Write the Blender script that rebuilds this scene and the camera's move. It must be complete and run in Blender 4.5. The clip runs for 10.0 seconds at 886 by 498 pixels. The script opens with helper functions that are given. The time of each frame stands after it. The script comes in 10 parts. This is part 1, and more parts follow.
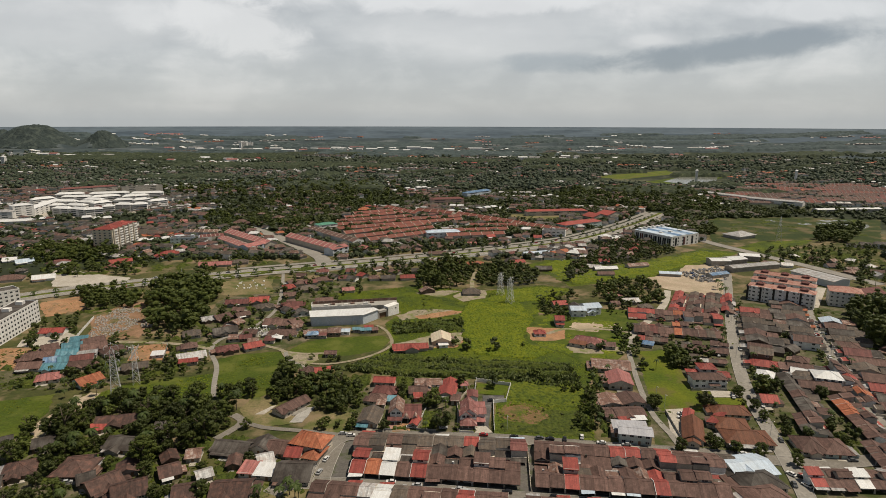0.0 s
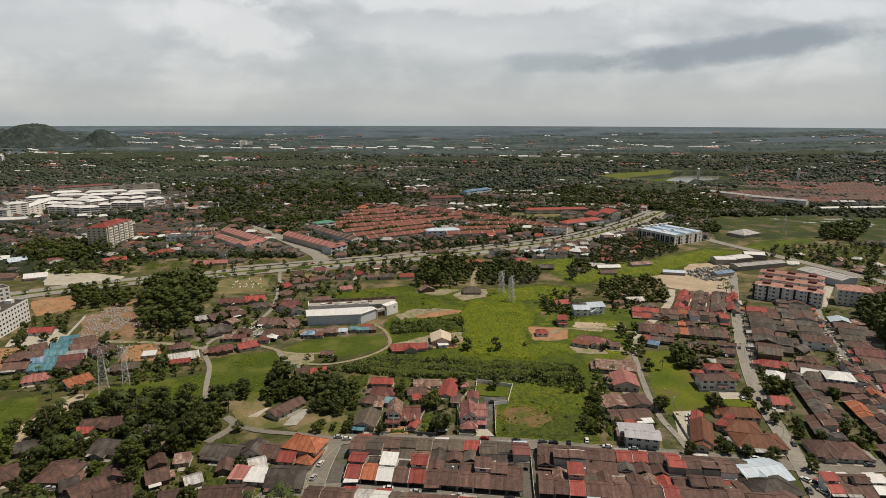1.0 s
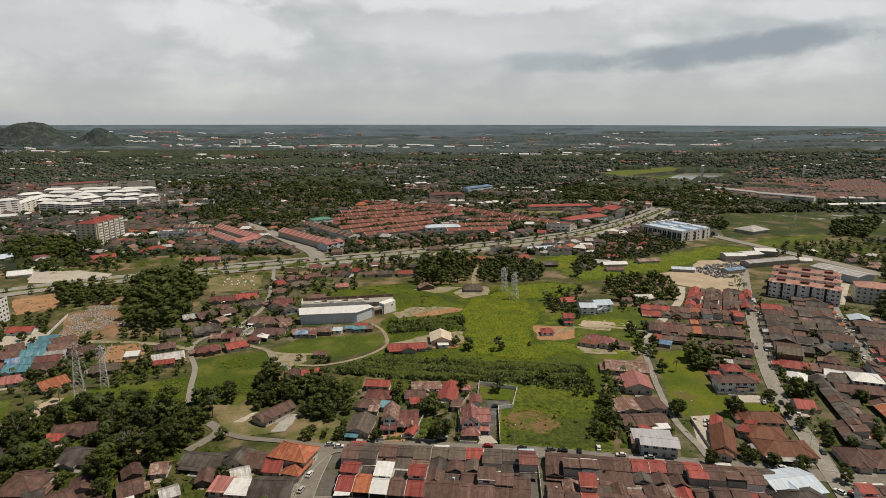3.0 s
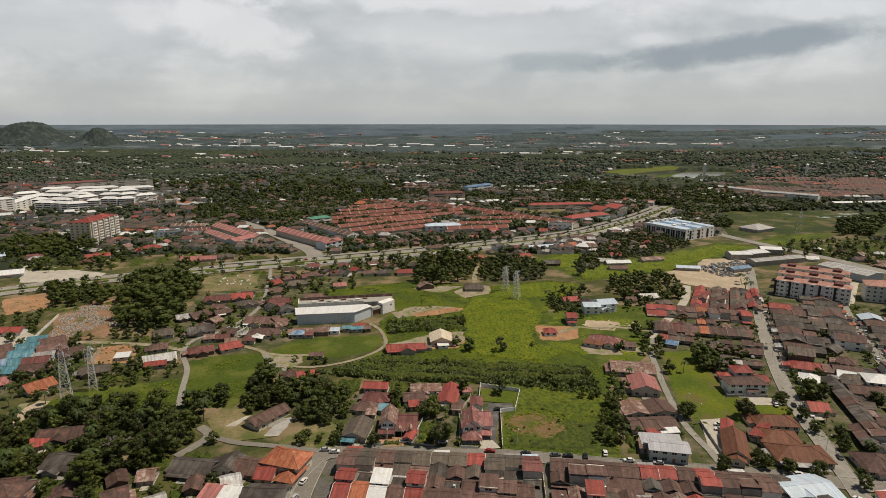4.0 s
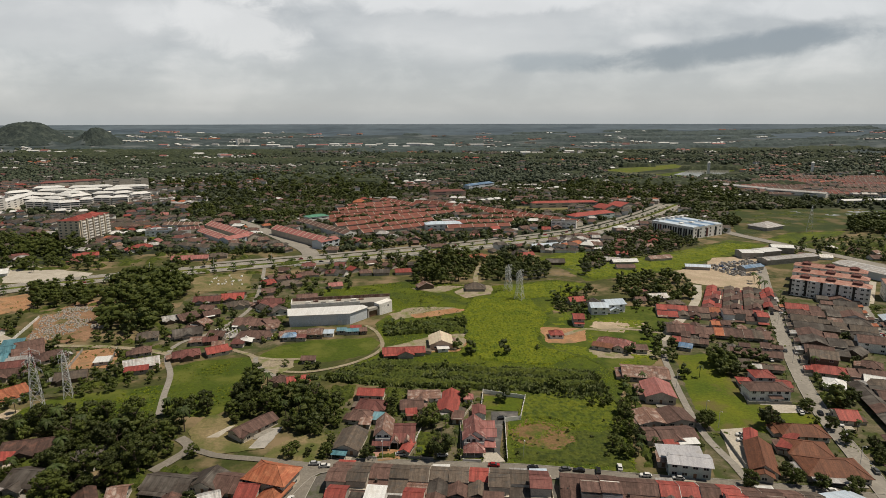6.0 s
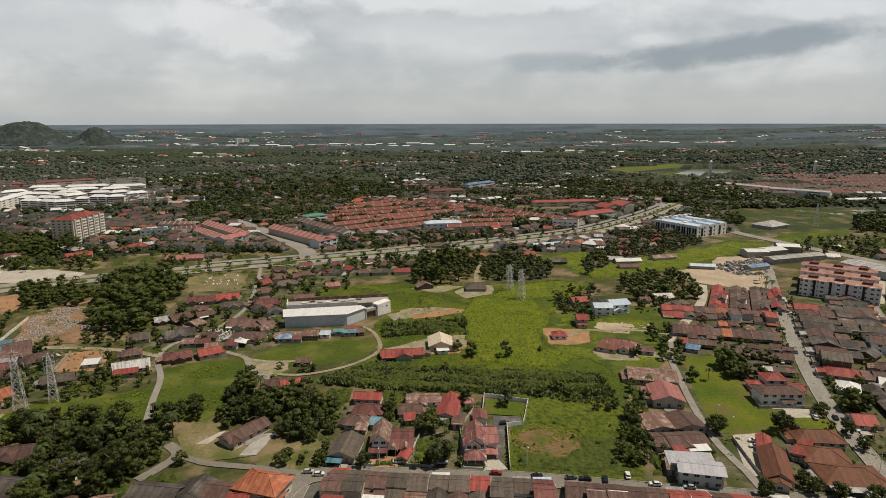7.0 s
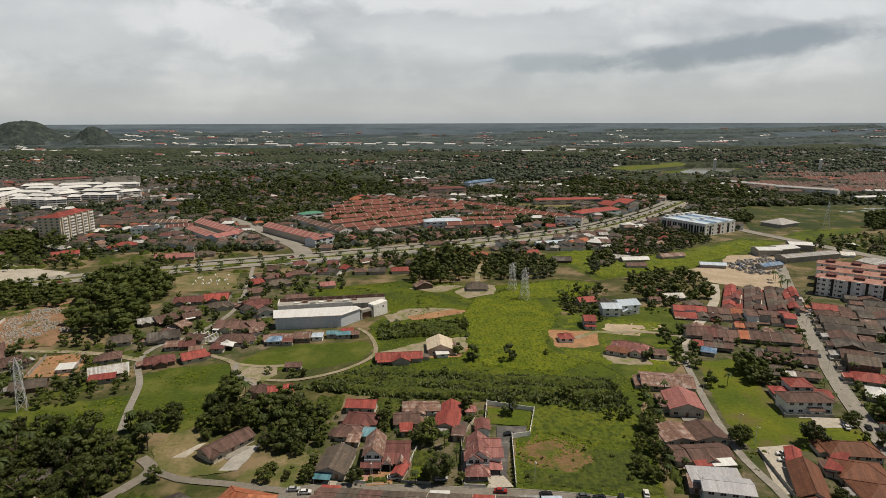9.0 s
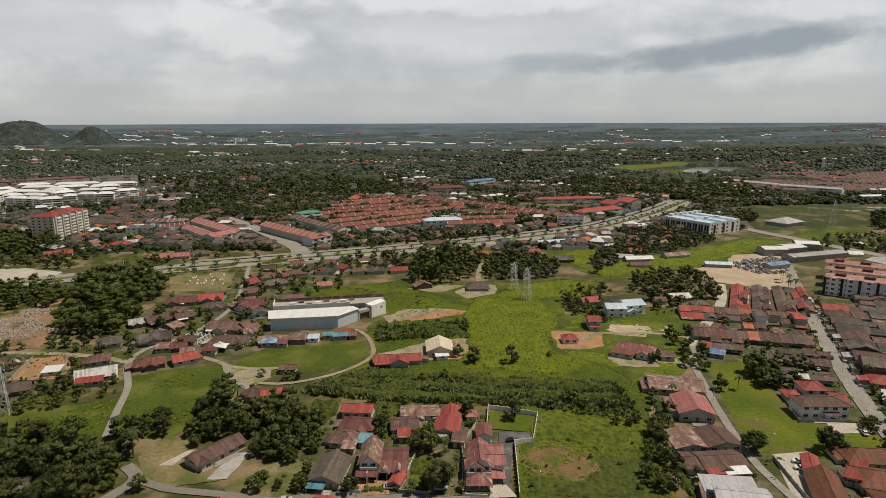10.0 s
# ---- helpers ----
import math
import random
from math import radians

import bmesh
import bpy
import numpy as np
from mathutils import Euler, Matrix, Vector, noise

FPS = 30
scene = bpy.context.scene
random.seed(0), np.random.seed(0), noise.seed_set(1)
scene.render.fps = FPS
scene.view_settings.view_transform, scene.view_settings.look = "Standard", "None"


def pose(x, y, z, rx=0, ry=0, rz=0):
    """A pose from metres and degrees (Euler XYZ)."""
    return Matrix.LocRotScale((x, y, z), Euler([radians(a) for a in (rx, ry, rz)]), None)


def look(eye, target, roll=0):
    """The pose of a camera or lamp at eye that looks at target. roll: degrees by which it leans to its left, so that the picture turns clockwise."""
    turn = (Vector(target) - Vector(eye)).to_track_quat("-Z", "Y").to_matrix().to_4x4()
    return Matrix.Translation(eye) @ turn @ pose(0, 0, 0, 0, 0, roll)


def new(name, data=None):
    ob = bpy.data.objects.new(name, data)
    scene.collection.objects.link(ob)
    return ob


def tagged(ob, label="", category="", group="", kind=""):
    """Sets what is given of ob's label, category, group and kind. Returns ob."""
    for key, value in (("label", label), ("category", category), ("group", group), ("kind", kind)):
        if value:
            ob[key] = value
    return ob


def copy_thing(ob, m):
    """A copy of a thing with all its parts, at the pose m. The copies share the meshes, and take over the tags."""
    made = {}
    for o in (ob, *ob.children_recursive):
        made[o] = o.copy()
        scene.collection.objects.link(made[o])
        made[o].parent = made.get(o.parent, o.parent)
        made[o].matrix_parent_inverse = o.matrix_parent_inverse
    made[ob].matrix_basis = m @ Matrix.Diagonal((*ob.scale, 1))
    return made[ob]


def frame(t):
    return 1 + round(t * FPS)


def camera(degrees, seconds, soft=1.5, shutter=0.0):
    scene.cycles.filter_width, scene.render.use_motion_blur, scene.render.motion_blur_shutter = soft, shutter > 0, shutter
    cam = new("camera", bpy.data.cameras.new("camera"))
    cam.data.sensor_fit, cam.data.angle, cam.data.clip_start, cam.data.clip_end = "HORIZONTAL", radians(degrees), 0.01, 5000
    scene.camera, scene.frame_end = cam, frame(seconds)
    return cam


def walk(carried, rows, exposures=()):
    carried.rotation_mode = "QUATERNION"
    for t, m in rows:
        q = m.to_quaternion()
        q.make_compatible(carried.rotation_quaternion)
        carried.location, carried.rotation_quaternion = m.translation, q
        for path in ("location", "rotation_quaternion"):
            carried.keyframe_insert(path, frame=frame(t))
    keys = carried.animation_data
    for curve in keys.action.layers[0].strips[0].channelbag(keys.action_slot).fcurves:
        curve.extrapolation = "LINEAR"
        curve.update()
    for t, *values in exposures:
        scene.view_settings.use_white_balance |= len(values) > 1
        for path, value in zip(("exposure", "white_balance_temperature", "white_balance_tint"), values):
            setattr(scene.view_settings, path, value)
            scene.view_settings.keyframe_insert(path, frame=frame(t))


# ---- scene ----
import collections

# ---- camera: a drone gliding forwards and down ----
cam = camera(72.97, 10.0, soft=0.7)
ROWS = [
    (0, 0.00, 0.00, 150.00, -0.000, -12.126, -0.134),
    (0.5, 0.10, 5.10, 147.98, 0.000, -12.133, -0.135),
    (1, 0.23, 10.26, 146.06, 0.001, -12.138, -0.135),
    (1.5, 0.28, 15.35, 144.19, 0.004, -12.143, -0.132),
    (2, 0.39, 20.39, 142.23, 0.008, -12.149, -0.122),
    (2.5, 0.46, 25.33, 140.24, 0.014, -12.156, -0.102),
    (4, 0.68, 40.44, 134.82, 0.036, -12.166, -0.019),
    (4.5, 0.82, 45.31, 133.22, 0.044, -12.160, 0.009),
    (5, 0.94, 50.18, 131.78, 0.052, -12.147, 0.036),
    (5.5, 1.01, 55.00, 130.33, 0.061, -12.132, 0.058),
    (7, 1.29, 69.85, 125.83, 0.063, -12.103, 0.108),
    (7.5, 1.37, 74.75, 124.34, 0.060, -12.096, 0.119),
    (8, 1.47, 79.65, 122.81, 0.060, -12.093, 0.126),
    (8.5, 1.57, 84.41, 121.33, 0.066, -12.084, 0.130),
    (9, 1.61, 89.36, 119.79, 0.074, -12.069, 0.136),
    (9.5, 1.70, 94.18, 118.28, 0.083, -12.051, 0.147),
    (10, 1.84, 99.04, 116.69, 0.092, -12.032, 0.162)
]
walk(cam, [(t, pose(x, y, z, 90 + pitch, roll, yaw)) for t, x, y, z, yaw, pitch, roll in ROWS])

# ---- light ----
SUN_TO = Vector((0.42, 0.02, 0.905)).normalized()
sun = new("sun", bpy.data.lights.new("sun", "SUN"))
sun.data.energy, sun.data.angle, sun.data.color = 5.0, radians(0.6), (1.0, 0.885, 0.72)
sun.matrix_world = look(SUN_TO * 100, (0, 0, 0))
scene.view_settings.exposure = -0.14


def make_world():
    w = bpy.data.worlds.new("sky")
    scene.world = w
    w.use_nodes = True
    nt = w.node_tree
    nt.nodes.clear()

    def add(kind, **values):
        n = nt.nodes.new(kind)
        for k, v in values.items():
            n.inputs[k.replace("_", " ")].default_value = v
        return n

    def math_node(op, a, b=None):
        n = nt.nodes.new("ShaderNodeMath")
        n.operation = op
        for i, v in enumerate((a, b)):
            if v is None:
                continue
            if isinstance(v, (int, float)):
                n.inputs[i].default_value = v
            else:
                nt.links.new(v, n.inputs[i])
        return n.outputs[0]

    def ramp(value, stops):
        n = nt.nodes.new("ShaderNodeValToRGB")
        while len(n.color_ramp.elements) < len(stops):
            n.color_ramp.elements.new(0.5)
        for e, (p, c) in zip(n.color_ramp.elements, stops):
            e.position, e.color = p, (*c, 1)
        nt.links.new(value, n.inputs[0])
        return n.outputs[0]

    def mix(fac, a, b, blend="MIX"):
        n = nt.nodes.new("ShaderNodeMix")
        n.data_type, n.blend_type = "RGBA", blend
        for i, v in ((0, fac), (6, a), (7, b)):
            if isinstance(v, (int, float)):
                n.inputs[i].default_value = v
            elif isinstance(v, tuple):
                n.inputs[i].default_value = (*v, 1)
            else:
                nt.links.new(v, n.inputs[i])
        return n.outputs[2]

    coord = nt.nodes.new("ShaderNodeTexCoord")
    sep = nt.nodes.new("ShaderNodeSeparateXYZ")
    nt.links.new(coord.outputs["Generated"], sep.inputs[0])
    sx, sy, sz = sep.outputs
    sky = nt.nodes.new("ShaderNodeTexSky")
    sky.sky_type, sky.sun_disc = "NISHITA", False
    sky.sun_elevation = math.asin(SUN_TO.z)
    sky.sun_rotation = math.atan2(SUN_TO.x, SUN_TO.y)
    # cloud deck: directions laid out on a flat layer overhead
    up = math_node("ADD", math_node("MAXIMUM", sz, 0.0), 0.075)
    flat = nt.nodes.new("ShaderNodeCombineXYZ")
    nt.links.new(math_node("DIVIDE", sx, up), flat.inputs[0])
    nt.links.new(math_node("MULTIPLY", math_node("DIVIDE", sy, up), 0.8), flat.inputs[1])
    flat.inputs[2].default_value = 3.7
    big = add("ShaderNodeTexNoise", Scale=0.55, Detail=7.0, Roughness=0.55, Distortion=0.3)
    nt.links.new(flat.outputs[0], big.inputs["Vector"])
    # cumulus heads, seen from the side
    ahead = math_node("MAXIMUM", sy, 0.2)
    u, q = math_node("DIVIDE", sx, ahead), math_node("DIVIDE", sz, ahead)

    def fluff(scale, stretch, detail, rough, shift, warp=0.3):
        side = nt.nodes.new("ShaderNodeCombineXYZ")
        nt.links.new(u, side.inputs[0])
        nt.links.new(math_node("MULTIPLY", q, stretch), side.inputs[1])
        side.inputs[2].default_value = shift
        n = add("ShaderNodeTexNoise", Scale=scale, Detail=detail, Roughness=rough, Distortion=warp)
        nt.links.new(side.outputs[0], n.inputs["Vector"])
        return n.outputs[0]

    puff = fluff(5.2, 1.9, 9.0, 0.55, 1.3)
    fine = fluff(13.0, 1.5, 8.0, 0.6, 4.4, 0.5)
    wide = fluff(3.0, 4.5, 5.0, 0.5, 7.9)
    cover = math_node("ADD", math_node("MULTIPLY", big.outputs[0], 0.10), math_node("ADD", math_node("MULTIPLY", puff, 0.45), math_node("ADD", math_node("MULTIPLY", fine, 0.12), math_node("MULTIPLY", wide, 0.33))))
    tone = ramp(cover, [(0.38, (0.53, 0.55, 0.565)), (0.47, (0.60, 0.62, 0.63)), (0.53, (0.71, 0.725, 0.725)), (0.60, (0.86, 0.86, 0.85)), (0.68, (0.97, 0.965, 0.95))])

    def bank(u0, q0, ru, rq, lean, wob, soft, colour, amount, tone):
        """One cloud of its own: an oval with a billowing rim."""
        du = math_node("SUBTRACT", u, u0)
        dq = math_node("DIVIDE", math_node("SUBTRACT", math_node("SUBTRACT", q, q0), math_node("MULTIPLY", du, lean)), rq)
        du = math_node("DIVIDE", du, ru)
        dist = math_node("ADD", math_node("MULTIPLY", du, du), math_node("MULTIPLY", dq, dq))
        edge = math_node("ADD", math_node("MULTIPLY", math_node("SUBTRACT", puff, 0.5), wob), math_node("MULTIPLY", math_node("SUBTRACT", fine, 0.5), wob * 0.8))
        n = nt.nodes.new("ShaderNodeMapRange")
        n.interpolation_type = "SMOOTHSTEP"
        n.inputs[1].default_value, n.inputs[2].default_value, n.inputs[3].default_value, n.inputs[4].default_value = 1.0 - soft, 1.0, amount, 0.0
        nt.links.new(math_node("ADD", dist, edge), n.inputs[0])
        return mix(n.outputs[0], tone, colour)

    tone = bank(-0.60, 0.155, 0.26, 0.055, 0.0, 1.6, 0.95, (0.80, 0.80, 0.79), 0.6, tone)
    tone = bank(0.02, 0.190, 0.36, 0.030, 0.0, 2.6, 0.85, (1.02, 1.015, 1.0), 0.8, tone)
    tone = bank(0.60, 0.175, 0.20, 0.022, 0.0, 2.4, 0.9, (0.96, 0.96, 0.95), 0.7, tone)
    tone = bank(0.06, 0.135, 0.26, 0.055, 0.0, 1.8, 0.95, (0.84, 0.84, 0.83), 0.6, tone)
    tone = bank(-0.16, 0.085, 0.17, 0.040, 0.1, 1.8, 0.9, (0.58, 0.60, 0.605), 0.6, tone)
    tone = bank(-0.33, 0.135, 0.14, 0.062, -0.25, 2.6, 0.95, (1.0, 0.99, 0.97), 0.75, tone)
    tone = bank(-0.44, 0.165, 0.10, 0.035, 0.0, 2.6, 0.95, (0.98, 0.975, 0.96), 0.6, tone)
    tone = bank(-0.27, 0.080, 0.10, 0.018, 0.0, 2.0, 0.9, (0.62, 0.635, 0.64), 0.5, tone)
    # pale, even haze low over the land, bluer towards the rim
    low = ramp(sz, [(0.0, (1, 1, 1)), (0.025, (0.85, 0.85, 0.85)), (0.10, (0.0, 0.0, 0.0))])
    tone = mix(math_node("MULTIPLY", low, 0.72), tone, (0.60, 0.615, 0.61))
    rim = ramp(sz, [(0.0, (1, 1, 1)), (0.018, (0.0, 0.0, 0.0))])
    tone = mix(math_node("MULTIPLY", rim, 0.4), tone, (0.45, 0.50, 0.53))
    # one long grey stratus bank with a pale head, and a thin tongue beside it
    tone = bank(0.335, 0.124, 0.075, 0.018, 0.0, 2.4, 0.95, (0.84, 0.84, 0.835), 0.7, tone)
    tone = bank(0.19, 0.090, 0.13, 0.020, 0.0, 1.7, 0.95, (0.46, 0.50, 0.53), 0.85, tone)
    tone = bank(0.46, 0.110, 0.30, 0.027, 0.11, 1.5, 0.85, (0.345, 0.385, 0.42), 0.95, tone)
    tone = bank(0.325, 0.126, 0.035, 0.010, 0.0, 1.4, 0.9, (0.86, 0.86, 0.85), 0.8, tone)
    # overhead the clouds open on blue sky
    gap = ramp(sz, [(0.20, (0, 0, 0)), (0.36, (1, 1, 1))])
    tone = mix(math_node("MULTIPLY", gap, 0.95), tone, (0.058, 0.084, 0.122))
    dim = nt.nodes.new("ShaderNodeBackground")
    clouds = nt.nodes.new("ShaderNodeBackground")
    both = nt.nodes.new("ShaderNodeAddShader")
    nt.links.new(sky.outputs[0], dim.inputs[0])
    dim.inputs[1].default_value = 0.015
    nt.links.new(tone, clouds.inputs[0])
    clouds.inputs[1].default_value = 0.81
    nt.links.new(dim.outputs[0], both.inputs[0])
    nt.links.new(clouds.outputs[0], both.inputs[1])
    out = nt.nodes.new("ShaderNodeOutputWorld")
    nt.links.new(both.outputs[0], out.inputs[0])


make_world()

# ---- materials ----
MATS = {}


def mat(name, a, b, scale=0.5, rough=0.85, fine=6.0, bump=0.25, metal=0.0, dirt=None, dirt_amount=0.0, dirt_scale=0.12, vary=0.0, world=False, reach=0.1, strips=0.0):
    """A surface of two tones at two noise scales, with optional stains of a third tone, relief and variation from piece to piece."""
    m = bpy.data.materials.new(name)
    m.use_nodes = True
    nt = m.node_tree
    bs = nt.nodes["Principled BSDF"]
    bs.inputs["Roughness"].default_value = rough
    bs.inputs["Metallic"].default_value = metal
    bs.inputs["Specular IOR Level"].default_value = 0.3
    link = nt.links.new
    if world:
        where = nt.nodes.new("ShaderNodeNewGeometry").outputs["Position"]
    else:
        where = nt.nodes.new("ShaderNodeTexCoord").outputs["Object"]
    info = nt.nodes.new("ShaderNodeObjectInfo")

    def noise_node(s, detail=4.0):
        n = nt.nodes.new("ShaderNodeTexNoise")
        n.noise_dimensions = "4D" if not world else "3D"
        n.inputs["Scale"].default_value = s
        n.inputs["Detail"].default_value = detail
        n.inputs["Roughness"].default_value = 0.6
        link(where, n.inputs["Vector"])
        if not world:
            mul = nt.nodes.new("ShaderNodeMath")
            mul.operation = "MULTIPLY"
            mul.inputs[1].default_value = 40.0
            link(info.outputs["Random"], mul.inputs[0])
            link(mul.outputs[0], n.inputs["W"])
        return n.outputs[0]

    def ramp(v, lo, hi):
        n = nt.nodes.new("ShaderNodeMapRange")
        n.inputs[1].default_value, n.inputs[2].default_value = lo, hi
        link(v, n.inputs[0])
        return n.outputs[0]

    def mix(fac, c1, c2, blend="MIX"):
        n = nt.nodes.new("ShaderNodeMix")
        n.data_type, n.blend_type = "RGBA", blend
        for i, v in ((0, fac), (6, c1), (7, c2)):
            if isinstance(v, float):
                n.inputs[i].default_value = v
            elif isinstance(v, tuple):
                n.inputs[i].default_value = (*v, 1)
            else:
                link(v, n.inputs[i])
        return n.outputs[2]

    coarse, grain = noise_node(scale), noise_node(fine, 3.0)
    col = mix(ramp(coarse, 0.5 - reach * 1.6, 0.5 + reach * 1.6), a, b)
    col = mix(ramp(grain, 0.3, 0.7), mix(0.38, col, (0.0, 0.0, 0.0)), col)
    if dirt:
        col = mix(ramp(noise_node(dirt_scale, 5.0), 0.62 - dirt_amount * 0.3, 0.72 - dirt_amount * 0.2), col, dirt)
    if strips:
        # rows of tiles or sheets, each with a tone of its own, and streaks down the slope
        sep = nt.nodes.new("ShaderNodeSeparateXYZ")
        link(where, sep.inputs[0])
        cell = nt.nodes.new("ShaderNodeMath")
        cell.operation = "MULTIPLY_ADD"
        cell.inputs[1].default_value, cell.inputs[2].default_value = 1.15, 50.0
        link(sep.outputs[0], cell.inputs[0])
        low = nt.nodes.new("ShaderNodeMath")
        low.operation = "FLOOR"
        link(cell.outputs[0], low.inputs[0])
        white = nt.nodes.new("ShaderNodeTexWhiteNoise")
        white.noise_dimensions = "2D"
        both = nt.nodes.new("ShaderNodeCombineXYZ")
        link(low.outputs[0], both.inputs[0])
        link(info.outputs["Random"], both.inputs[1])
        link(both.outputs[0], white.inputs["Vector"])
        stretch = nt.nodes.new("ShaderNodeMapping")
        stretch.inputs["Scale"].default_value = (2.6, 0.22, 0.22)
        link(where, stretch.inputs["Vector"])
        run = nt.nodes.new("ShaderNodeTexNoise")
        run.inputs["Scale"].default_value, run.inputs["Detail"].default_value = 1.0, 3.0
        link(stretch.outputs[0], run.inputs["Vector"])
        tone = nt.nodes.new("ShaderNodeMath")
        tone.operation = "ADD"
        link(white.outputs[0], tone.inputs[0])
        link(ramp(run.outputs[0], 0.3, 0.7), tone.inputs[1])
        rng2 = nt.nodes.new("ShaderNodeMapRange")
        rng2.inputs[2].default_value, rng2.inputs[3].default_value, rng2.inputs[4].default_value = 2.0, 1 - strips * 2, 1 + strips * 1.6
        link(tone.outputs[0], rng2.inputs[0])
        hs = nt.nodes.new("ShaderNodeHueSaturation")
        link(rng2.outputs[0], hs.inputs["Value"])
        link(col, hs.inputs["Color"])
        col = hs.outputs[0]
    if vary:
        hsv = nt.nodes.new("ShaderNodeHueSaturation")
        r = nt.nodes.new("ShaderNodeMapRange")
        r.inputs[3].default_value, r.inputs[4].default_value = 1 - vary, 1 + vary
        link(info.outputs["Random"], r.inputs[0])
        link(r.outputs[0], hsv.inputs["Value"])
        link(col, hsv.inputs["Color"])
        col = hsv.outputs[0]
    link(col, bs.inputs["Base Color"])
    if bump:
        bn = nt.nodes.new("ShaderNodeBump")
        bn.inputs["Strength"].default_value = bump
        bn.inputs["Distance"].default_value = 0.3 if world else 0.08
        link(grain, bn.inputs["Height"])
        link(bn.outputs[0], bs.inputs["Normal"])
    MATS[name] = m
    return m


def leaf_mat(name, a, b, vary=0.25):
    """Foliage: tone from leaf to leaf and from plant to plant, a little light coming through."""
    m = bpy.data.materials.new(name)
    m.use_nodes = True
    nt = m.node_tree
    bs = nt.nodes["Principled BSDF"]
    geo = nt.nodes.new("ShaderNodeNewGeometry")
    info = nt.nodes.new("ShaderNodeObjectInfo")
    n = nt.nodes.new("ShaderNodeMix")
    n.data_type = "RGBA"
    n.inputs[6].default_value, n.inputs[7].default_value = (*a, 1), (*b, 1)
    nt.links.new(geo.outputs["Random Per Island"], n.inputs[0])
    hsv = nt.nodes.new("ShaderNodeHueSaturation")
    r = nt.nodes.new("ShaderNodeMapRange")
    r.inputs[3].default_value, r.inputs[4].default_value = 1 - vary, 1 + vary
    nt.links.new(info.outputs["Random"], r.inputs[0])
    nt.links.new(r.outputs[0], hsv.inputs["Value"])
    nt.links.new(n.outputs[2], hsv.inputs["Color"])
    nt.links.new(hsv.outputs[0], bs.inputs["Base Color"])
    bs.inputs["Roughness"].default_value = 0.6
    bs.inputs["Specular IOR Level"].default_value = 0.25
    tr = nt.nodes.new("ShaderNodeBsdfTranslucent")
    nt.links.new(hsv.outputs[0], tr.inputs[0])
    ms = nt.nodes.new("ShaderNodeMixShader")
    ms.inputs[0].default_value = 0.22
    nt.links.new(bs.outputs[0], ms.inputs[1])
    nt.links.new(tr.outputs[0], ms.inputs[2])
    nt.links.new(ms.outputs[0], nt.nodes["Material Output"].inputs[0])
    MATS[name] = m
    return m


# roofs
BROWN = mat("brown_tile", (0.114, 0.065, 0.053), (0.166, 0.100, 0.083), 0.55, 0.8, 1.7, 0.4, dirt=(0.085, 0.050, 0.040), dirt_amount=0.45, dirt_scale=0.45, vary=0.28, strips=0.21)
GREY = mat("grey_tile", (0.104, 0.080, 0.062), (0.154, 0.122, 0.097), 0.55, 0.8, 1.7, 0.4, dirt=(0.078, 0.069, 0.061), dirt_amount=0.45, dirt_scale=0.45, vary=0.25, strips=0.21)
DARK = mat("dark_tile", (0.044, 0.035, 0.030), (0.070, 0.057, 0.048), 0.55, 0.75, 1.7, 0.4, dirt=(0.098, 0.088, 0.078), dirt_amount=0.5, vary=0.2, strips=0.21)
RED = mat("red_tile", (0.27, 0.052, 0.042), (0.34, 0.082, 0.064), 0.55, 0.7, 1.7, 0.3, dirt=(0.22, 0.052, 0.042), dirt_amount=0.45, dirt_scale=0.45, vary=0.2, strips=0.21)
ORANGE = mat("orange_tile", (0.34, 0.115, 0.055), (0.41, 0.16, 0.085), 0.55, 0.75, 1.7, 0.3, dirt=(0.26, 0.08, 0.04), dirt_amount=0.6, dirt_scale=0.45, vary=0.15, strips=0.21)
MAROON = mat("maroon_tile", (0.138, 0.053, 0.046), (0.193, 0.079, 0.068), 0.55, 0.75, 1.7, 0.35, dirt=(0.129, 0.046, 0.041), dirt_amount=0.45, dirt_scale=0.45, vary=0.2, strips=0.21)
PINK = mat("faded_red_sheet", (0.32, 0.115, 0.10), (0.40, 0.165, 0.145), 0.55, 0.6, 1.7, 0.2, dirt=(0.30, 0.13, 0.12), dirt_amount=0.6, dirt_scale=0.45, vary=0.12, strips=0.22)
RUST = mat("rusty_sheet", (0.147, 0.081, 0.061), (0.230, 0.133, 0.101), 0.55, 0.7, 1.7, 0.3, dirt=(0.285, 0.230, 0.202), dirt_amount=0.4, dirt_scale=0.45, vary=0.25, strips=0.22)
AGED = mat("aged_tile", (0.066, 0.039, 0.032), (0.105, 0.064, 0.053), 0.55, 0.8, 1.7, 0.4, dirt=(0.120, 0.062, 0.048), dirt_amount=0.45, dirt_scale=0.45, vary=0.28, strips=0.21)
RUSSET = mat("russet_tile", (0.140, 0.056, 0.031), (0.195, 0.081, 0.045), 0.55, 0.75, 1.7, 0.35, dirt=(0.133, 0.057, 0.035), dirt_amount=0.45, dirt_scale=0.45, vary=0.1, strips=0.21)
ZINC = mat("zinc_sheet", (0.42, 0.42, 0.42), (0.52, 0.52, 0.51), 0.55, 0.5, 1.7, 0.2, metal=0.2, dirt=(0.30, 0.27, 0.25), dirt_amount=0.6, dirt_scale=0.45, vary=0.2, strips=0.22)
WHITE_SHEET = mat("white_sheet", (0.68, 0.69, 0.69), (0.75, 0.75, 0.74), 0.3, 0.5, 4, 0.1, dirt=(0.50, 0.49, 0.47), dirt_amount=0.35, dirt_scale=0.3, vary=0.08, strips=0.06)
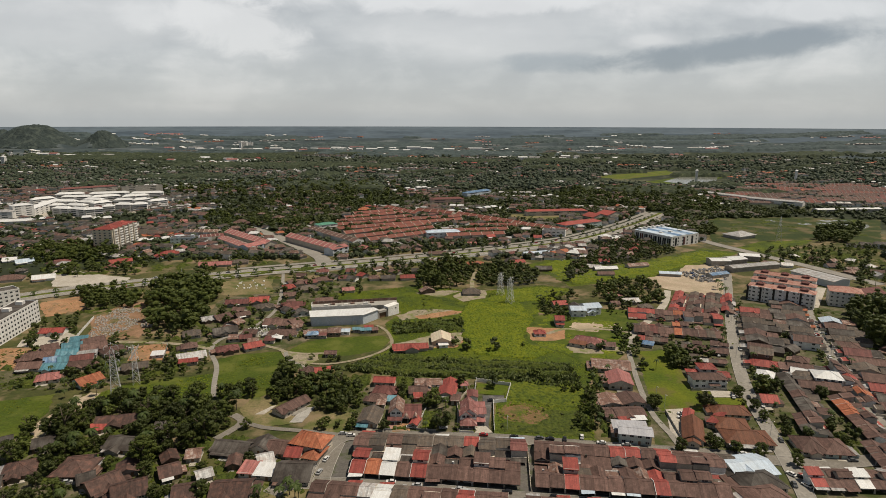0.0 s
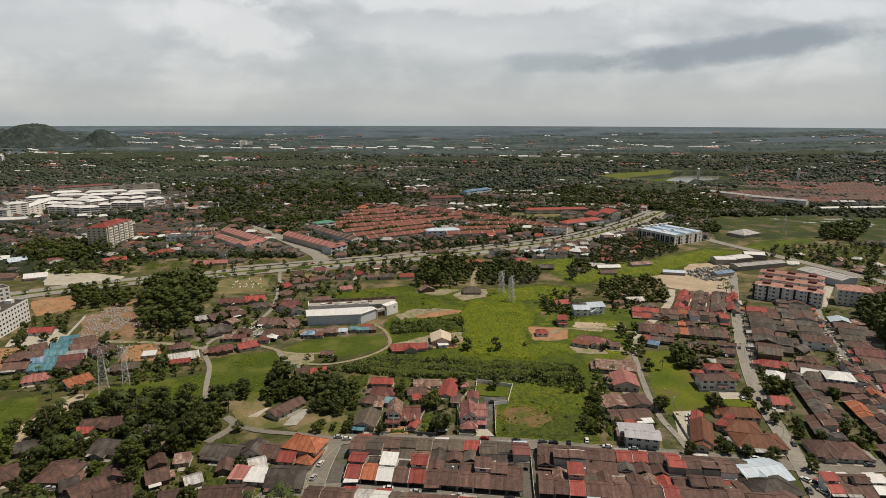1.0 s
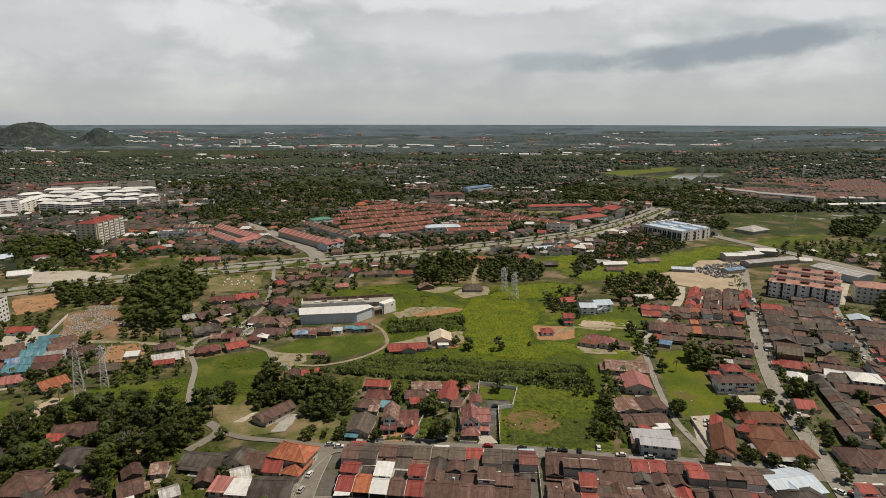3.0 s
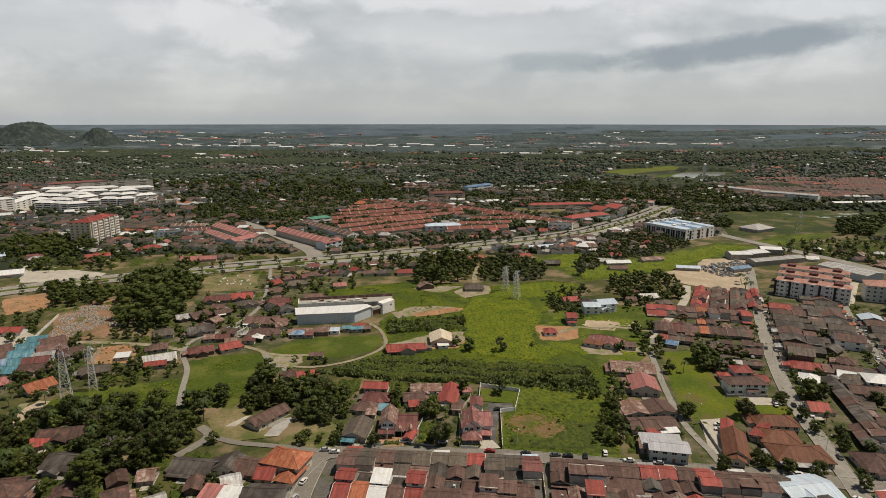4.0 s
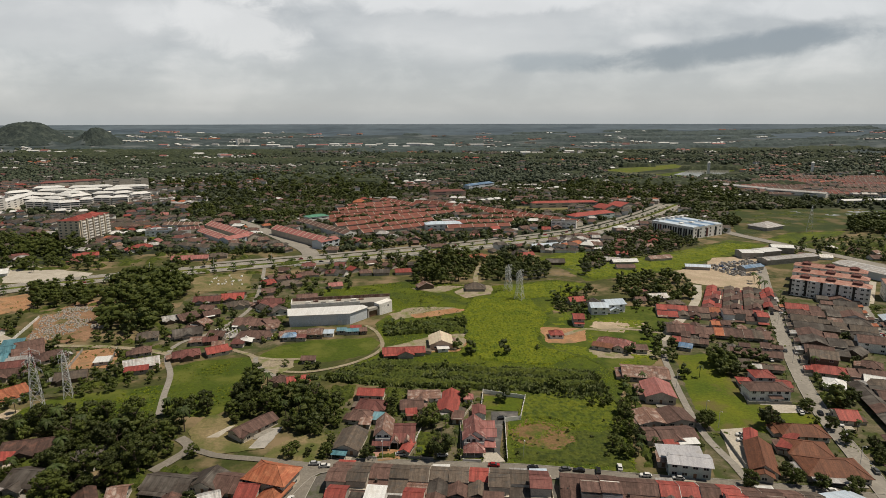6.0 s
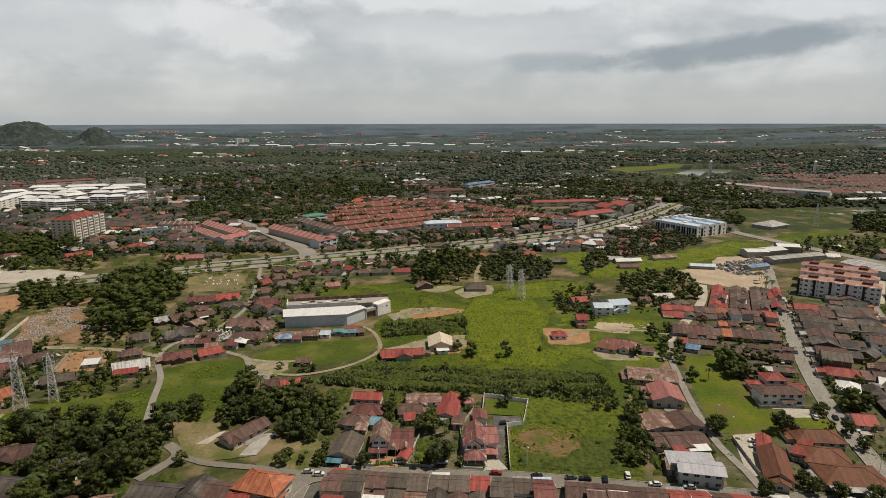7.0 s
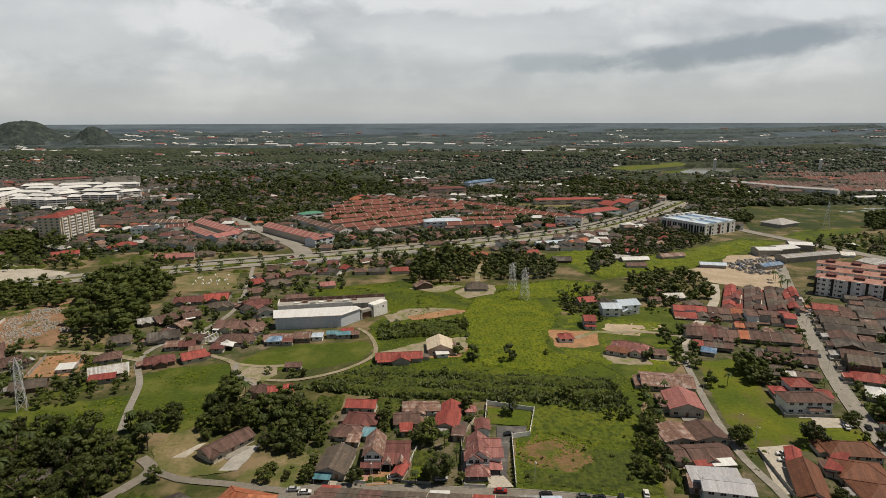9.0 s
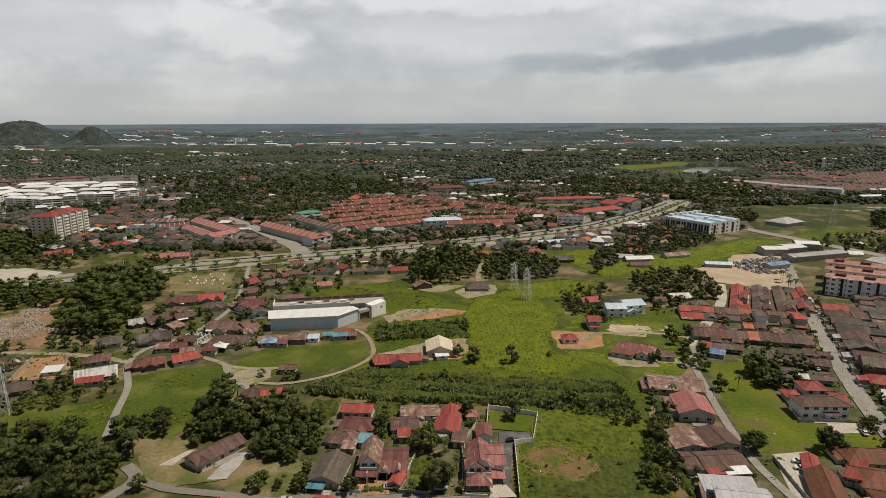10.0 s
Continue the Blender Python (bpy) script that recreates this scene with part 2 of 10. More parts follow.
BLUE = mat("blue_sheet", (0.10, 0.19, 0.33), (0.15, 0.25, 0.40), 0.3, 0.5, 4, 0.15, dirt=(0.30, 0.36, 0.42), dirt_amount=0.4, vary=0.15, strips=0.22)
TEAL = mat("teal_sheet", (0.070, 0.19, 0.24), (0.12, 0.26, 0.31), 0.3, 0.5, 4, 0.15, dirt=(0.16, 0.27, 0.31), dirt_amount=0.25, vary=0.15, strips=0.22)
PALEBLUE = mat("pale_blue_sheet", (0.48, 0.58, 0.70), (0.58, 0.67, 0.76), 0.3, 0.5, 4, 0.1, dirt=(0.40, 0.45, 0.5), dirt_amount=0.4, vary=0.1, strips=0.10)
GREENROOF = mat("green_sheet", (0.10, 0.30, 0.20), (0.15, 0.36, 0.26), 0.3, 0.5, 4, 0.1, vary=0.15, strips=0.22)
FADED = mat("faded_maroon_tile", (0.20, 0.080, 0.072), (0.27, 0.115, 0.10), 0.5, 0.75, 1.7, 0.35, dirt=(0.36, 0.24, 0.22), dirt_amount=0.3, dirt_scale=0.4, vary=0.1, strips=0.22)
ROOFS = {"b": BROWN, "g": GREY, "d": DARK, "r": RED, "o": ORANGE, "m": MAROON, "p": PINK, "u": RUST, "s": RUSSET, "z": ZINC, "w": WHITE_SHEET, "l": BLUE, "t": TEAL, "q": PALEBLUE, "e": GREENROOF, "f": FADED}
ROOF_WORDS = {"b": "weathered brown tiled", "g": "grey tiled", "d": "dark grey tiled", "r": "red tiled", "o": "orange clay-tiled", "m": "maroon tiled", "p": "faded red sheet-metal", "u": "rusty sheet-metal", "s": "russet tiled", "z": "grey zinc", "w": "white sheet-metal", "l": "blue sheet-metal", "t": "teal sheet-metal", "q": "pale blue sheet-metal", "e": "green sheet-metal", "f": "faded maroon tiled"}
TERRACOTTA = mat("pale_terracotta_tile", (0.37, 0.200, 0.160), (0.45, 0.265, 0.215), 0.5, 0.75, 1.7, 0.3, dirt=(0.28, 0.12, 0.09), dirt_amount=0.5, dirt_scale=0.4, vary=0.08)
LILAC = mat("pale_painted_sheet", (0.40, 0.40, 0.43), (0.47, 0.47, 0.50), 0.3, 0.5, 3, 0.15, dirt=(0.32, 0.31, 0.31), dirt_amount=0.35, dirt_scale=0.3, strips=0.10)
ROOFS["i"], ROOF_WORDS["i"] = mat("cream_sheet", (0.58, 0.50, 0.36), (0.66, 0.58, 0.44), 0.3, 0.5, 3, 0.15, dirt=(0.45, 0.33, 0.26), dirt_amount=0.4, dirt_scale=0.25, strips=0.08), "cream sheet-metal"
ROOFS["a"], ROOF_WORDS["a"] = AGED, "old brown tiled"
ROOFS["v"], ROOF_WORDS["v"] = LILAC, "pale lilac-grey sheet-metal"
ROOFS["k"], ROOF_WORDS["k"] = TERRACOTTA, "pale terracotta tiled"
REDBROWN = mat("red_brown_tile", (0.184, 0.055, 0.039), (0.244, 0.083, 0.059), 0.5, 0.75, 1.7, 0.3, dirt=(0.120, 0.051, 0.039), dirt_amount=0.55, dirt_scale=0.3, vary=0.12)
ROOFS["j"], ROOF_WORDS["j"] = REDBROWN, "red-brown tiled"
# walls
CREAM = mat("cream_plaster", (0.56, 0.50, 0.41), (0.64, 0.58, 0.49), 0.25, 0.9, 3, 0.1, dirt=(0.40, 0.37, 0.31), dirt_amount=0.4, dirt_scale=0.3, vary=0.12)
WHITE = mat("white_plaster", (0.76, 0.75, 0.72), (0.82, 0.81, 0.78), 0.25, 0.9, 3, 0.1, dirt=(0.52, 0.51, 0.48), dirt_amount=0.4, dirt_scale=0.3, vary=0.1)
DULL = mat("dull_plaster", (0.38, 0.35, 0.31), (0.48, 0.44, 0.38), 0.25, 0.9, 3, 0.15, dirt=(0.26, 0.24, 0.21), dirt_amount=0.5, dirt_scale=0.3, vary=0.2)
PEACH = mat("peach_plaster", (0.58, 0.40, 0.30), (0.66, 0.48, 0.37), 0.25, 0.9, 3, 0.1, dirt=(0.40, 0.3, 0.25), dirt_amount=0.4, vary=0.15)
MINT = mat("mint_plaster", (0.44, 0.54, 0.50), (0.54, 0.62, 0.58), 0.25, 0.9, 3, 0.1, dirt=(0.35, 0.4, 0.38), dirt_amount=0.3, vary=0.1)
TIMBER = mat("old_timber", (0.12, 0.085, 0.06), (0.20, 0.15, 0.11), 0.8, 0.9, 8, 0.4, vary=0.25)
PALE_SHEET = mat("pale_wall_sheet", (0.50, 0.56, 0.62), (0.58, 0.63, 0.68), 0.2, 0.6, 2, 0.1, dirt=(0.45, 0.48, 0.5), dirt_amount=0.4, vary=0.05)
CONCRETE = mat("concrete", (0.36, 0.34, 0.31), (0.46, 0.44, 0.40), 0.2, 0.9, 3, 0.2, dirt=(0.24, 0.23, 0.21), dirt_amount=0.5, dirt_scale=0.2, vary=0.1)
GLASS = mat("window_glass", (0.025, 0.03, 0.035), (0.04, 0.045, 0.05), 0.5, 0.15, 3, 0.0, vary=0.3)
SHADOWY = mat("shade_and_tyre", (0.03, 0.028, 0.026), (0.05, 0.046, 0.04), 0.5, 0.9, 3, 0.0)
FRAME = mat("window_paint", (0.60, 0.60, 0.58), (0.68, 0.67, 0.64), 0.5, 0.6, 3, 0.0, vary=0.15)
DOORWOOD = mat("door_wood", (0.16, 0.09, 0.05), (0.22, 0.13, 0.08), 0.8, 0.6, 6, 0.2, vary=0.3)
STEEL = mat("galvanised_steel", (0.60, 0.61, 0.62), (0.70, 0.71, 0.72), 0.8, 0.5, 5, 0.05, metal=0.1, vary=0.1)
WIRE = mat("cable", (0.12, 0.12, 0.12), (0.16, 0.16, 0.16), 0.5, 0.5, 3, 0.0)
BUTTER = mat("bright_cream_plaster", (0.70, 0.61, 0.45), (0.76, 0.68, 0.52), 0.25, 0.9, 3, 0.1, dirt=(0.55, 0.49, 0.38), dirt_amount=0.35, dirt_scale=0.2)
WALLS = {"y": BUTTER, "c": CREAM, "w": WHITE, "d": DULL, "p": PEACH, "m": MINT, "t": TIMBER, "s": PALE_SHEET, "k": CONCRETE}
WALL_WORDS = {"y": "bright cream", "c": "cream", "w": "white", "d": "grey plastered", "p": "peach", "m": "mint green", "t": "timber", "s": "pale sheet-clad", "k": "concrete"}
# ground
GROUND = mat("mixed_ground", (0.040, 0.054, 0.010), (0.092, 0.088, 0.027), 0.03, 0.95, 0.35, 0.6, dirt=(0.188, 0.140, 0.080), dirt_amount=0.5, dirt_scale=0.04, world=True)
MEADOW = mat("meadow_grass", (0.062, 0.094, 0.003), (0.124, 0.147, 0.005), 0.022, 0.95, 0.9, 1.0, dirt=(0.036, 0.055, 0.004), dirt_amount=0.6, dirt_scale=0.05, world=True)
LAWN = mat("mown_grass", (0.066, 0.102, 0.004), (0.128, 0.148, 0.007), 0.04, 0.95, 0.7, 0.5, dirt=(0.105, 0.088, 0.028), dirt_amount=0.4, dirt_scale=0.05, world=True)
DEEP = mat("deep_grass", (0.041, 0.070, 0.003), (0.077, 0.103, 0.005), 0.03, 0.95, 0.5, 0.8, dirt=(0.090, 0.104, 0.015), dirt_amount=0.4, dirt_scale=0.05, world=True)
SCRUB = mat("scrub", (0.040, 0.062, 0.008), (0.076, 0.094, 0.014), 0.03, 0.95, 0.6, 0.8, dirt=(0.096, 0.092, 0.040), dirt_amount=0.45, dirt_scale=0.06, world=True)
GRAVE_SOIL = mat("grave_earth", (0.23, 0.130, 0.075), (0.31, 0.190, 0.115), 0.05, 0.95, 0.9, 0.5, dirt=(0.10, 0.095, 0.035), dirt_amount=0.4, dirt_scale=0.09, world=True)
YARD = mat("dry_yard", (0.257, 0.200, 0.109), (0.144, 0.131, 0.048), 0.05, 0.95, 0.7, 0.5, dirt=(0.078, 0.091, 0.023), dirt_amount=0.5, dirt_scale=0.07, world=True)
SOIL = mat("orange_soil", (0.33, 0.170, 0.085), (0.43, 0.250, 0.135), 0.06, 0.95, 0.8, 0.5, dirt=(0.20, 0.135, 0.075), dirt_amount=0.45, dirt_scale=0.08, world=True)
SAND = mat("pale_sandy_soil", (0.38, 0.295, 0.21), (0.50, 0.405, 0.30), 0.06, 0.95, 0.8, 0.4, dirt=(0.30, 0.25, 0.17), dirt_amount=0.45, dirt_scale=0.08, world=True)
ASPHALT = mat("worn_asphalt", (0.196, 0.178, 0.152), (0.261, 0.239, 0.209), 0.06, 0.92, 1.2, 0.3, dirt=(0.148, 0.135, 0.113), dirt_amount=0.45, dirt_scale=0.12, world=True)
NEWROAD = mat("dark_asphalt", (0.085, 0.083, 0.082), (0.12, 0.117, 0.112), 0.06, 0.9, 1.2, 0.3, dirt=(0.16, 0.15, 0.14), dirt_amount=0.3, dirt_scale=0.12, world=True)
PAVING = mat("pale_concrete_paving", (0.42, 0.385, 0.325), (0.50, 0.46, 0.395), 0.08, 0.9, 1.0, 0.3, dirt=(0.32, 0.29, 0.24), dirt_amount=0.45, dirt_scale=0.12, world=True)
TRACK = mat("trodden_track", (0.27, 0.225, 0.16), (0.35, 0.30, 0.22), 0.1, 0.95, 1.0, 0.4, dirt=(0.15, 0.16, 0.06), dirt_amount=0.45, dirt_scale=0.15, world=True)
PALEROAD = mat("pale_concrete_road", (0.261, 0.244, 0.213), (0.322, 0.300, 0.265), 0.05, 0.92, 0.8, 0.2, dirt=(0.200, 0.187, 0.165), dirt_amount=0.45, dirt_scale=0.1, world=True)
DULL_FIELD = mat("dull_field", (0.026, 0.044, 0.007), (0.056, 0.070, 0.012), 0.03, 0.95, 0.3, 0.6, dirt=(0.105, 0.085, 0.040), dirt_amount=0.42, dirt_scale=0.03, world=True)
MARK = mat("road_paint", (0.62, 0.62, 0.60), (0.70, 0.70, 0.67), 0.4, 0.7, 2, 0.0)
POND = mat("pond_water", (0.20, 0.20, 0.17), (0.24, 0.24, 0.21), 0.02, 0.15, 0.2, 0.1, world=True)
# Dark tone puts the shade under far trees into the ground colour.
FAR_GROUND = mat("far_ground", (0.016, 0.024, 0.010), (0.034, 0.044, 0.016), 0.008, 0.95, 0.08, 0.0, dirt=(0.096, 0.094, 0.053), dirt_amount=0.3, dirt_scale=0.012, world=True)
# Plains and hills turn bluer with distance: haze set into the base colour.
HAZE_A = mat("hazed_far_plain", (0.030, 0.046, 0.051), (0.055, 0.074, 0.077), 0.004, 0.95, 0.02, 0.0, dirt=(0.102, 0.117, 0.118), dirt_amount=0.35, dirt_scale=0.006, world=True)
HILL = mat("hazed_hill_woods", (0.026, 0.039, 0.038), (0.042, 0.057, 0.052), 0.02, 0.95, 0.12, 0.8, dirt=(0.055, 0.070, 0.060), dirt_amount=0.4, dirt_scale=0.035, world=True)
HAZE_B = mat("hazed_farthest_plain", (0.048, 0.072, 0.095), (0.091, 0.124, 0.153), 0.003, 0.95, 0.015, 0.0, world=True)
HAZE_C = mat("hazed_horizon_plain", (0.073, 0.102, 0.130), (0.108, 0.143, 0.172), 0.002, 0.95, 0.012, 0.0, world=True)
PAVED_YARD = mat("paved_yard", (0.188, 0.152, 0.104), (0.066, 0.072, 0.024), 0.12, 0.95, 0.8, 0.4, dirt=(0.040, 0.054, 0.011), dirt_amount=0.6, dirt_scale=0.11, world=True)
ALLEY = mat("alley_concrete", (0.112, 0.104, 0.094), (0.160, 0.148, 0.132), 0.15, 0.92, 1.0, 0.3, dirt=(0.060, 0.068, 0.036), dirt_amount=0.5, dirt_scale=0.15, world=True)
# plants
LEAF_A = leaf_mat("broad_leaves", (0.036, 0.052, 0.009), (0.076, 0.090, 0.017))
LEAF_B = leaf_mat("dark_leaves", (0.028, 0.039, 0.009), (0.059, 0.072, 0.017))
LEAF_C = leaf_mat("yellow_green_leaves", (0.057, 0.082, 0.013), (0.108, 0.125, 0.026))
LEAF_P = leaf_mat("palm_fronds", (0.031, 0.052, 0.011), (0.062, 0.082, 0.020))
# Greyer, bluer leaves further off: distance haze mixed into the colour.
LEAF_F = leaf_mat("hazed_far_leaves", (0.039, 0.053, 0.024), (0.074, 0.090, 0.044), 0.2)
LEAF_M = leaf_mat("hazed_plain_leaves", (0.054, 0.071, 0.047), (0.092, 0.112, 0.072), 0.15)
WORN = mat("worn_reddish_grass", (0.235, 0.135, 0.070), (0.148, 0.100, 0.039), 0.12, 0.95, 0.9, 0.5, dirt=(0.063, 0.083, 0.010), dirt_amount=0.5, dirt_scale=0.16, world=True)
WEED = leaf_mat("weed_leaves", (0.069, 0.098, 0.003), (0.124, 0.147, 0.006))
WEED_D = leaf_mat("dark_weed_leaves", (0.053, 0.075, 0.006), (0.100, 0.118, 0.011))
REED = leaf_mat("reed_leaves", (0.068, 0.094, 0.024), (0.152, 0.176, 0.068))
# Canopy tones take in distance haze, bluest on the far belts.
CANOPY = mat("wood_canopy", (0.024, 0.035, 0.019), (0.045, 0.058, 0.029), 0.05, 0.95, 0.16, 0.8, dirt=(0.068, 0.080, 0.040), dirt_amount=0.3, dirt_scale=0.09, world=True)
CANOPY_FAR = mat("hazed_far_canopy", (0.044, 0.064, 0.066), (0.071, 0.094, 0.092), 0.02, 0.95, 0.06, 0.8, world=True)
# Dark third tone sets shaded gaps between leaf tops into the colour.
VINES = mat("creeper_cover", (0.093, 0.129, 0.004), (0.161, 0.184, 0.007), 0.09, 0.95, 1.1, 0.8, dirt=(0.038, 0.063, 0.003), dirt_amount=0.36, dirt_scale=0.6, world=True)
COARSE = mat("coarse_growth", (0.082, 0.112, 0.007), (0.138, 0.158, 0.011), 0.10, 0.95, 1.0, 0.8, dirt=(0.036, 0.056, 0.005), dirt_amount=0.5, dirt_scale=0.5, world=True)
RANK = mat("rank_growth", (0.052, 0.074, 0.008), (0.087, 0.103, 0.013), 0.12, 0.95, 0.9, 0.8, dirt=(0.029, 0.042, 0.005), dirt_amount=0.5, dirt_scale=0.4, world=True)
BARK = mat("bark", (0.09, 0.07, 0.05), (0.15, 0.12, 0.09), 1.5, 0.95, 8, 0.5, vary=0.2)


# ---- helpers for meshes ----
class Shape:
    """Collects corners and faces, each face with a slot number, into one mesh."""

    def __init__(self):
        self.v, self.f, self.m = [], [], []

    def face(self, pts, slot=0):
        n = len(self.v)
        self.v += [tuple(p) for p in pts]
        self.f.append(tuple(range(n, n + len(pts))))
        self.m.append(slot)

    def box(self, x0, y0, z0, x1, y1, z1, slot=0):
        c = [(x0, y0, z0), (x1, y0, z0), (x1, y1, z0), (x0, y1, z0), (x0, y0, z1), (x1, y0, z1), (x1, y1, z1), (x0, y1, z1)]
        n = len(self.v)
        self.v += c
        for f in ((3, 2, 1, 0), (4, 5, 6, 7), (0, 1, 5, 4), (1, 2, 6, 5), (2, 3, 7, 6), (3, 0, 4, 7)):
            self.f.append(tuple(n + i for i in f))
            self.m.append(slot)

    def slab(self, faces, thick, slot=0):
        """Plates of a roof: top faces, their undersides, and the rim round all."""
        edges = {}
        for f in faces:
            self.face(f, slot)
            low = [(x, y, z - thick) for x, y, z in f]
            self.face(low[::-1], slot)
            for a, b in zip(f, list(f[1:]) + [f[0]]):
                edges.setdefault(frozenset((a, b)), []).append((a, b))
        for pair in edges.values():
            if len(pair) == 1:
                a, b = pair[0]
                self.face([b, a, (a[0], a[1], a[2] - thick), (b[0], b[1], b[2] - thick)], slot)

    def beam(self, a, b, r, slot=0, sides=4):
        a, b = Vector(a), Vector(b)
        d = (b - a).normalized()
        u = d.orthogonal().normalized()
        w = d.cross(u)
        n = len(self.v)
        for p in (a, b):
            for i in range(sides):
                t = math.tau * i / sides
                self.v.append(tuple(p + (u * math.cos(t) + w * math.sin(t)) * r))
        for i in range(sides):
            j = (i + 1) % sides
            self.f.append((n + i, n + j, n + sides + j, n + sides + i))
            self.m.append(slot)
        self.f.append(tuple(n + i for i in range(sides))[::-1])
        self.f.append(tuple(n + sides + i for i in range(sides)))
        self.m += [slot, slot]

    def mesh(self, name, *mats):
        me = bpy.data.meshes.new(name)
        me.from_pydata(self.v, [], self.f)
        for m in mats:
            me.materials.append(m)
        if len(mats) > 1:
            me.polygons.foreach_set("material_index", self.m)
        me.update()
        return me


def part(name, shape, mats, parent, label=""):
    """Links a shape, or a ready mesh, as one mesh object under a thing or a part."""
    if isinstance(shape, Shape):
        shape = shape.mesh(name, *(mats if isinstance(mats, (list, tuple)) else [mats]))
    ob = new(name, shape)
    ob.parent = parent
    if label:
        tagged(ob, label)
    return ob


def thing(name, m, label, category, group="", kind=""):
    ob = new(name)
    ob.empty_display_size = 0.5
    ob.matrix_world = m
    return tagged(ob, label, category, group, kind)


def inside(x, y, pts):
    hit = False
    for (x1, y1), (x2, y2) in zip(pts, pts[1:] + pts[:1]):
        if (y1 > y) != (y2 > y) and x < (x2 - x1) * (y - y1) / (y2 - y1) + x1:
            hit = not hit
    return hit


def pairs(*n):
    return list(zip(n[::2], n[1::2]))


LAYER = [0]


def patch(name, label, material, z, wob, *coords):
    """A piece of ground with an uneven rim, laid a little above the ground below."""
    rough = []
    LAYER[0] += 1
    z = 0.03 + 0.0035 * LAYER[0]
    pts = pairs(*coords)
    for i, ((x1, y1), (x2, y2)) in enumerate(zip(pts, pts[1:] + pts[:1])):
        length = math.hypot(x2 - x1, y2 - y1)
        n = max(1, int(length / (1.2 if y1 < 450 else 4.0))) if wob else 1
        for k in range(n):
            x, y = x1 + (x2 - x1) * k / n, y1 + (y2 - y1) * k / n
            if wob:
                q = min(wob, 2.5) * noise.noise_vector((x * 0.09, y * 0.09, 5.0)) + min(wob, 1.0) * (0.8 * noise.noise_vector((x * 0.3, y * 0.3, 2.0)) + 0.3 * noise.noise_vector((x * 0.9, y * 0.9, 8.0)))
                x, y = x + q.x, y + q.y
            rough.append((x, y))
    bm = bmesh.new()
    f = bm.faces.new([bm.verts.new((x, y, z)) for x, y in rough])
    f.normal_update()
    if f.normal.z < 0:
        f.normal_flip()
    bmesh.ops.triangulate(bm, faces=[f])
    for q in bm.faces:
        q.normal_update()
        if q.normal.z < 0:
            q.normal_flip()
    me = bpy.data.meshes.new(name)
    bm.to_mesh(me)
    bm.free()
    me.materials.append(material)
    return tagged(new(name, me), label, name.split("_")[-1], kind="structure")


def smooth_line(pts, step=6.0):
    out = []
    for i in range(len(pts) - 1):
        p0, p1, p2, p3 = pts[max(i - 1, 0)], pts[i], pts[i + 1], pts[min(i + 2, len(pts) - 1)]
        n = max(2, int(math.hypot(p2[0] - p1[0], p2[1] - p1[1]) / step))
        for k in range(n):
            t = k / n
            out.append(tuple(0.5 * (2 * b + (c - a) * t + (2 * a - 5 * b + 4 * c - d) * t * t + (3 * b - a - 3 * c + d) * t ** 3) for a, b, c, d in zip(p0, p1, p2, p3)))
    out.append(pts[-1])
    return out


def strip_shape(line, offset, width, z, height=0.0, dash=None):
    s = Shape()
    left, right = [], []
    for i, p in enumerate(line):
        a, b = line[max(i - 1, 0)], line[min(i + 1, len(line) - 1)]
        dx, dy = b[0] - a[0], b[1] - a[1]
        n = math.hypot(dx, dy) or 1
        nx, ny = -dy / n, dx / n
        left.append((p[0] + nx * (offset + width / 2), p[1] + ny * (offset + width / 2)))
        right.append((p[0] + nx * (offset - width / 2), p[1] + ny * (offset - width / 2)))
    for i in range(len(line) - 1):
        if dash and i % dash:
            continue
        q = [right[i], right[i + 1], left[i + 1], left[i]]
        s.face([(x, y, z + height) for x, y in q])
        if height:
            s.face([(*right[i], z), (*right[i + 1], z), (*right[i + 1], z + height), (*right[i], z + height)])
            s.face([(*left[i + 1], z), (*left[i], z), (*left[i], z + height), (*left[i + 1], z + height)])
    return s


LANES = []
BARE = []


def on_road(x, y, room):
    """True within so many metres of a road's edge."""
    return any((x - a) ** 2 + (y - b) ** 2 < (r + room) ** 2 for a, b, r in LANES)


def road(name, label, material, width, z, *coords, kerb=True):
    line = smooth_line(pairs(*coords))
    LANES.extend((x, y, width / 2) for x, y in line)
    LAYER[0] += 1
    z = 0.03 + 0.0035 * LAYER[0]
    ob = new(name, strip_shape(line, 0, width, z).mesh(name, material))
    tagged(ob, label, "road", kind="structure")
    if kerb:
        for side in (-1, 1):
            part("kerb", strip_shape(line, side * (width / 2 + 0.1), 0.25, z - 0.02, 0.16), CONCRETE, ob)
    return line
# ---- kinds of things ----
CACHE = {}


def window_meshes(w, h):
    key = ("win", round(w, 1), round(h, 1))
    if key not in CACHE:
        a, b = Shape(), Shape()
        t = 0.09
        a.box(-w / 2, -0.05, 0, -w / 2 + t, 0.03, h)
        a.box(w / 2 - t, -0.05, 0, w / 2, 0.03, h)
        a.box(-w / 2 + t, -0.05, h - t, w / 2 - t, 0.03, h)
        a.box(-w / 2 - 0.05, -0.12, -0.06, w / 2 + 0.05, 0.03, t)
        a.box(-0.04, -0.04, t, 0.04, 0.02, h - t)
        b.box(-w / 2 + t, -0.02, t, w / 2 - t, 0.01, h - t)
        c = Shape()
        c.box(-w / 2, -0.04, 0, w / 2, 0.02, h)
        c.box(-w / 2 + t, -0.06, t, -0.04, -0.02, h - t, 1)
        c.box(0.04, -0.06, t, w / 2 - t, -0.02, h - t, 1)
        CACHE[key] = (a.mesh("window_frame", FRAME), b.mesh("pane", GLASS), c.mesh("window", FRAME, GLASS))
    return CACHE[key]


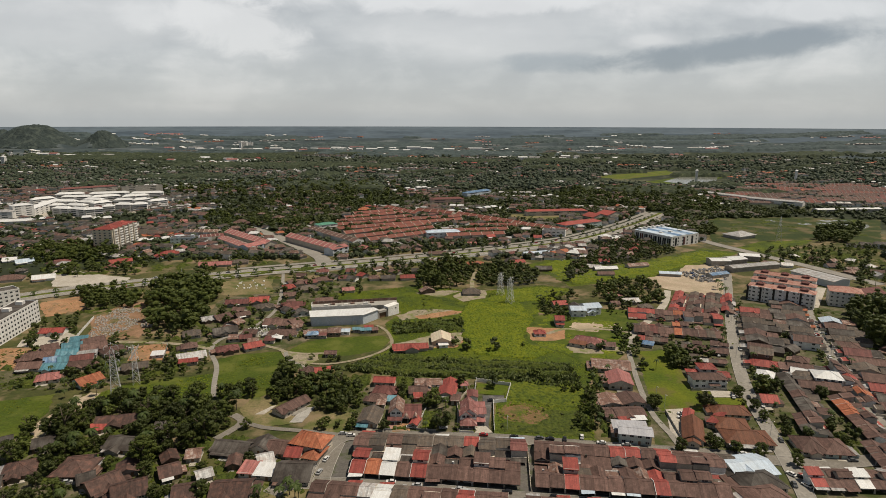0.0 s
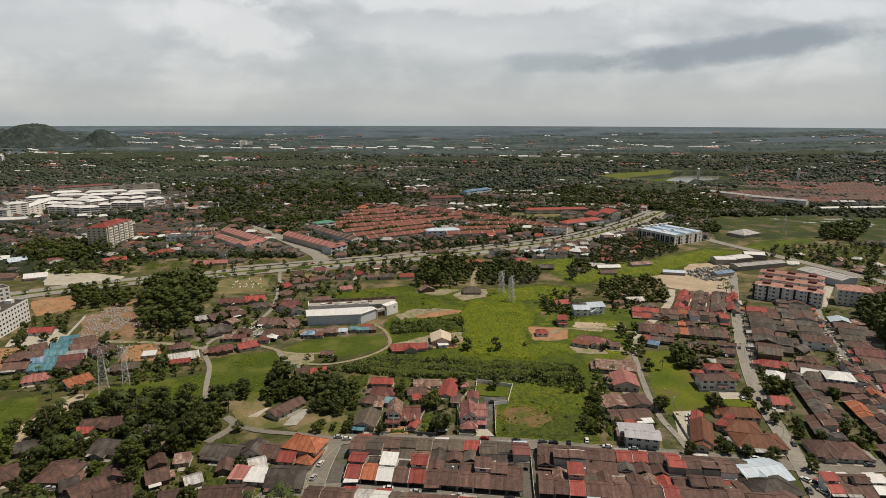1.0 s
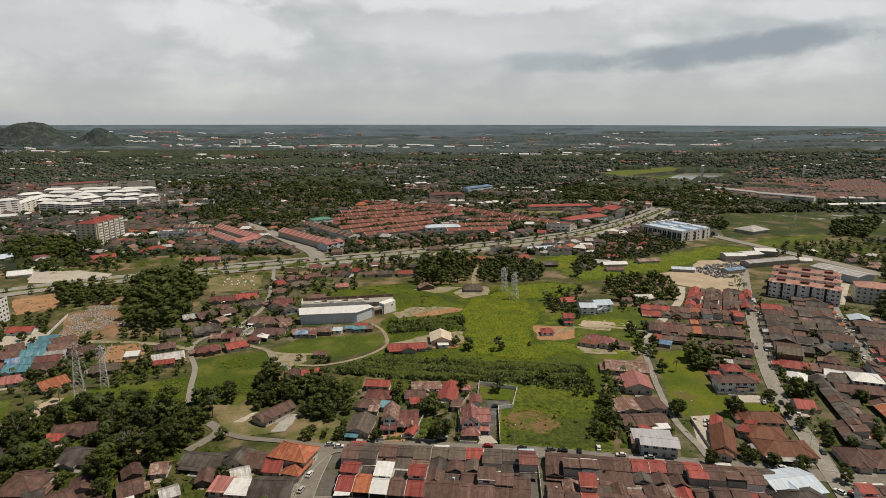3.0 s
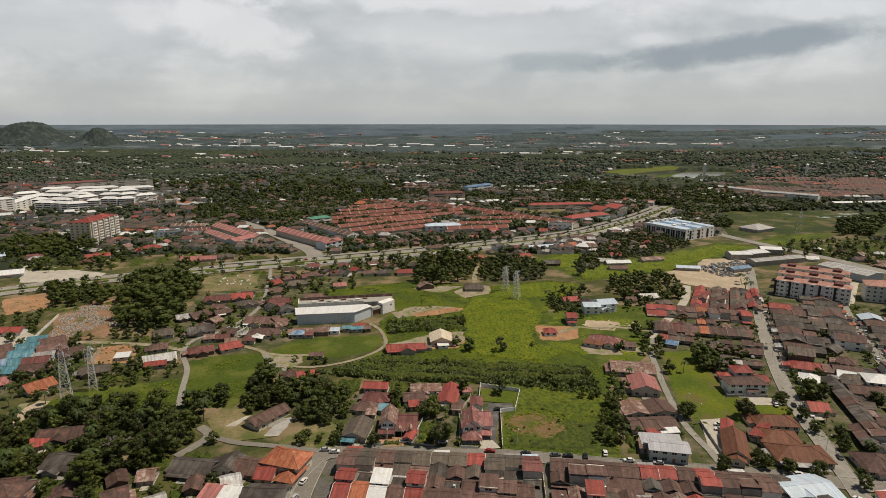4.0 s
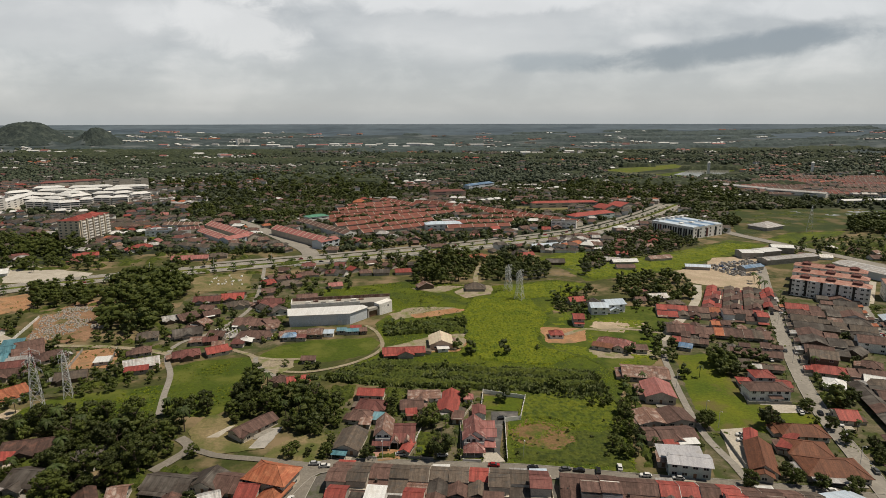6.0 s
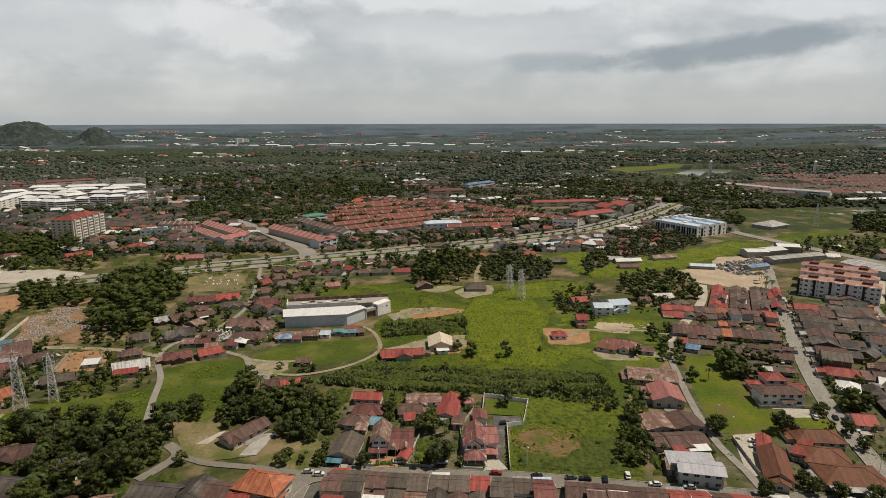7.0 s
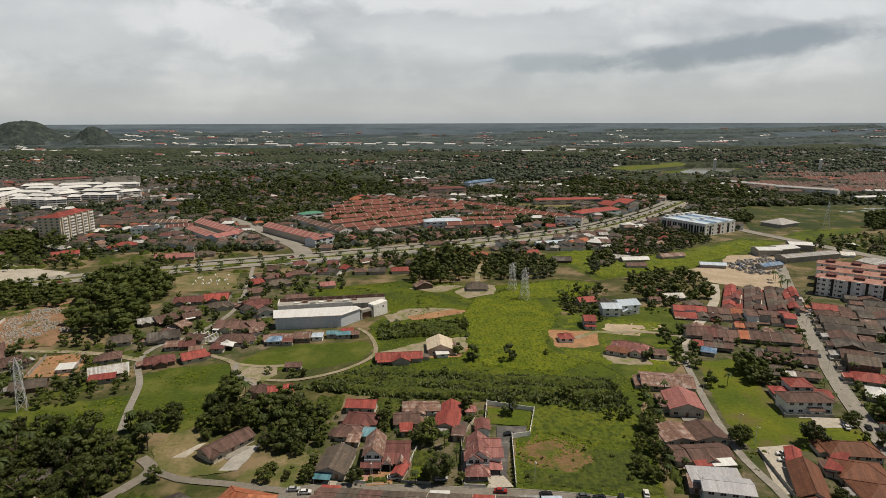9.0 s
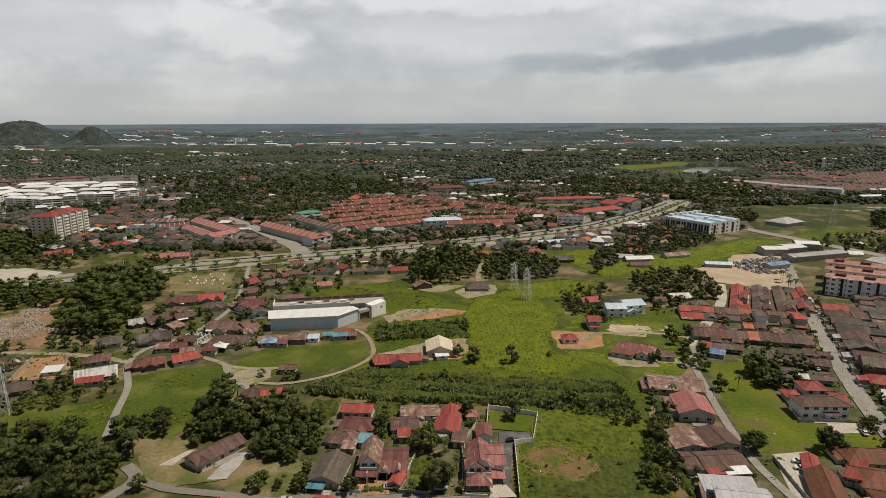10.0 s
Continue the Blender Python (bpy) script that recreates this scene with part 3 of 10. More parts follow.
def add_window(parent, x, y, z, w, h, turn=0.0, pane=True):
    fr, pn, both = window_meshes(w, h)
    ob = part("window", fr if pane else both, None, parent)
    ob.matrix_local = pose(x, y, z, 0, 0, turn)
    if pane:
        part("pane", pn, None, ob)
    return ob


def add_door(parent, x, y, w=1.0, h=2.1, turn=0.0, m=None):
    key = ("door", w, h, m.name if m else "")
    if key not in CACHE:
        s = Shape()
        s.box(-w / 2, -0.04, 0, w / 2, 0.02, h)
        s.box(-w / 2 - 0.07, -0.06, 0, -w / 2, 0.02, h + 0.07)
        s.box(w / 2, -0.06, 0, w / 2 + 0.07, 0.02, h + 0.07)
        s.box(-w / 2, -0.06, h, w / 2, 0.02, h + 0.07)
        s.box(-w / 2 + 0.12, -0.06, 0.2, w / 2 - 0.12, -0.04, h * 0.45)
        s.box(-w / 2 + 0.12, -0.06, h * 0.55, w / 2 - 0.12, -0.04, h - 0.15)
        CACHE[key] = s.mesh("door", m or DOORWOOD)
    ob = part("door", CACHE[key], None, parent)
    ob.matrix_local = pose(x, y, 0.05, 0, 0, turn)
    return ob


def roof_shape(w, d, h, style, rise, over, thick=0.16):
    """Roof plates over a plan of w by d, eaves at h. Styles: x (ridge along the front), y (gable to the front), hip, mono, flat."""
    s = Shape()
    x0, x1, y0, y1 = -over, w + over, -over, d + over
    if style == "x":
        e = h - over * rise / (d / 2)
        ym = d / 2
        s.slab([[(x0, y0, e), (x1, y0, e), (x1, ym, h + rise), (x0, ym, h + rise)], [(x1, y1, e), (x0, y1, e), (x0, ym, h + rise), (x1, ym, h + rise)]], thick)
        s.box(x0, ym - 0.16, h + rise - 0.04, x1, ym + 0.16, h + rise + 0.07)
    elif style == "y":
        e = h - over * rise / (w / 2)
        xm = w / 2
        s.slab([[(x0, y1, e), (x0, y0, e), (xm, y0, h + rise), (xm, y1, h + rise)], [(x1, y0, e), (x1, y1, e), (xm, y1, h + rise), (xm, y0, h + rise)]], thick)
        s.box(xm - 0.16, y0, h + rise - 0.04, xm + 0.16, y1, h + rise + 0.07)
    elif style == "hip":
        r = min(w, d) / 2
        e = h - over * rise / r
        if w >= d:
            a, b = (r, d / 2, h + rise), (max(w - r, r + 0.05), d / 2, h + rise)
            s.slab([[(x0, y0, e), (x1, y0, e), b, a], [(x1, y0, e), (x1, y1, e), b], [(x1, y1, e), (x0, y1, e), a, b], [(x0, y1, e), (x0, y0, e), a]], thick)
        else:
            a, b = (w / 2, r, h + rise), (w / 2, max(d - r, r + 0.05), h + rise)
            s.slab([[(x0, y0, e), (x1, y0, e), a], [(x1, y0, e), (x1, y1, e), b, a], [(x1, y1, e), (x0, y1, e), b], [(x0, y1, e), (x0, y0, e), a, b]], thick)
        for p, q in ((a, b), ((x0, y0, e), a), ((x1, y0, e), b if w >= d else a), ((x0, y1, e), a if w >= d else b), ((x1, y1, e), b)):
            s.beam((p[0], p[1], p[2] + 0.03), (q[0], q[1], q[2] + 0.03), 0.13)
    elif style == "mono":
        s.slab([[(x0, y0, h - 0.1), (x1, y0, h - 0.1), (x1, y1, h + rise), (x0, y1, h + rise)]], thick)
    elif style == "monx":
        s.slab([[(x0, y0, h - 0.1), (x1, y0, h + rise), (x1, y1, h + rise), (x0, y1, h - 0.1)]], thick)
    else:
        s.box(0, 0, h - 0.2, w, d, h)
        for a in ((-0.1, -0.1, w + 0.1, 0.15), (-0.1, d - 0.15, w + 0.1, d + 0.1), (-0.1, 0.15, 0.15, d - 0.15), (w - 0.15, 0.15, w + 0.1, d - 0.15)):
            s.box(a[0], a[1], h - 0.25, a[2], a[3], h + 0.7)
    return s


def wall_shape(w, d, h, style, rise, z0=0.0):
    s = Shape()
    s.box(0, 0, z0, w, d, h - 0.02 if style != "flat" else h - 0.22)
    if z0 == 0:
        s.box(-0.12, -0.12, 0, w + 0.12, d + 0.12, 0.25)
    k = 0.96
    if style == "x":
        for x in (0.0, w - 0.15):
            s.face([(x, 0, h - 0.02), (x, d, h - 0.02), (x, d / 2, h + rise * k)])
            s.face([(x + 0.15, d, h - 0.02), (x + 0.15, 0, h - 0.02), (x + 0.15, d / 2, h + rise * k)])
    elif style == "y":
        for y in (0.0, d - 0.15):
            s.face([(w, y, h - 0.02), (0, y, h - 0.02), (w / 2, y, h + rise * k)][::-1])
            s.face([(0, y + 0.15, h - 0.02), (w, y + 0.15, h - 0.02), (w / 2, y + 0.15, h + rise * k)][::-1])
    elif style in ("mono", "monx"):
        a, b = (0, d) if style == "mono" else (0, 0)
        if style == "mono":
            s.face([(0, 0, h - 0.1), (0, d, h - 0.1), (0, d, h + rise - 0.18)])
            s.face([(w, d, h - 0.1), (w, 0, h - 0.1), (w, d, h + rise - 0.18)])
            s.face([(0, d, h - 0.1), (w, d, h - 0.1), (w, d, h + rise - 0.18), (0, d, h + rise - 0.18)][::-1])
        else:
            s.face([(0, 0, h - 0.1), (w, 0, h - 0.1), (w, 0, h + rise - 0.18)])
            s.face([(w, d, h - 0.1), (0, d, h - 0.1), (w, d, h + rise - 0.18)])
            s.face([(w, 0, h - 0.1), (w, d, h - 0.1), (w, d, h + rise - 0.18), (w, 0, h + rise - 0.18)])
    return s


BUILT = []


FOOT = []


def house(x1, y1, x2, y2, d, roof="b", wall="c", h=3.2, style="x", rise=None, over=0.7, floors=1, porch=0.0, porch_roof=None, win=True, name="house", label="", category="house", group="", wing=None, z=0.0):
    """A house whose front runs from (x1, y1) to (x2, y2); it reaches d metres back from there. wing: (from, to, out, style) of a part that stands out in front."""
    w = math.hypot(x2 - x1, y2 - y1)
    turn = math.degrees(math.atan2(y2 - y1, x2 - x1))
    if name == "house":
        h *= 0.9
    if rise is None:
        rise = {"x": d, "y": w, "hip": min(w, d)}.get(style, 4.0) / 2 * 0.45
        rise = min(rise, 4.2)
    hh = h * floors
    FOOT.append((x1, y1, radians(turn), w, d))
    BUILT.append(((x1 + x2) / 2, (y1 + y2) / 2 + d / 2))
    if not label:
        label = "%s house with %s walls and a %s roof" % (("two-storey" if floors == 2 else "single-storey"), WALL_WORDS[wall], ROOF_WORDS[roof])
    ob = thing(name, pose(x1, y1, z, 0, 0, turn), label, category, group)
    part("wall", wall_shape(w, d, hh, style, rise), WALLS[wall], ob)
    part("roof", roof_shape(w, d, hh, style, rise, over), ROOFS[roof], ob, ROOF_WORDS[roof] + " roof")
    near = y1 < 255
    if name == "house" and floors == 1 and not wing and win and 205 < y1 < 480 and w > 7 and style in ("x", "hip", "y"):
        k = random.Random(int(x1 * 11 + y1 * 3))
        if k.random() < 0.7:
            lw, ld, lz = k.uniform(2.4, 4.2), d * k.uniform(0.45, 0.8), hh - k.uniform(0.3, 0.6)
            c = k.choice((roof, roof, "u", "z", "b", "g"))
            right = k.random() < 0.5
            s = Shape()
            s.box(0, 0, 0, lw, ld, lz - 0.75)
            g = part("lean_to_wall", s, WALLS[wall], ob)
            s = Shape()
            a, b = (lz, lz - 0.7) if right else (lz - 0.7, lz)
            s.slab([[(-0.3, -0.5, a), (lw + 0.3, -0.5, b), (lw + 0.3, ld + 0.4, b), (-0.3, ld + 0.4, a)]], 0.1)
            r = part("lean_to_roof", s, ROOFS[c], ob, ROOF_WORDS[c] + " lean-to roof")
            g.matrix_local = r.matrix_local = pose(w + 0.05 if right else -lw - 0.05, d * k.uniform(0.05, 0.3), 0)
        if k.random() < 0.6 and style != "y":
            gw, out, a = w * k.uniform(0.32, 0.45), k.uniform(1.4, 2.8), k.uniform(0.05, 0.5) * w
            s = wall_shape(gw, out, hh - 0.25, "y", gw / 2 * 0.45)
            g = part("gable_wall", s, WALLS[wall], ob)
            r = part("gable_roof", roof_shape(gw, out + d * 0.35, hh - 0.22, "y", gw / 2 * 0.45, 0.6), ROOFS[roof], ob)
            g.matrix_local = r.matrix_local = pose(a, -out, 0)
    if name == "house" and win and y1 < 330:
        k = random.Random(int(x1 * 13 + y1 * 7))
        a = k.uniform(0, 0.4) * w
        s = Shape()
        s.box(a, -k.uniform(1.8, 4.2), 0, a + w * k.uniform(0.4, 0.6), -0.05, 0.36)
        part("apron", s, k.choice((PAVING, CONCRETE, PALEROAD)), ob, "pale concrete apron")
    if porch:
        s = Shape()
        top = h - 0.35 if floors > 1 else h - 0.25
        s.slab([[(0.2, -porch, top - 0.5), (w * 0.62, -porch, top - 0.5), (w * 0.62, 0.02, top), (0.2, 0.02, top)]], 0.1)
        porch_roof = porch_roof or random.Random(int(x1 * 5 + y1)).choice((roof, "z", "w", roof, "u"))
        part("porch_roof", s, ROOFS[porch_roof], ob, ROOF_WORDS[porch_roof] + " porch roof")
        for px in (0.4, w * 0.62 - 0.3) if y1 < 330 else ():
            s = Shape()
            s.box(px, -porch + 0.2, 0, px + 0.2, -porch + 0.4, top - 0.58)
            part("post", s, WALLS[wall], ob)
    if wing:
        a, b, out, st = wing
        s = wall_shape(b - a, out + 0.5, h, st, (b - a) / 2 * 0.45)
        g = part("wing_wall", s, WALLS[wall], ob)
        g.matrix_local = pose(a, -out, 0)
        g = part("wing_roof", roof_shape(b - a, out + d * 0.5, h, st, (b - a) / 2 * 0.45, over), ROOFS[roof], ob)
        g.matrix_local = pose(a, -out, 0.03)
        add_window(ob, (a + b) / 2, -out, 1.0, min(1.8, (b - a) * 0.5), 1.2, pane=near)
    if win and y1 < 480:
        n = max(1, int(w / 3.4))
        far = y1 > 340
        if far:
            n = min(n, 2 if y1 < 470 else 1)
        for f in range(floors):
            for i in range(n):
                x = w * (i + 0.5) / n
                if wing and wing[0] - 0.5 < x < wing[1] + 0.5 and f == 0:
                    continue
                if f == 0 and i == n // 2 and w > 3 and not far:
                    add_door(ob, x, 0)
                else:
                    add_window(ob, x, 0, f * h + 1.0, min(1.9, w / n * 0.6), 1.25, pane=near)
            for i in range(0 if y1 > 300 else max(1, int(d / 5))):
                y = d * (i + 0.5) / max(1, int(d / 5))
                side = (0, -90) if x1 > 0 else (w, 90)
                add_window(ob, side[0], y, f * h + 1.0, 1.4, 1.2, side[1], pane=near)
    return ob


def unit_roof(w, yb, e0, ridge, e1, ym):
    s = Shape()
    s.slab([[(0, 0, e0), (w, 0, e0), (w, ym, ridge), (0, ym, ridge)], [(w, yb, e1), (0, yb, e1), (0, ym, ridge), (w, ym, ridge)]], 0.13)
    s.box(0, ym - 0.14, ridge - 0.05, w, ym + 0.14, ridge + 0.06)
    return s


def terrace(x1, y1, x2, y2, d, codes, h=3.0, walls="ccwdd", group="", lite=False, pitch=0.36, fire=0.26):
    """A row of joined houses, one a code (a capital for a raised upper floor). The street-side eave runs from (x1, y1) to (x2, y2)."""
    n = len(codes)
    total = math.hypot(x2 - x1, y2 - y1)
    w = total / n
    turn = math.degrees(math.atan2(y2 - y1, x2 - x1))
    ux, uy = (x2 - x1) / total, (y2 - y1) / total
    rng = random.Random(int(x1 * 7 + y1))
    FOOT.append((x1, y1, radians(turn), total, d))
    for i, c in enumerate(codes):
        raised = c.isupper()
        c = c.lower()
        wk = rng.choice(walls)
        at = pose(x1 + ux * w * i, y1 + uy * w * i, 0, 0, 0, turn)
        if lite:
            rise = d / 2 * pitch
            ob = thing("terraced_house", at, "far terraced house with a %s roof, %s walls" % (ROOF_WORDS[c], WALL_WORDS[wk]), "terraced house", group)
            part("wall", wall_shape(w - 0.02, d, h, "x", rise), WALLS[wk], ob)
            part("roof", roof_shape(w, d, h, "x", rise, 0.0, 0.14), ROOFS[c], ob)
            if i:
                s = Shape()
                e = 0.3
                s.slab([[(-0.2, -0.15, h + e), (0.2, -0.15, h + e), (0.2, d / 2, h + rise + e), (-0.2, d / 2, h + rise + e)], [(-0.2, d / 2, h + rise + e), (0.2, d / 2, h + rise + e), (0.2, d, h + e), (-0.2, d, h + e)]], 0.6)
                part("fire_wall", s, WALLS["c"], ob)
            continue
        label = "terraced house with a %s roof%s" % (ROOF_WORDS[c], " and raised upper floor" if raised else " and shaded porch")
        ob = thing("terraced_house", at, label, "terraced house", group)
        BUILT.append((x1 + ux * w * (i + 0.5) - uy * d * 0.3, y1 + uy * w * (i + 0.5) + ux * d * 0.3))
        BUILT.append((x1 + ux * w * (i + 0.5) - uy * d * 0.8, y1 + uy * w * (i + 0.5) + ux * d * 0.8))
        porch = rng.uniform(2.6, 3.6)
        ym, yb = d * rng.uniform(0.30, 0.35), d * rng.uniform(0.54, 0.60)
        e0 = h - 0.45 + rng.uniform(-0.2, 0.15)
        ridge = e0 + ym * pitch + rng.uniform(-0.15, 0.2)
        e1 = ridge - (yb - ym) * pitch
        part("roof", unit_roof(w + 0.02, yb, e0, ridge, e1, ym), ROOFS[c], ob)
        zf = e0 + (ridge - e0) * porch / ym
        # back rooms: a lower roof of their own, or a flat one, or an upper floor
        mode = "upper" if raised or rng.random() < 0.36 else rng.choice(("gable", "cross", "cross", "lean", "lean", "low"))
        yd = d - rng.uniform(0.6, 2.4)
        s = Shape()
        s.box(0.06, porch, 0, w - 0.06, yb - 0.2, min(zf, e1) - 0.2)
        for x in (0.04, w - 0.1):
            q = [(x, porch, 0), (x, yb - 0.2, 0), (x, yb - 0.2, e1 - 0.15), (x, ym, ridge - 0.2), (x, porch, zf - 0.18)]
            s.face(q)
            s.face([(px + 0.06, py, pz) for px, py, pz in q][::-1])
        low = h - rng.uniform(0.3, 0.8)
        s.box(0.1, yb - 0.1, 0, w - 0.1, yd - 0.2, low - {"lean": 1.15, "low": 0.75}.get(mode, 0.25))
        part("wall", s, WALLS[wk], ob)
        near = y1 < 238
        back = rng.choice((c, c, "b", "b", "u", "g", "d"))
        if mode == "gable":
            r = roof_shape(w - 0.06, yd - yb, low, "x", (yd - yb) / 2 * pitch, 0.15, 0.1)
            g = part("back_roof", r, ROOFS[back], ob)
            g.matrix_local = pose(0.03, yb, 0)
        elif mode == "cross":
            r = roof_shape(w - 0.06, yd - yb + 0.9, low - 0.1, "y", w / 2 * 0.42, 0.12, 0.1)
            g = part("back_roof", r, ROOFS[back], ob)
            g.matrix_local = pose(0.03, yb - 0.4, 0)
        elif mode == "upper":
            zt = ridge + (rng.uniform(1.0, 1.6) if raised else rng.uniform(0.2, 1.1))
            s = Shape()
            s.box(0.12, yb - 2.0, low - 0.3, w - 0.12, yd - 1.0, zt)
            part("upper_wall", s, WALLS[wk], ob)
            g = part("upper_roof", roof_shape(w - 0.24, yd - 1.0 - yb + 2.0, zt, rng.choice(("x", "x", "mono")), 1.1, 0.4), ROOFS[c], ob)
            g.matrix_local = pose(0.12, yb - 2.0, 0)
            add_window(ob, w * 0.5, yb - 2.0, zt - 1.3, min(2.6, w * 0.5), 1.0, pane=near)
        else:
            s = Shape()
            a0, a1 = (low, low - 0.9) if mode == "lean" else (low - 0.5, low - 0.3)
            s.slab([[(0.03, yb - 0.25, a0), (w - 0.03, yb - 0.25, a0), (w - 0.03, yd, a1), (0.03, yd, a1)]], 0.1)
            part("back_roof", s, ROOFS[back], ob)
        if rng.random() < 0.8:
            kz, out, kc = low - rng.uniform(0.5, 0.9), rng.uniform(1.4, 2.8), rng.choice((back, back, "u", "z", "b", "d", "r"))
            s = Shape()
            s.slab([[(0.1, yd - 0.4, kz), (w - 0.1, yd - 0.4, kz), (w - 0.1, yd + out, kz - 0.6), (0.1, yd + out, kz - 0.6)]], 0.08)
            part("kitchen_roof", s, ROOFS[kc], ob, ROOF_WORDS[kc] + " kitchen roof")
        for px in (0.12, w - 0.34) if y1 < 240 else ((w - 0.34,) if y1 < 270 else ()):
            s = Shape()
            s.box(px, 0.3, 0, px + 0.22, 0.52, e0 - 0.05)
            part("post", s, WALLS[wk], ob)
        if rng.random() < 0.3 and y1 < 300:
            k = rng.choice("zzwrqb")
            s = Shape()
            s.slab([[(0.3, -rng.uniform(1.4, 2.6), 2.25), (w - 0.3, -1.6, 2.25), (w - 0.3, 0.25, 2.5), (0.3, 0.25, 2.5)]], 0.06)
            part("awning", s, ROOFS[k], ob, ROOF_WORDS[k] + " awning")
        if y1 < 330:
            add_door(ob, w * 0.28, porch)
        add_window(ob, w * 0.68, porch, 0.9, min(2.0, w * 0.38), 1.3, pane=near)
        if rng.random() < fire or c in "row" and y1 < 300:
            s = Shape()
            s.slab([[(-0.07, -0.1, e0 + 0.13), (0.07, -0.1, e0 + 0.13), (0.07, ym, ridge + 0.13), (-0.07, ym, ridge + 0.13)], [(-0.07, ym, ridge + 0.13), (0.07, ym, ridge + 0.13), (0.07, yb, e1 + 0.13), (-0.07, yb, e1 + 0.13)]], 0.3)
            part("fire_wall", s, WALLS["w" if c in "row" else rng.choice("cdd")], ob)
        if rng.random() < 0.2:
            s = Shape()
            s.beam((w * 0.6, yb + 0.9, low - 0.1), (w * 0.6, yb + 0.9, low + 1.1), 0.5, sides=10)
            part("water_tank", s, rng.choice((ZINC, WHITE_SHEET, DARK)), ob)


def block(x1, y1, x2, y2, d, floors, wall="w", roof="flat", roof_code="z", h=3.1, bay=3.2, rise=1.6, label="", name="apartment_block", balconies=False, category="apartment block", win_w=1.6, win_h=1.3, sides=True, over=0.5):
    """A tall or long building with a grid of windows, each a part."""
    w = math.hypot(x2 - x1, y2 - y1)
    turn = math.degrees(math.atan2(y2 - y1, x2 - x1))
    hh = floors * h
    FOOT.append((x1, y1, radians(turn), w, d))
    ob = thing(name, pose(x1, y1, 0, 0, 0, turn), label, category)
    part("wall", wall_shape(w, d, hh, roof, rise), WALLS[wall], ob)
    part("roof", roof_shape(w, d, hh, roof, rise, over), ROOFS[roof_code] if roof != "flat" else WALLS[wall], ob)
    if roof == "flat":
        s = Shape()
        s.box(0.2, 0.2, hh - 0.05, w - 0.2, d - 0.2, hh + 0.06)
        part("roof_deck", s, DARK, ob, "dark felted roof deck")
        for i in range(max(1, int(w / 16))):
            s = Shape()
            s.box(w * (i + 0.4) / max(1, int(w / 16)), d * 0.35, hh + 0.05, w * (i + 0.4) / max(1, int(w / 16)) + 4.0, d * 0.35 + 5, hh + 2.3)
            part("stair_head", s, WALLS[wall], ob)
    near = y1 < 255
    if y1 > 560:
        q = 1.5 if y1 < 800 else (4.6 if y1 < 1040 else 8.0)
        bay, win_w, sides = bay * q, win_w * q * 0.9, sides and floors > 8
    n = max(2, int(w / bay))
    for f in range(floors):
        for i in range(n):
            x = w * (i + 0.5) / n
            add_window(ob, x, 0, f * h + 0.9, win_w, win_h, pane=near)
            if balconies and i % 3 == 1 and f:
                s = Shape()
                s.box(x - 1.4, -1.1, f * h - 0.1, x + 1.4, -0.01, f * h + 0.05)
                s.box(x - 1.4, -1.1, f * h + 0.05, x + 1.4, -1.0, f * h + 0.95)
                part("balcony", s, WALLS[wall], ob)
        if sides:
            k = max(1, int(d / (bay * 1.2)))
            for i in range(k):
                y = d * (i + 0.5) / k
                side = (0, -90) if x1 > 0 else (w, 90)
                add_window(ob, side[0], y, f * h + 0.9, win_w, win_h, side[1], pane=near)
        if f and y1 < 700:
            s = Shape()
            s.box(-0.06, -0.06, f * h - 0.08, w + 0.06, -0.005, f * h + 0.08)
            part("ledge", s, WALLS[wall], ob)
    return ob


# ---- plants ----
def blob(s, rng, c, r, n, size, flat=0.75, slot=0):
    """A clump of leaf sprays standing round a point."""
    for _ in range(n):
        d = Vector((rng.gauss(0, 1), rng.gauss(0, 1), rng.gauss(0.25, 1)))
        d.normalize()
        p = c + Vector((d.x * r, d.y * r, d.z * r * flat)) * rng.uniform(0.72, 1.08)
        t = d.cross(Vector((rng.uniform(-1, 1), rng.uniform(-1, 1), rng.uniform(-1, 1))))
        if t.length < 0.01:
            continue
        t.normalize()
        b = (d + Vector((rng.uniform(-.7, .7), rng.uniform(-.7, .7), rng.uniform(-.7, .7)))).cross(t).normalized()
        q = size * rng.uniform(0.6, 1.35)
        s.face([p - t * q * 0.5, p + b * q * 0.45, p + t * q * 0.55, p - b * q * 0.45 + d * q * 0.2], slot)


def core(s, rng, c, r, flat=0.75, slot=0, n=7):
    """A lumpy dark heart inside a clump."""
    top, low = c + Vector((0, 0, r * flat)), c - Vector((0, 0, r * flat))
    ring = [[c + Vector((math.cos(a) * r * k, math.sin(a) * r * k, r * flat * zz)) * 1.0 + Vector((rng.uniform(-.12, .12) * r, rng.uniform(-.12, .12) * r, 0)) for a in [math.tau * i / n for i in range(n)]] for k, zz in ((0.8, 0.55), (1.0, -0.05), (0.7, -0.6))]
    for i in range(n):
        j = (i + 1) % n
        s.face([ring[0][i], ring[0][j], top], slot)
        s.face([ring[1][i], ring[1][j], ring[0][j], ring[0][i]], slot)
        s.face([ring[2][i], ring[2][j], ring[1][j], ring[1][i]], slot)
        s.face([low, ring[2][j], ring[2][i]], slot)


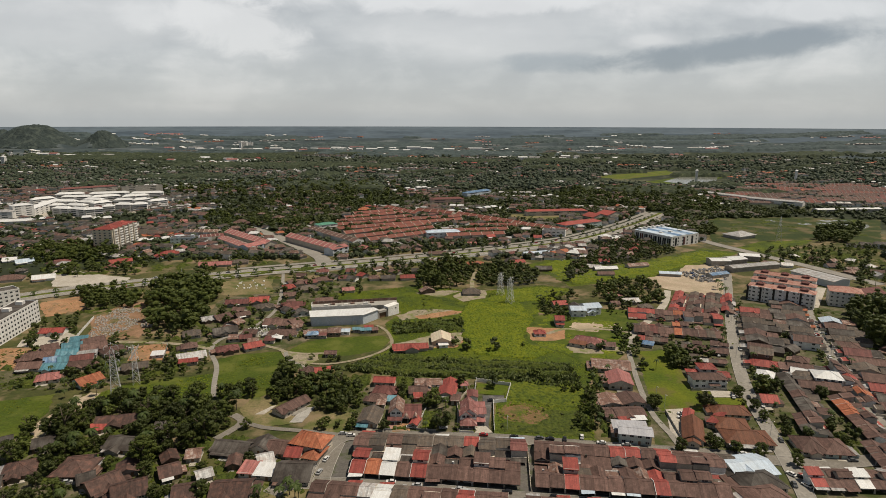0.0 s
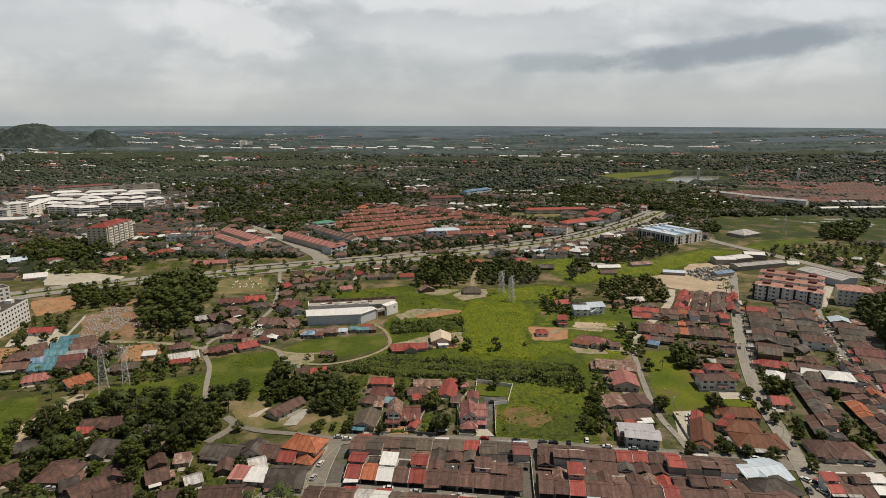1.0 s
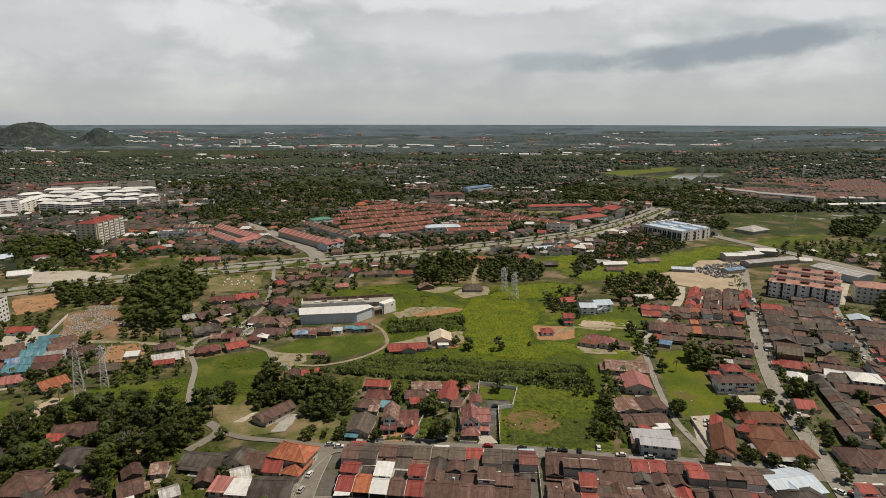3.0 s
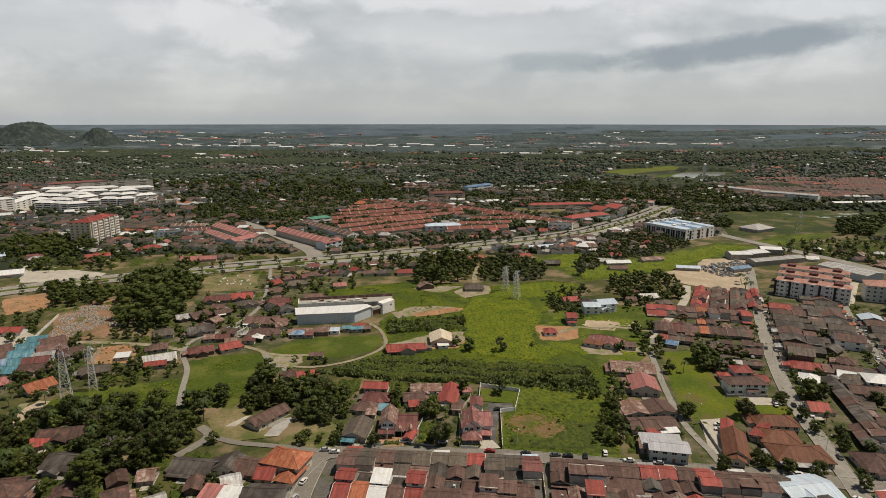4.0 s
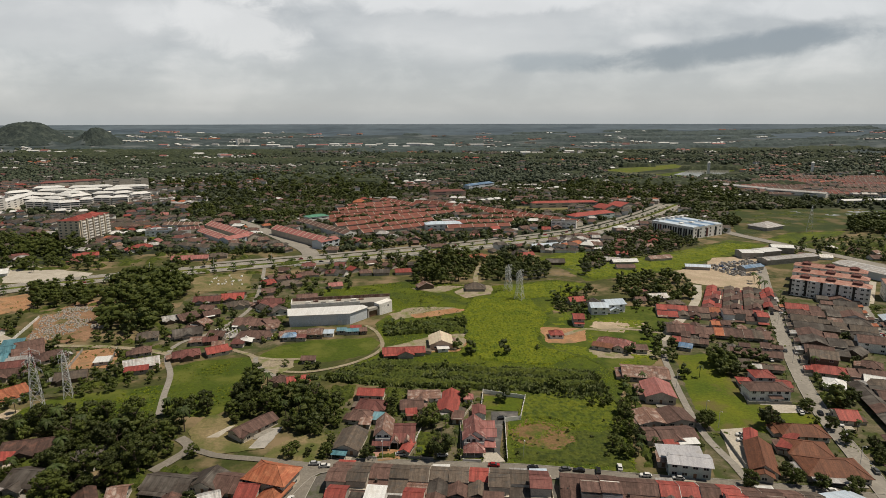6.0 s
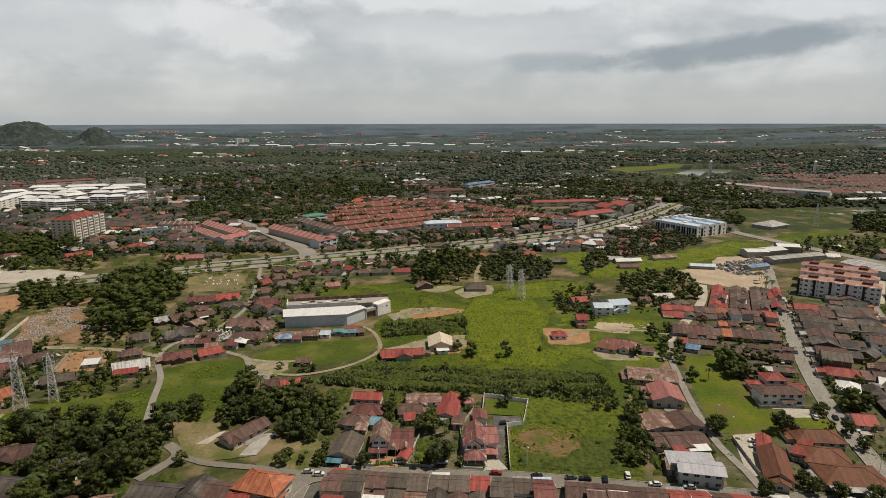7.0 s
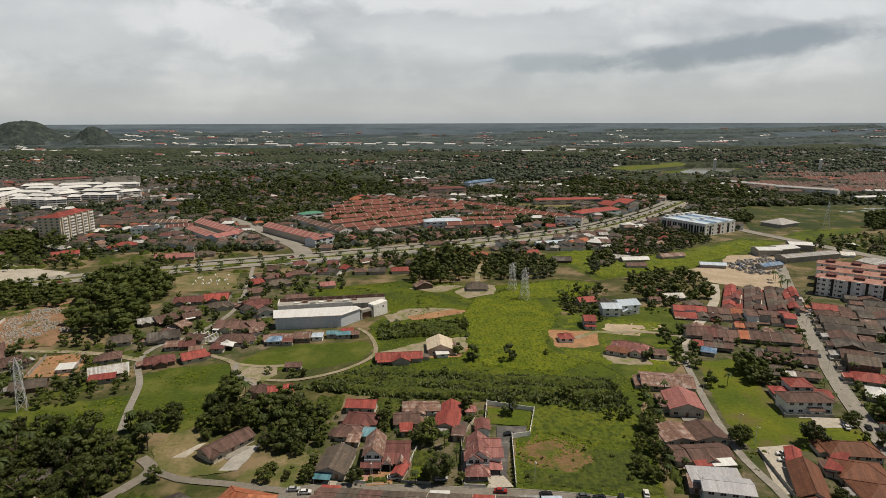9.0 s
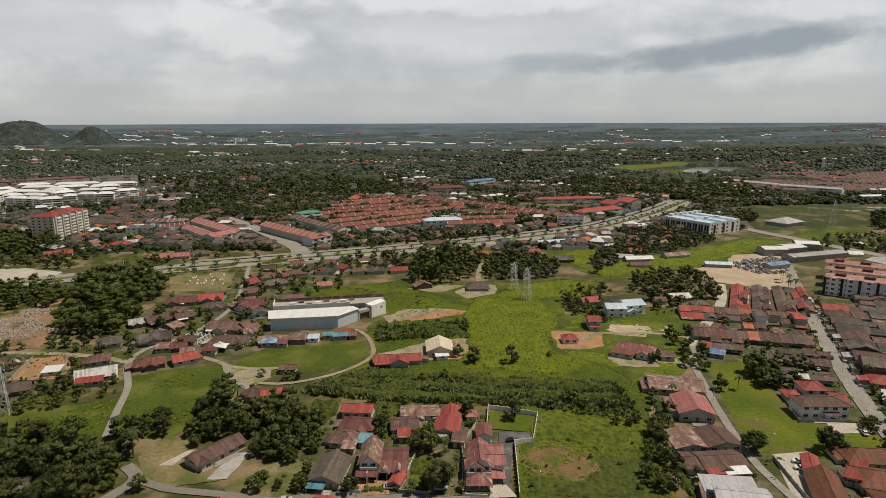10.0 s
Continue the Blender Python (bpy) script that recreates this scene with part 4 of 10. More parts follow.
def trunk_shape(rng, h, r, limbs, spread):
    s = Shape()
    lean = Vector((rng.uniform(-.1, .1) * h, rng.uniform(-.1, .1) * h, h * 0.55))
    mid = lean * 0.5 + Vector((rng.uniform(-.03, .03) * h, 0, 0))
    for a, b, ra in ((Vector((0, 0, -0.2)), mid, r), (mid, lean, r * 0.75)):
        s.beam(a, b, ra, sides=6)
    for i in range(limbs):
        a = math.tau * i / limbs + rng.uniform(-.4, .4)
        e = lean + Vector((math.cos(a) * spread * 0.6, math.sin(a) * spread * 0.6, h * rng.uniform(0.12, 0.35)))
        s.beam(mid.lerp(lean, rng.uniform(0.5, 1)), e, r * 0.4, sides=5)
    return s


TREE_WORDS = {
    "round": "broad-crowned green garden tree with dense leaves",
    "dark": "dense dark-green tree with an uneven crown",
    "tall": "tall shade tree with a high layered crown",
    "broad": "very broad rain tree with a domed crown",
    "light": "yellow-green leafy tree with a loose crown",
    "palm": "coconut palm with drooping fronds on a slim trunk",
    "oil": "short palm with a full head of fronds",
    "shrub": "low leafy green shrub",
}


def build_tree(kind, seed):
    rng = random.Random(seed * 31 + len(kind))
    if kind in ("palm", "oil"):
        s, c = Shape(), Shape()
        h = 9.0 if kind == "palm" else 3.6
        p = Vector((0, 0, -0.2))
        bend = Vector((rng.uniform(-.12, .12), rng.uniform(-.12, .12), 0))
        for i in range(5):
            q = p + Vector((bend.x * i * 0.5, bend.y * i * 0.5, (h + 0.2) / 5))
            s.beam(p, q, 0.22 - 0.02 * i if kind == "palm" else 0.32, sides=6)
            p = q
        for i in range(18 if kind == "palm" else 24):
            a = math.tau * i / (9 if kind == "palm" else 12) + rng.uniform(-.25, .25)
            up = rng.uniform(-0.25, 1.0)
            ln = rng.uniform(2.8, 3.8)
            prev = None
            side = Vector((-math.sin(a), math.cos(a), 0))
            for k in range(6):
                t = k / 5
                m = p + Vector((math.cos(a) * ln * t * (1 - 0.15 * t), math.sin(a) * ln * t * (1 - 0.15 * t), ln * (up * t * 0.7 - 0.85 * t * t)))
                wd = 0.62 * math.sin(math.pi * min(1, 0.12 + t * 0.88)) + 0.04
                cur = (m - side * wd - Vector((0, 0, wd * 0.45)), m, m + side * wd - Vector((0, 0, wd * 0.45)))
                if prev:
                    c.face([prev[0], cur[0], cur[1], prev[1]])
                    c.face([prev[1], cur[1], cur[2], prev[2]])
                prev = cur
        return s.mesh("trunk", BARK), c.mesh("crown", LEAF_P)
    h, spread, clumps, leaves, size, m, flat = {
        "round": (7.0, 3.6, 34, 40, 0.36, LEAF_A, 0.78),
        "dark": (8.5, 4.3, 38, 42, 0.40, LEAF_B, 0.8),
        "tall": (13.0, 5.2, 42, 42, 0.46, LEAF_A, 0.62),
        "broad": (12.0, 6.2, 48, 42, 0.48, LEAF_A, 0.7),
        "light": (6.0, 3.0, 24, 34, 0.44, LEAF_C, 0.8),
        "shrub": (1.7, 1.5, 7, 30, 0.42, LEAF_A, 0.75),
    }[kind]
    s = trunk_shape(rng, h, 0.035 * h if kind != "shrub" else 0.08, 5, spread)
    c = Shape()
    for i in range(clumps):
        a = rng.uniform(0, math.tau)
        t = rng.uniform(-0.95, 1.0)
        k = math.sqrt(max(0.05, 1 - t * t)) * rng.uniform(0.45, 0.92)
        q = Vector((math.cos(a) * spread * k, math.sin(a) * spread * k * rng.uniform(0.8, 1.1), h * 0.56 + t * h * 0.33))
        r = spread * rng.uniform(0.19, 0.34)
        core(c, rng, q, r * 0.75, flat, n=4)
        blob(c, rng, q, r, leaves, size, flat)
    return s.mesh("trunk", BARK), c.mesh("crown", m)


COUNT, WOODS = {}, {}


def tree(kind, x, y, size=1.0, seed=None):
    rng = random.Random(int(x * 13.7 + y * 7.3))
    v = rng.randrange(4) if seed is None else seed
    key = ("tree", kind, v)
    turn = rng.uniform(0, 360)
    k = size * rng.uniform(0.9, 1.1)
    m = pose(x, y, 0, 0, 0, turn) @ Matrix.Diagonal((k, k, k * rng.uniform(0.9, 1.1), 1))
    name = {"palm": "palm_tree", "oil": "palm_tree", "shrub": "shrub"}.get(kind, "tree")
    if y > 318 or kind == "shrub" or COUNT.get(name, 0) >= 215:
        WOODS.setdefault(kind, []).append((x, y, turn, k))
        return None
    COUNT[name] = COUNT.get(name, 0) + 1
    if key not in CACHE:
        ob = thing("tree" if kind not in ("palm", "oil", "shrub") else {"palm": "palm_tree", "oil": "palm_tree", "shrub": "shrub"}[kind], m, TREE_WORDS[kind], "shrub" if kind == "shrub" else ("palm tree" if kind in ("palm", "oil") else "tree"), "trees of the neighbourhood")
        a, b = build_tree(kind, v + 1)
        part("trunk", a, None, ob)
        part("crown", b, None, ob)
        CACHE[key] = ob
        return ob
    src = CACHE[key]
    keep = src.matrix_basis.copy()
    src.matrix_basis = Matrix.Identity(4)
    ob = copy_thing(src, m)
    src.matrix_basis = keep
    return ob


PLOTS = {}


def on_plot(x, y, room=2.2):
    """True on a building's plan, or close before it."""
    if not PLOTS:
        for q in FOOT:
            for i in range(int((q[0] - q[3] - q[4]) // 30) - 1, int((q[0] + q[3] + q[4]) // 30) + 2):
                for j in range(int((q[1] - q[3] - q[4]) // 30) - 1, int((q[1] + q[3] + q[4]) // 30) + 2):
                    PLOTS.setdefault((i, j), []).append(q)
    for fx, fy, a, w, d in PLOTS.get((int(x // 30), int(y // 30)), ()):
        u = (x - fx) * math.cos(a) + (y - fy) * math.sin(a)
        v = (y - fy) * math.cos(a) - (x - fx) * math.sin(a)
        if -room < u < w + room and -room * 1.6 < v < d + room:
            return True
    return False


def grove(kinds, gap, lo, hi, *coords, seed=1, cap=400):
    """Trees standing at random in a stretch of the plan, no two nearer than gap."""
    pts = pairs(*coords)
    rng = random.Random(seed + int(pts[0][0]))
    xs, ys = [p[0] for p in pts], [p[1] for p in pts]
    area = (max(xs) - min(xs)) * (max(ys) - min(ys))
    placed = []
    if gap >= 6.5 and lo >= 0.8 and pts[0][1] > 400:
        lo, hi = lo * 1.25, hi * 1.35
    for _ in range(int(area / gap / gap * 5)):
        x, y = rng.uniform(min(xs), max(xs)), rng.uniform(min(ys), max(ys))
        if not inside(x, y, pts) or any((x - a) ** 2 + (y - b) ** 2 < gap * gap for a, b in placed):
            continue
        if any((x - a) ** 2 + (y - b) ** 2 < 22 for a, b in BUILT) or min((x - a) ** 2 + (y - b) ** 2 for a, b in hw[::2]) < 400 or on_road(x, y, 2.0) or any(inside(x, y, k) for k in BARE):
            continue
        if y < 470 and on_plot(x, y):
            continue
        placed.append((x, y))
        low = x < -90 and y < 292 and any(on_plot(x, y + k) for k in (3, 6))
        tree("shrub" if low else rng.choice(kinds), x, y, rng.uniform(lo, hi))
        if len(placed) >= cap:
            break


def scatter(name, label, material, dens, lo, hi, tall, *coords, seed=3, blades=4, skip=()):
    """Weeds and bushes nobody could count: tufts of leaf blades in one mesh."""
    pts = pairs(*coords)
    rng = np.random.default_rng(seed)
    xs, ys = [p[0] for p in pts], [p[1] for p in pts]
    n = int((max(xs) - min(xs)) * (max(ys) - min(ys)) * dens)
    px, py = rng.uniform(min(xs), max(xs), n), rng.uniform(min(ys), max(ys), n)
    keep = np.zeros(n, bool)
    for (x1, y1), (x2, y2) in zip(pts, pts[1:] + pts[:1]):
        cross = ((y1 > py) != (y2 > py)) & (px < (x2 - x1) * (py - y1) / ((y2 - y1) or 1e-9) + x1)
        keep ^= cross
    for hole in skip:
        inn = np.zeros(n, bool)
        for (x1, y1), (x2, y2) in zip(hole, hole[1:] + hole[:1]):
            inn ^= ((y1 > py) != (y2 > py)) & (px < (x2 - x1) * (py - y1) / ((y2 - y1) or 1e-9) + x1)
        keep &= ~inn
    # tufts gather in drifts
    drift = np.array([noise.noise((x * 0.045, y * 0.045, seed)) + 0.5 * noise.noise((x * 0.16, y * 0.16, seed)) for x, y in zip(px, py)])
    keep &= drift + rng.uniform(-0.45, 0.45, n) > -0.12
    px, py, dr = px[keep], py[keep], drift[keep]
    n = len(px)
    size = rng.uniform(lo, hi, n) * (0.8 + 0.5 * np.clip(dr, -0.5, 1))
    v = np.zeros((n, blades, 4, 3))
    for k in range(blades):
        a = rng.uniform(0, 2 * np.pi, n)
        tilt = rng.uniform(0.7, 1.4, n)
        cx, cy = px + rng.uniform(-.5, .5, n) * size, py + rng.uniform(-.5, .5, n) * size
        dx, dy = np.cos(a), np.sin(a)
        z = size * tall * rng.uniform(0.35, 0.8, n)
        for j, (u, t, zz) in enumerate(((-0.5, 0, 0.05), (0.5, 0, 0.05), (0.42, 1, 1.0), (-0.42, 1, 0.85))):
            v[:, k, j, 0] = cx + dx * u * size - dy * t * tilt * size * 0.8
            v[:, k, j, 1] = cy + dy * u * size + dx * t * tilt * size * 0.8
            v[:, k, j, 2] = z * zz
    me = bpy.data.meshes.new(name)
    me.from_pydata(v.reshape(-1, 3), [], np.arange(n * blades * 4).reshape(-1, 4))
    me.materials.append(material)
    return tagged(new(name, me), label, "vegetation", kind="stuff")


def pylon(x, y, turn, h=42.0, base=7.0, arm=6.2, painted=False):
    ob = thing("electricity_pylon", pose(x, y, 0, 0, 0, turn), "grey galvanised steel lattice power pylon with three cross-arms", "pylon", "power pylons")
    body, arms = Shape(), []
    levels = [0, 0.22, 0.4, 0.54, 0.66, 0.76, 0.85, 0.93, 1.0]

    def half(t):
        return base / 2 * (1 - t) ** 1.15 + 0.75 * min(1, (1 - t) * 6)
    for a, b in zip(levels, levels[1:]):
        ra, rb, za, zb = half(a), half(b), a * h, b * h
        c = [(-1, -1), (1, -1), (1, 1), (-1, 1)]
        for (i, j), (k, l) in zip(c, c[1:] + c[:1]):
            body.beam((i * ra, j * ra, za), (i * rb, j * rb, zb), 0.12)
            body.beam((i * ra, j * ra, za), (k * rb, l * rb, zb), 0.07)
            body.beam((k * ra, l * ra, za), (i * rb, j * rb, zb), 0.07)
            body.beam((i * rb, j * rb, zb), (k * rb, l * rb, zb), 0.07)
    part("mast", body, STEEL, ob)
    if painted:
        top = Shape()
        for a, b in ((0.72, 0.80), (0.88, 0.96)):
            for i, j in ((-1, -1), (1, -1), (1, 1), (-1, 1)):
                top.beam((i * half(a), j * half(a), a * h), (i * half(b), j * half(b), b * h), 0.13)
        part("warning_band", top, RED, ob, "red-painted warning band")
    tips = []
    for t in (0.66, 0.79, 0.92):
        s = Shape()
        r, zz = half(t), t * h
        for sx in (-1, 1):
            tip = (sx * arm, 0, zz + 0.3)
            for sy in (-1, 1):
                s.beam((sx * r, sy * r, zz), tip, 0.045)
                s.beam((sx * r, sy * r, zz + 1.6), tip, 0.045)
            s.beam(tip, (tip[0], 0, zz - 1.5), 0.12, sides=6)
            tips.append(Vector((tip[0], 0, zz - 1.5)))
        part("cross_arm", s, STEEL, ob)
    m = pose(x, y, 0, 0, 0, turn)
    return [m @ t for t in tips]


def span(a, b, sag, r=0.045):
    """One hanging cable between two points."""
    s = Shape()
    n = 14
    pts = [a.lerp(b, i / n) - Vector((0, 0, sag * 4 * (i / n) * (1 - i / n))) for i in range(n + 1)]
    side = (b - a).cross(Vector((0, 0, 1))).normalized()
    for p in pts:
        s.v += [tuple(p + Vector((0, 0, r))), tuple(p + side * r - Vector((0, 0, r * 0.6))), tuple(p - side * r - Vector((0, 0, r * 0.6)))]
    for i in range(n):
        for k in range(3):
            s.f.append((i * 3 + k, i * 3 + (k + 1) % 3, i * 3 + 3 + (k + 1) % 3, i * 3 + 3 + k))
            s.m.append(0)
    return tagged(new("power_cable", s.mesh("power_cable", WIRE)), "thin dark overhead power cable slung between pylons", "cable", "power cables")


PAINTS = {}


def car(x, y, turn, colour="white", z=0.33):
    """A small parked saloon: painted body, glazed cabin, four wheels."""
    tones = {"white": (0.75, 0.75, 0.74), "black": (0.02, 0.02, 0.022), "silver": (0.45, 0.46, 0.47), "red": (0.35, 0.03, 0.03), "grey": (0.12, 0.125, 0.13), "blue": (0.05, 0.10, 0.25)}
    near = y < 330
    key = ("car", colour, near)
    m = pose(x, y, z, 0, 0, turn)
    if key in CACHE:
        return copy_thing(CACHE[key], m)
    if colour not in PAINTS:
        PAINTS[colour] = mat("car_paint_" + colour, tones[colour], tuple(c * 0.92 for c in tones[colour]), 0.5, 0.25, 3, 0.0)
    ob = thing("car", m, colour + " saloon car parked on the ground", "car", "parked cars")
    s = Shape()
    for y0, y1, ins in ((-0.84, 0.84, 0.0),):
        prof = [(-2.1, 0.3), (2.1, 0.3), (2.15, 0.62), (2.0, 0.86), (1.0, 0.95), (-1.7, 0.98), (-2.1, 0.85), (-2.18, 0.6)]
        s.face([(a, y0, b) for a, b in prof])
        s.face([(a, y1, b) for a, b in prof][::-1])
        for p, q in zip(prof, prof[1:] + prof[:1]):
            s.face([(p[0], y0, p[1]), (p[0], y1, p[1]), (q[0], y1, q[1]), (q[0], y0, q[1])])
    part("body", s, PAINTS[colour], ob)
    s = Shape()
    a = [(-1.75, -0.78, 0.97), (1.05, -0.78, 0.94), (1.05, 0.78, 0.94), (-1.75, 0.78, 0.97)]
    b = [(-1.25, -0.62, 1.40), (0.35, -0.62, 1.42), (0.35, 0.62, 1.42), (-1.25, 0.62, 1.40)]
    for i in range(4):
        j = (i + 1) % 4
        s.face([a[i], a[j], b[j], b[i]])
    part("window_glass", s, GLASS, ob)
    s = Shape()
    s.slab([[(-1.3, -0.64, 1.45), (0.4, -0.64, 1.47), (0.4, 0.64, 1.47), (-1.3, 0.64, 1.45)]], 0.06)
    part("car_roof", s, PAINTS[colour], ob)
    for wx in (-1.3, 1.3) if near else ():
        for wy in (-0.78, 0.78):
            s = Shape()
            s.beam((wx, wy - 0.1, 0.3), (wx, wy + 0.1, 0.3), 0.31, sides=12)
            part("wheel", s, SHADOWY, ob)
    CACHE[key] = ob
    return ob


def fence_wall(label, material, height, thick, *coords, name="boundary_wall"):
    """A garden wall of panels between capped piers."""
    pts = pairs(*coords)
    ob = thing(name, pose(pts[0][0], pts[0][1], 0), label, "wall")
    ox, oy = pts[0]
    for (x1, y1), (x2, y2) in zip(pts, pts[1:]):
        ln = math.hypot(x2 - x1, y2 - y1)
        n = max(1, int(ln / 4))
        turn = math.degrees(math.atan2(y2 - y1, x2 - x1))
        for i in range(n):
            s = Shape()
            seg = ln / n
            s.box(0, -thick / 2, 0, seg, thick / 2, height)
            g = part("panel", s, material, ob)
            g.matrix_local = pose(x1 - ox + (x2 - x1) * i / n, y1 - oy + (y2 - y1) * i / n, 0, 0, 0, turn)
            s = Shape()
            s.box(-0.16, -0.16, 0, 0.16, 0.16, height + 0.2)
            s.box(-0.2, -0.2, height + 0.2, 0.2, 0.2, height + 0.28)
            g = part("pier", s, material, ob)
            g.matrix_local = pose(x1 - ox + (x2 - x1) * i / n, y1 - oy + (y2 - y1) * i / n, 0, 0, 0, turn)
    return ob


def lamp_post(x, y, h=9.0, turn=0.0):
    key = ("lamp", h)
    m = pose(x, y, 0, 0, 0, turn)
    if key in CACHE:
        return copy_thing(CACHE[key], m)
    ob = thing("street_lamp", m, "slim grey steel street lamp with a curved arm", "street lamp", "street lamps")
    s = Shape()
    s.beam((0, 0, 0), (0, 0, h), 0.09, sides=6)
    part("pole", s, STEEL, ob)
    s = Shape()
    s.beam((0, 0, h), (1.6, 0, h + 0.5), 0.06, sides=5)
    part("arm", s, STEEL, ob)
    s = Shape()
    s.box(1.5, -0.15, h + 0.4, 2.2, 0.15, h + 0.58)
    part("lamp_head", s, FRAME, ob)
    CACHE[key] = ob
    return ob


def far_row(x1, y1, x2, y2, d, code, h=4.5, unit=6.5, fire="c"):
    """A whole terrace far off: one thing with its wall, roof and fire walls."""
    w = math.hypot(x2 - x1, y2 - y1)
    ob = thing("terrace_row", pose(x1, y1, 0, 0, 0, math.degrees(math.atan2(y2 - y1, x2 - x1))), "long terrace with %s roofs and pale fire walls" % ROOF_WORDS[code], "terrace", "distant terraces")
    rise = d * 0.22
    FOOT.append((x1, y1, math.atan2(y2 - y1, x2 - x1), w, d))
    part("wall", wall_shape(w, d, h, "x", rise), CREAM, ob)
    part("roof", roof_shape(w, d, h, "x", rise, 0.6), ROOFS[code], ob)
    n = max(1, int(w / unit))
    first = None
    for i in range(n + 1 if unit < 80 else 0):
        if first is None:
            s = Shape()
            s.slab([[(-.25, -.5, h + .1), (.25, -.5, h + .1), (.25, d / 2, h + rise + .35), (-.25, d / 2, h + rise + .35)], [(-.25, d / 2, h + rise + .35), (.25, d / 2, h + rise + .35), (.25, d, h + .1), (-.25, d, h + .1)]], 0.6)
            first = part("fire_wall", s, WALLS[fire], ob)
        else:
            wall = new("fire_wall", first.data)
            wall.parent = ob
            wall.matrix_local = pose(w * i / n, 0, 0)


def light_tree(kind, rng):
    """Corners and triangles of a lighter tree for the joined woods."""
    s = Shape()
    if kind in ("palm", "oil"):
        h = 9.0 if kind == "palm" else 3.6
        s.beam((0, 0, -0.2), (0.2, 0.1, h), 0.2, sides=4)
        for i in range(11):
            a = math.tau * i / 11 + rng.uniform(-.25, .25)
            up, ln, prev = rng.uniform(-0.1, 1.0), rng.uniform(2.8, 3.8), None
            side = Vector((-math.sin(a), math.cos(a), 0))
            for j in range(4):
                t = j / 3
                m = Vector((0.2 + math.cos(a) * ln * t, 0.1 + math.sin(a) * ln * t, h + ln * (up * t * 0.7 - 0.85 * t * t)))
                wd = 0.6 * math.sin(math.pi * min(1, 0.15 + t * 0.85)) + 0.04
                cur = (m - side * wd, m + side * wd)
                if prev:
                    s.face([prev[0], cur[0], cur[1], prev[1]])
                prev = cur
    else:
        h, spread, clumps, leaves, size, flat = {"round": (7.0, 3.6, 11, 12, 0.66, 0.8), "dark": (8.5, 4.3, 12, 12, 0.78, 0.8), "tall": (13.0, 5.2, 13, 12, 0.88, 0.62), "broad": (12.0, 6.2, 22, 13, 0.85, 0.72), "light": (6.0, 3.0, 7, 14, 0.9, 0.8), "shrub": (1.7, 1.5, 4, 10, 0.6, 0.75)}[kind]
        s.beam((0, 0, -0.2), (0, 0, h * 0.5), 0.03 * h, sides=4)
        for i in range(clumps):
            a, t = math.tau * i / clumps * 2.4 + rng.uniform(-.5, .5), rng.uniform(-1.0, 1.0)
            q = math.sqrt(max(0.05, 1 - t * t)) * rng.uniform(0.4, 0.75)
            c = Vector((math.cos(a) * spread * q, math.sin(a) * spread * q, h * 0.54 + t * h * 0.34))
            r = spread * rng.uniform(0.28, 0.46)
            core(s, rng, c, r * 0.8, flat, n=4)
            blob(s, rng, c, r, leaves, size, flat)
    tris = []
    for f in s.f:
        tris += [(f[0], f[j], f[j + 1]) for j in range(1, len(f) - 1)]
    return np.array(s.v), np.array(tris)


def plant_woods():
    words = {"round": "green garden trees further off", "dark": "dark dense trees further off", "tall": "tall shade trees further off", "broad": "broad domed trees further off", "light": "yellow-green trees further off", "palm": "coconut palms further off", "oil": "short roadside palms further off", "shrub": "leafy shrubs further off"}
    leaf = {"round": LEAF_A, "dark": LEAF_B, "tall": LEAF_A, "broad": LEAF_A, "light": LEAF_C, "palm": LEAF_P, "oil": LEAF_P, "shrub": LEAF_A}
    for kind, spots in WOODS.items():
        rng = random.Random(len(spots))
        temps = [light_tree(kind, rng) for _ in range(6)]
        vs, fs, base = [], [], 0
        for x, y, turn, k in spots:
            tv, tf = rng.choice(temps)
            ca, sa = math.cos(radians(turn)) * k, math.sin(radians(turn)) * k
            vs.append(np.stack([x + tv[:, 0] * ca - tv[:, 1] * sa, y + tv[:, 0] * sa + tv[:, 1] * ca, tv[:, 2] * k], 1))
            fs.append(tf + base)
            base += len(tv)
        me = bpy.data.meshes.new("woods")
        me.from_pydata(np.concatenate(vs), [], np.concatenate(fs))
        me.materials.append(leaf[kind])
        tagged(new("woods", me), words[kind], "trees", kind="stuff")


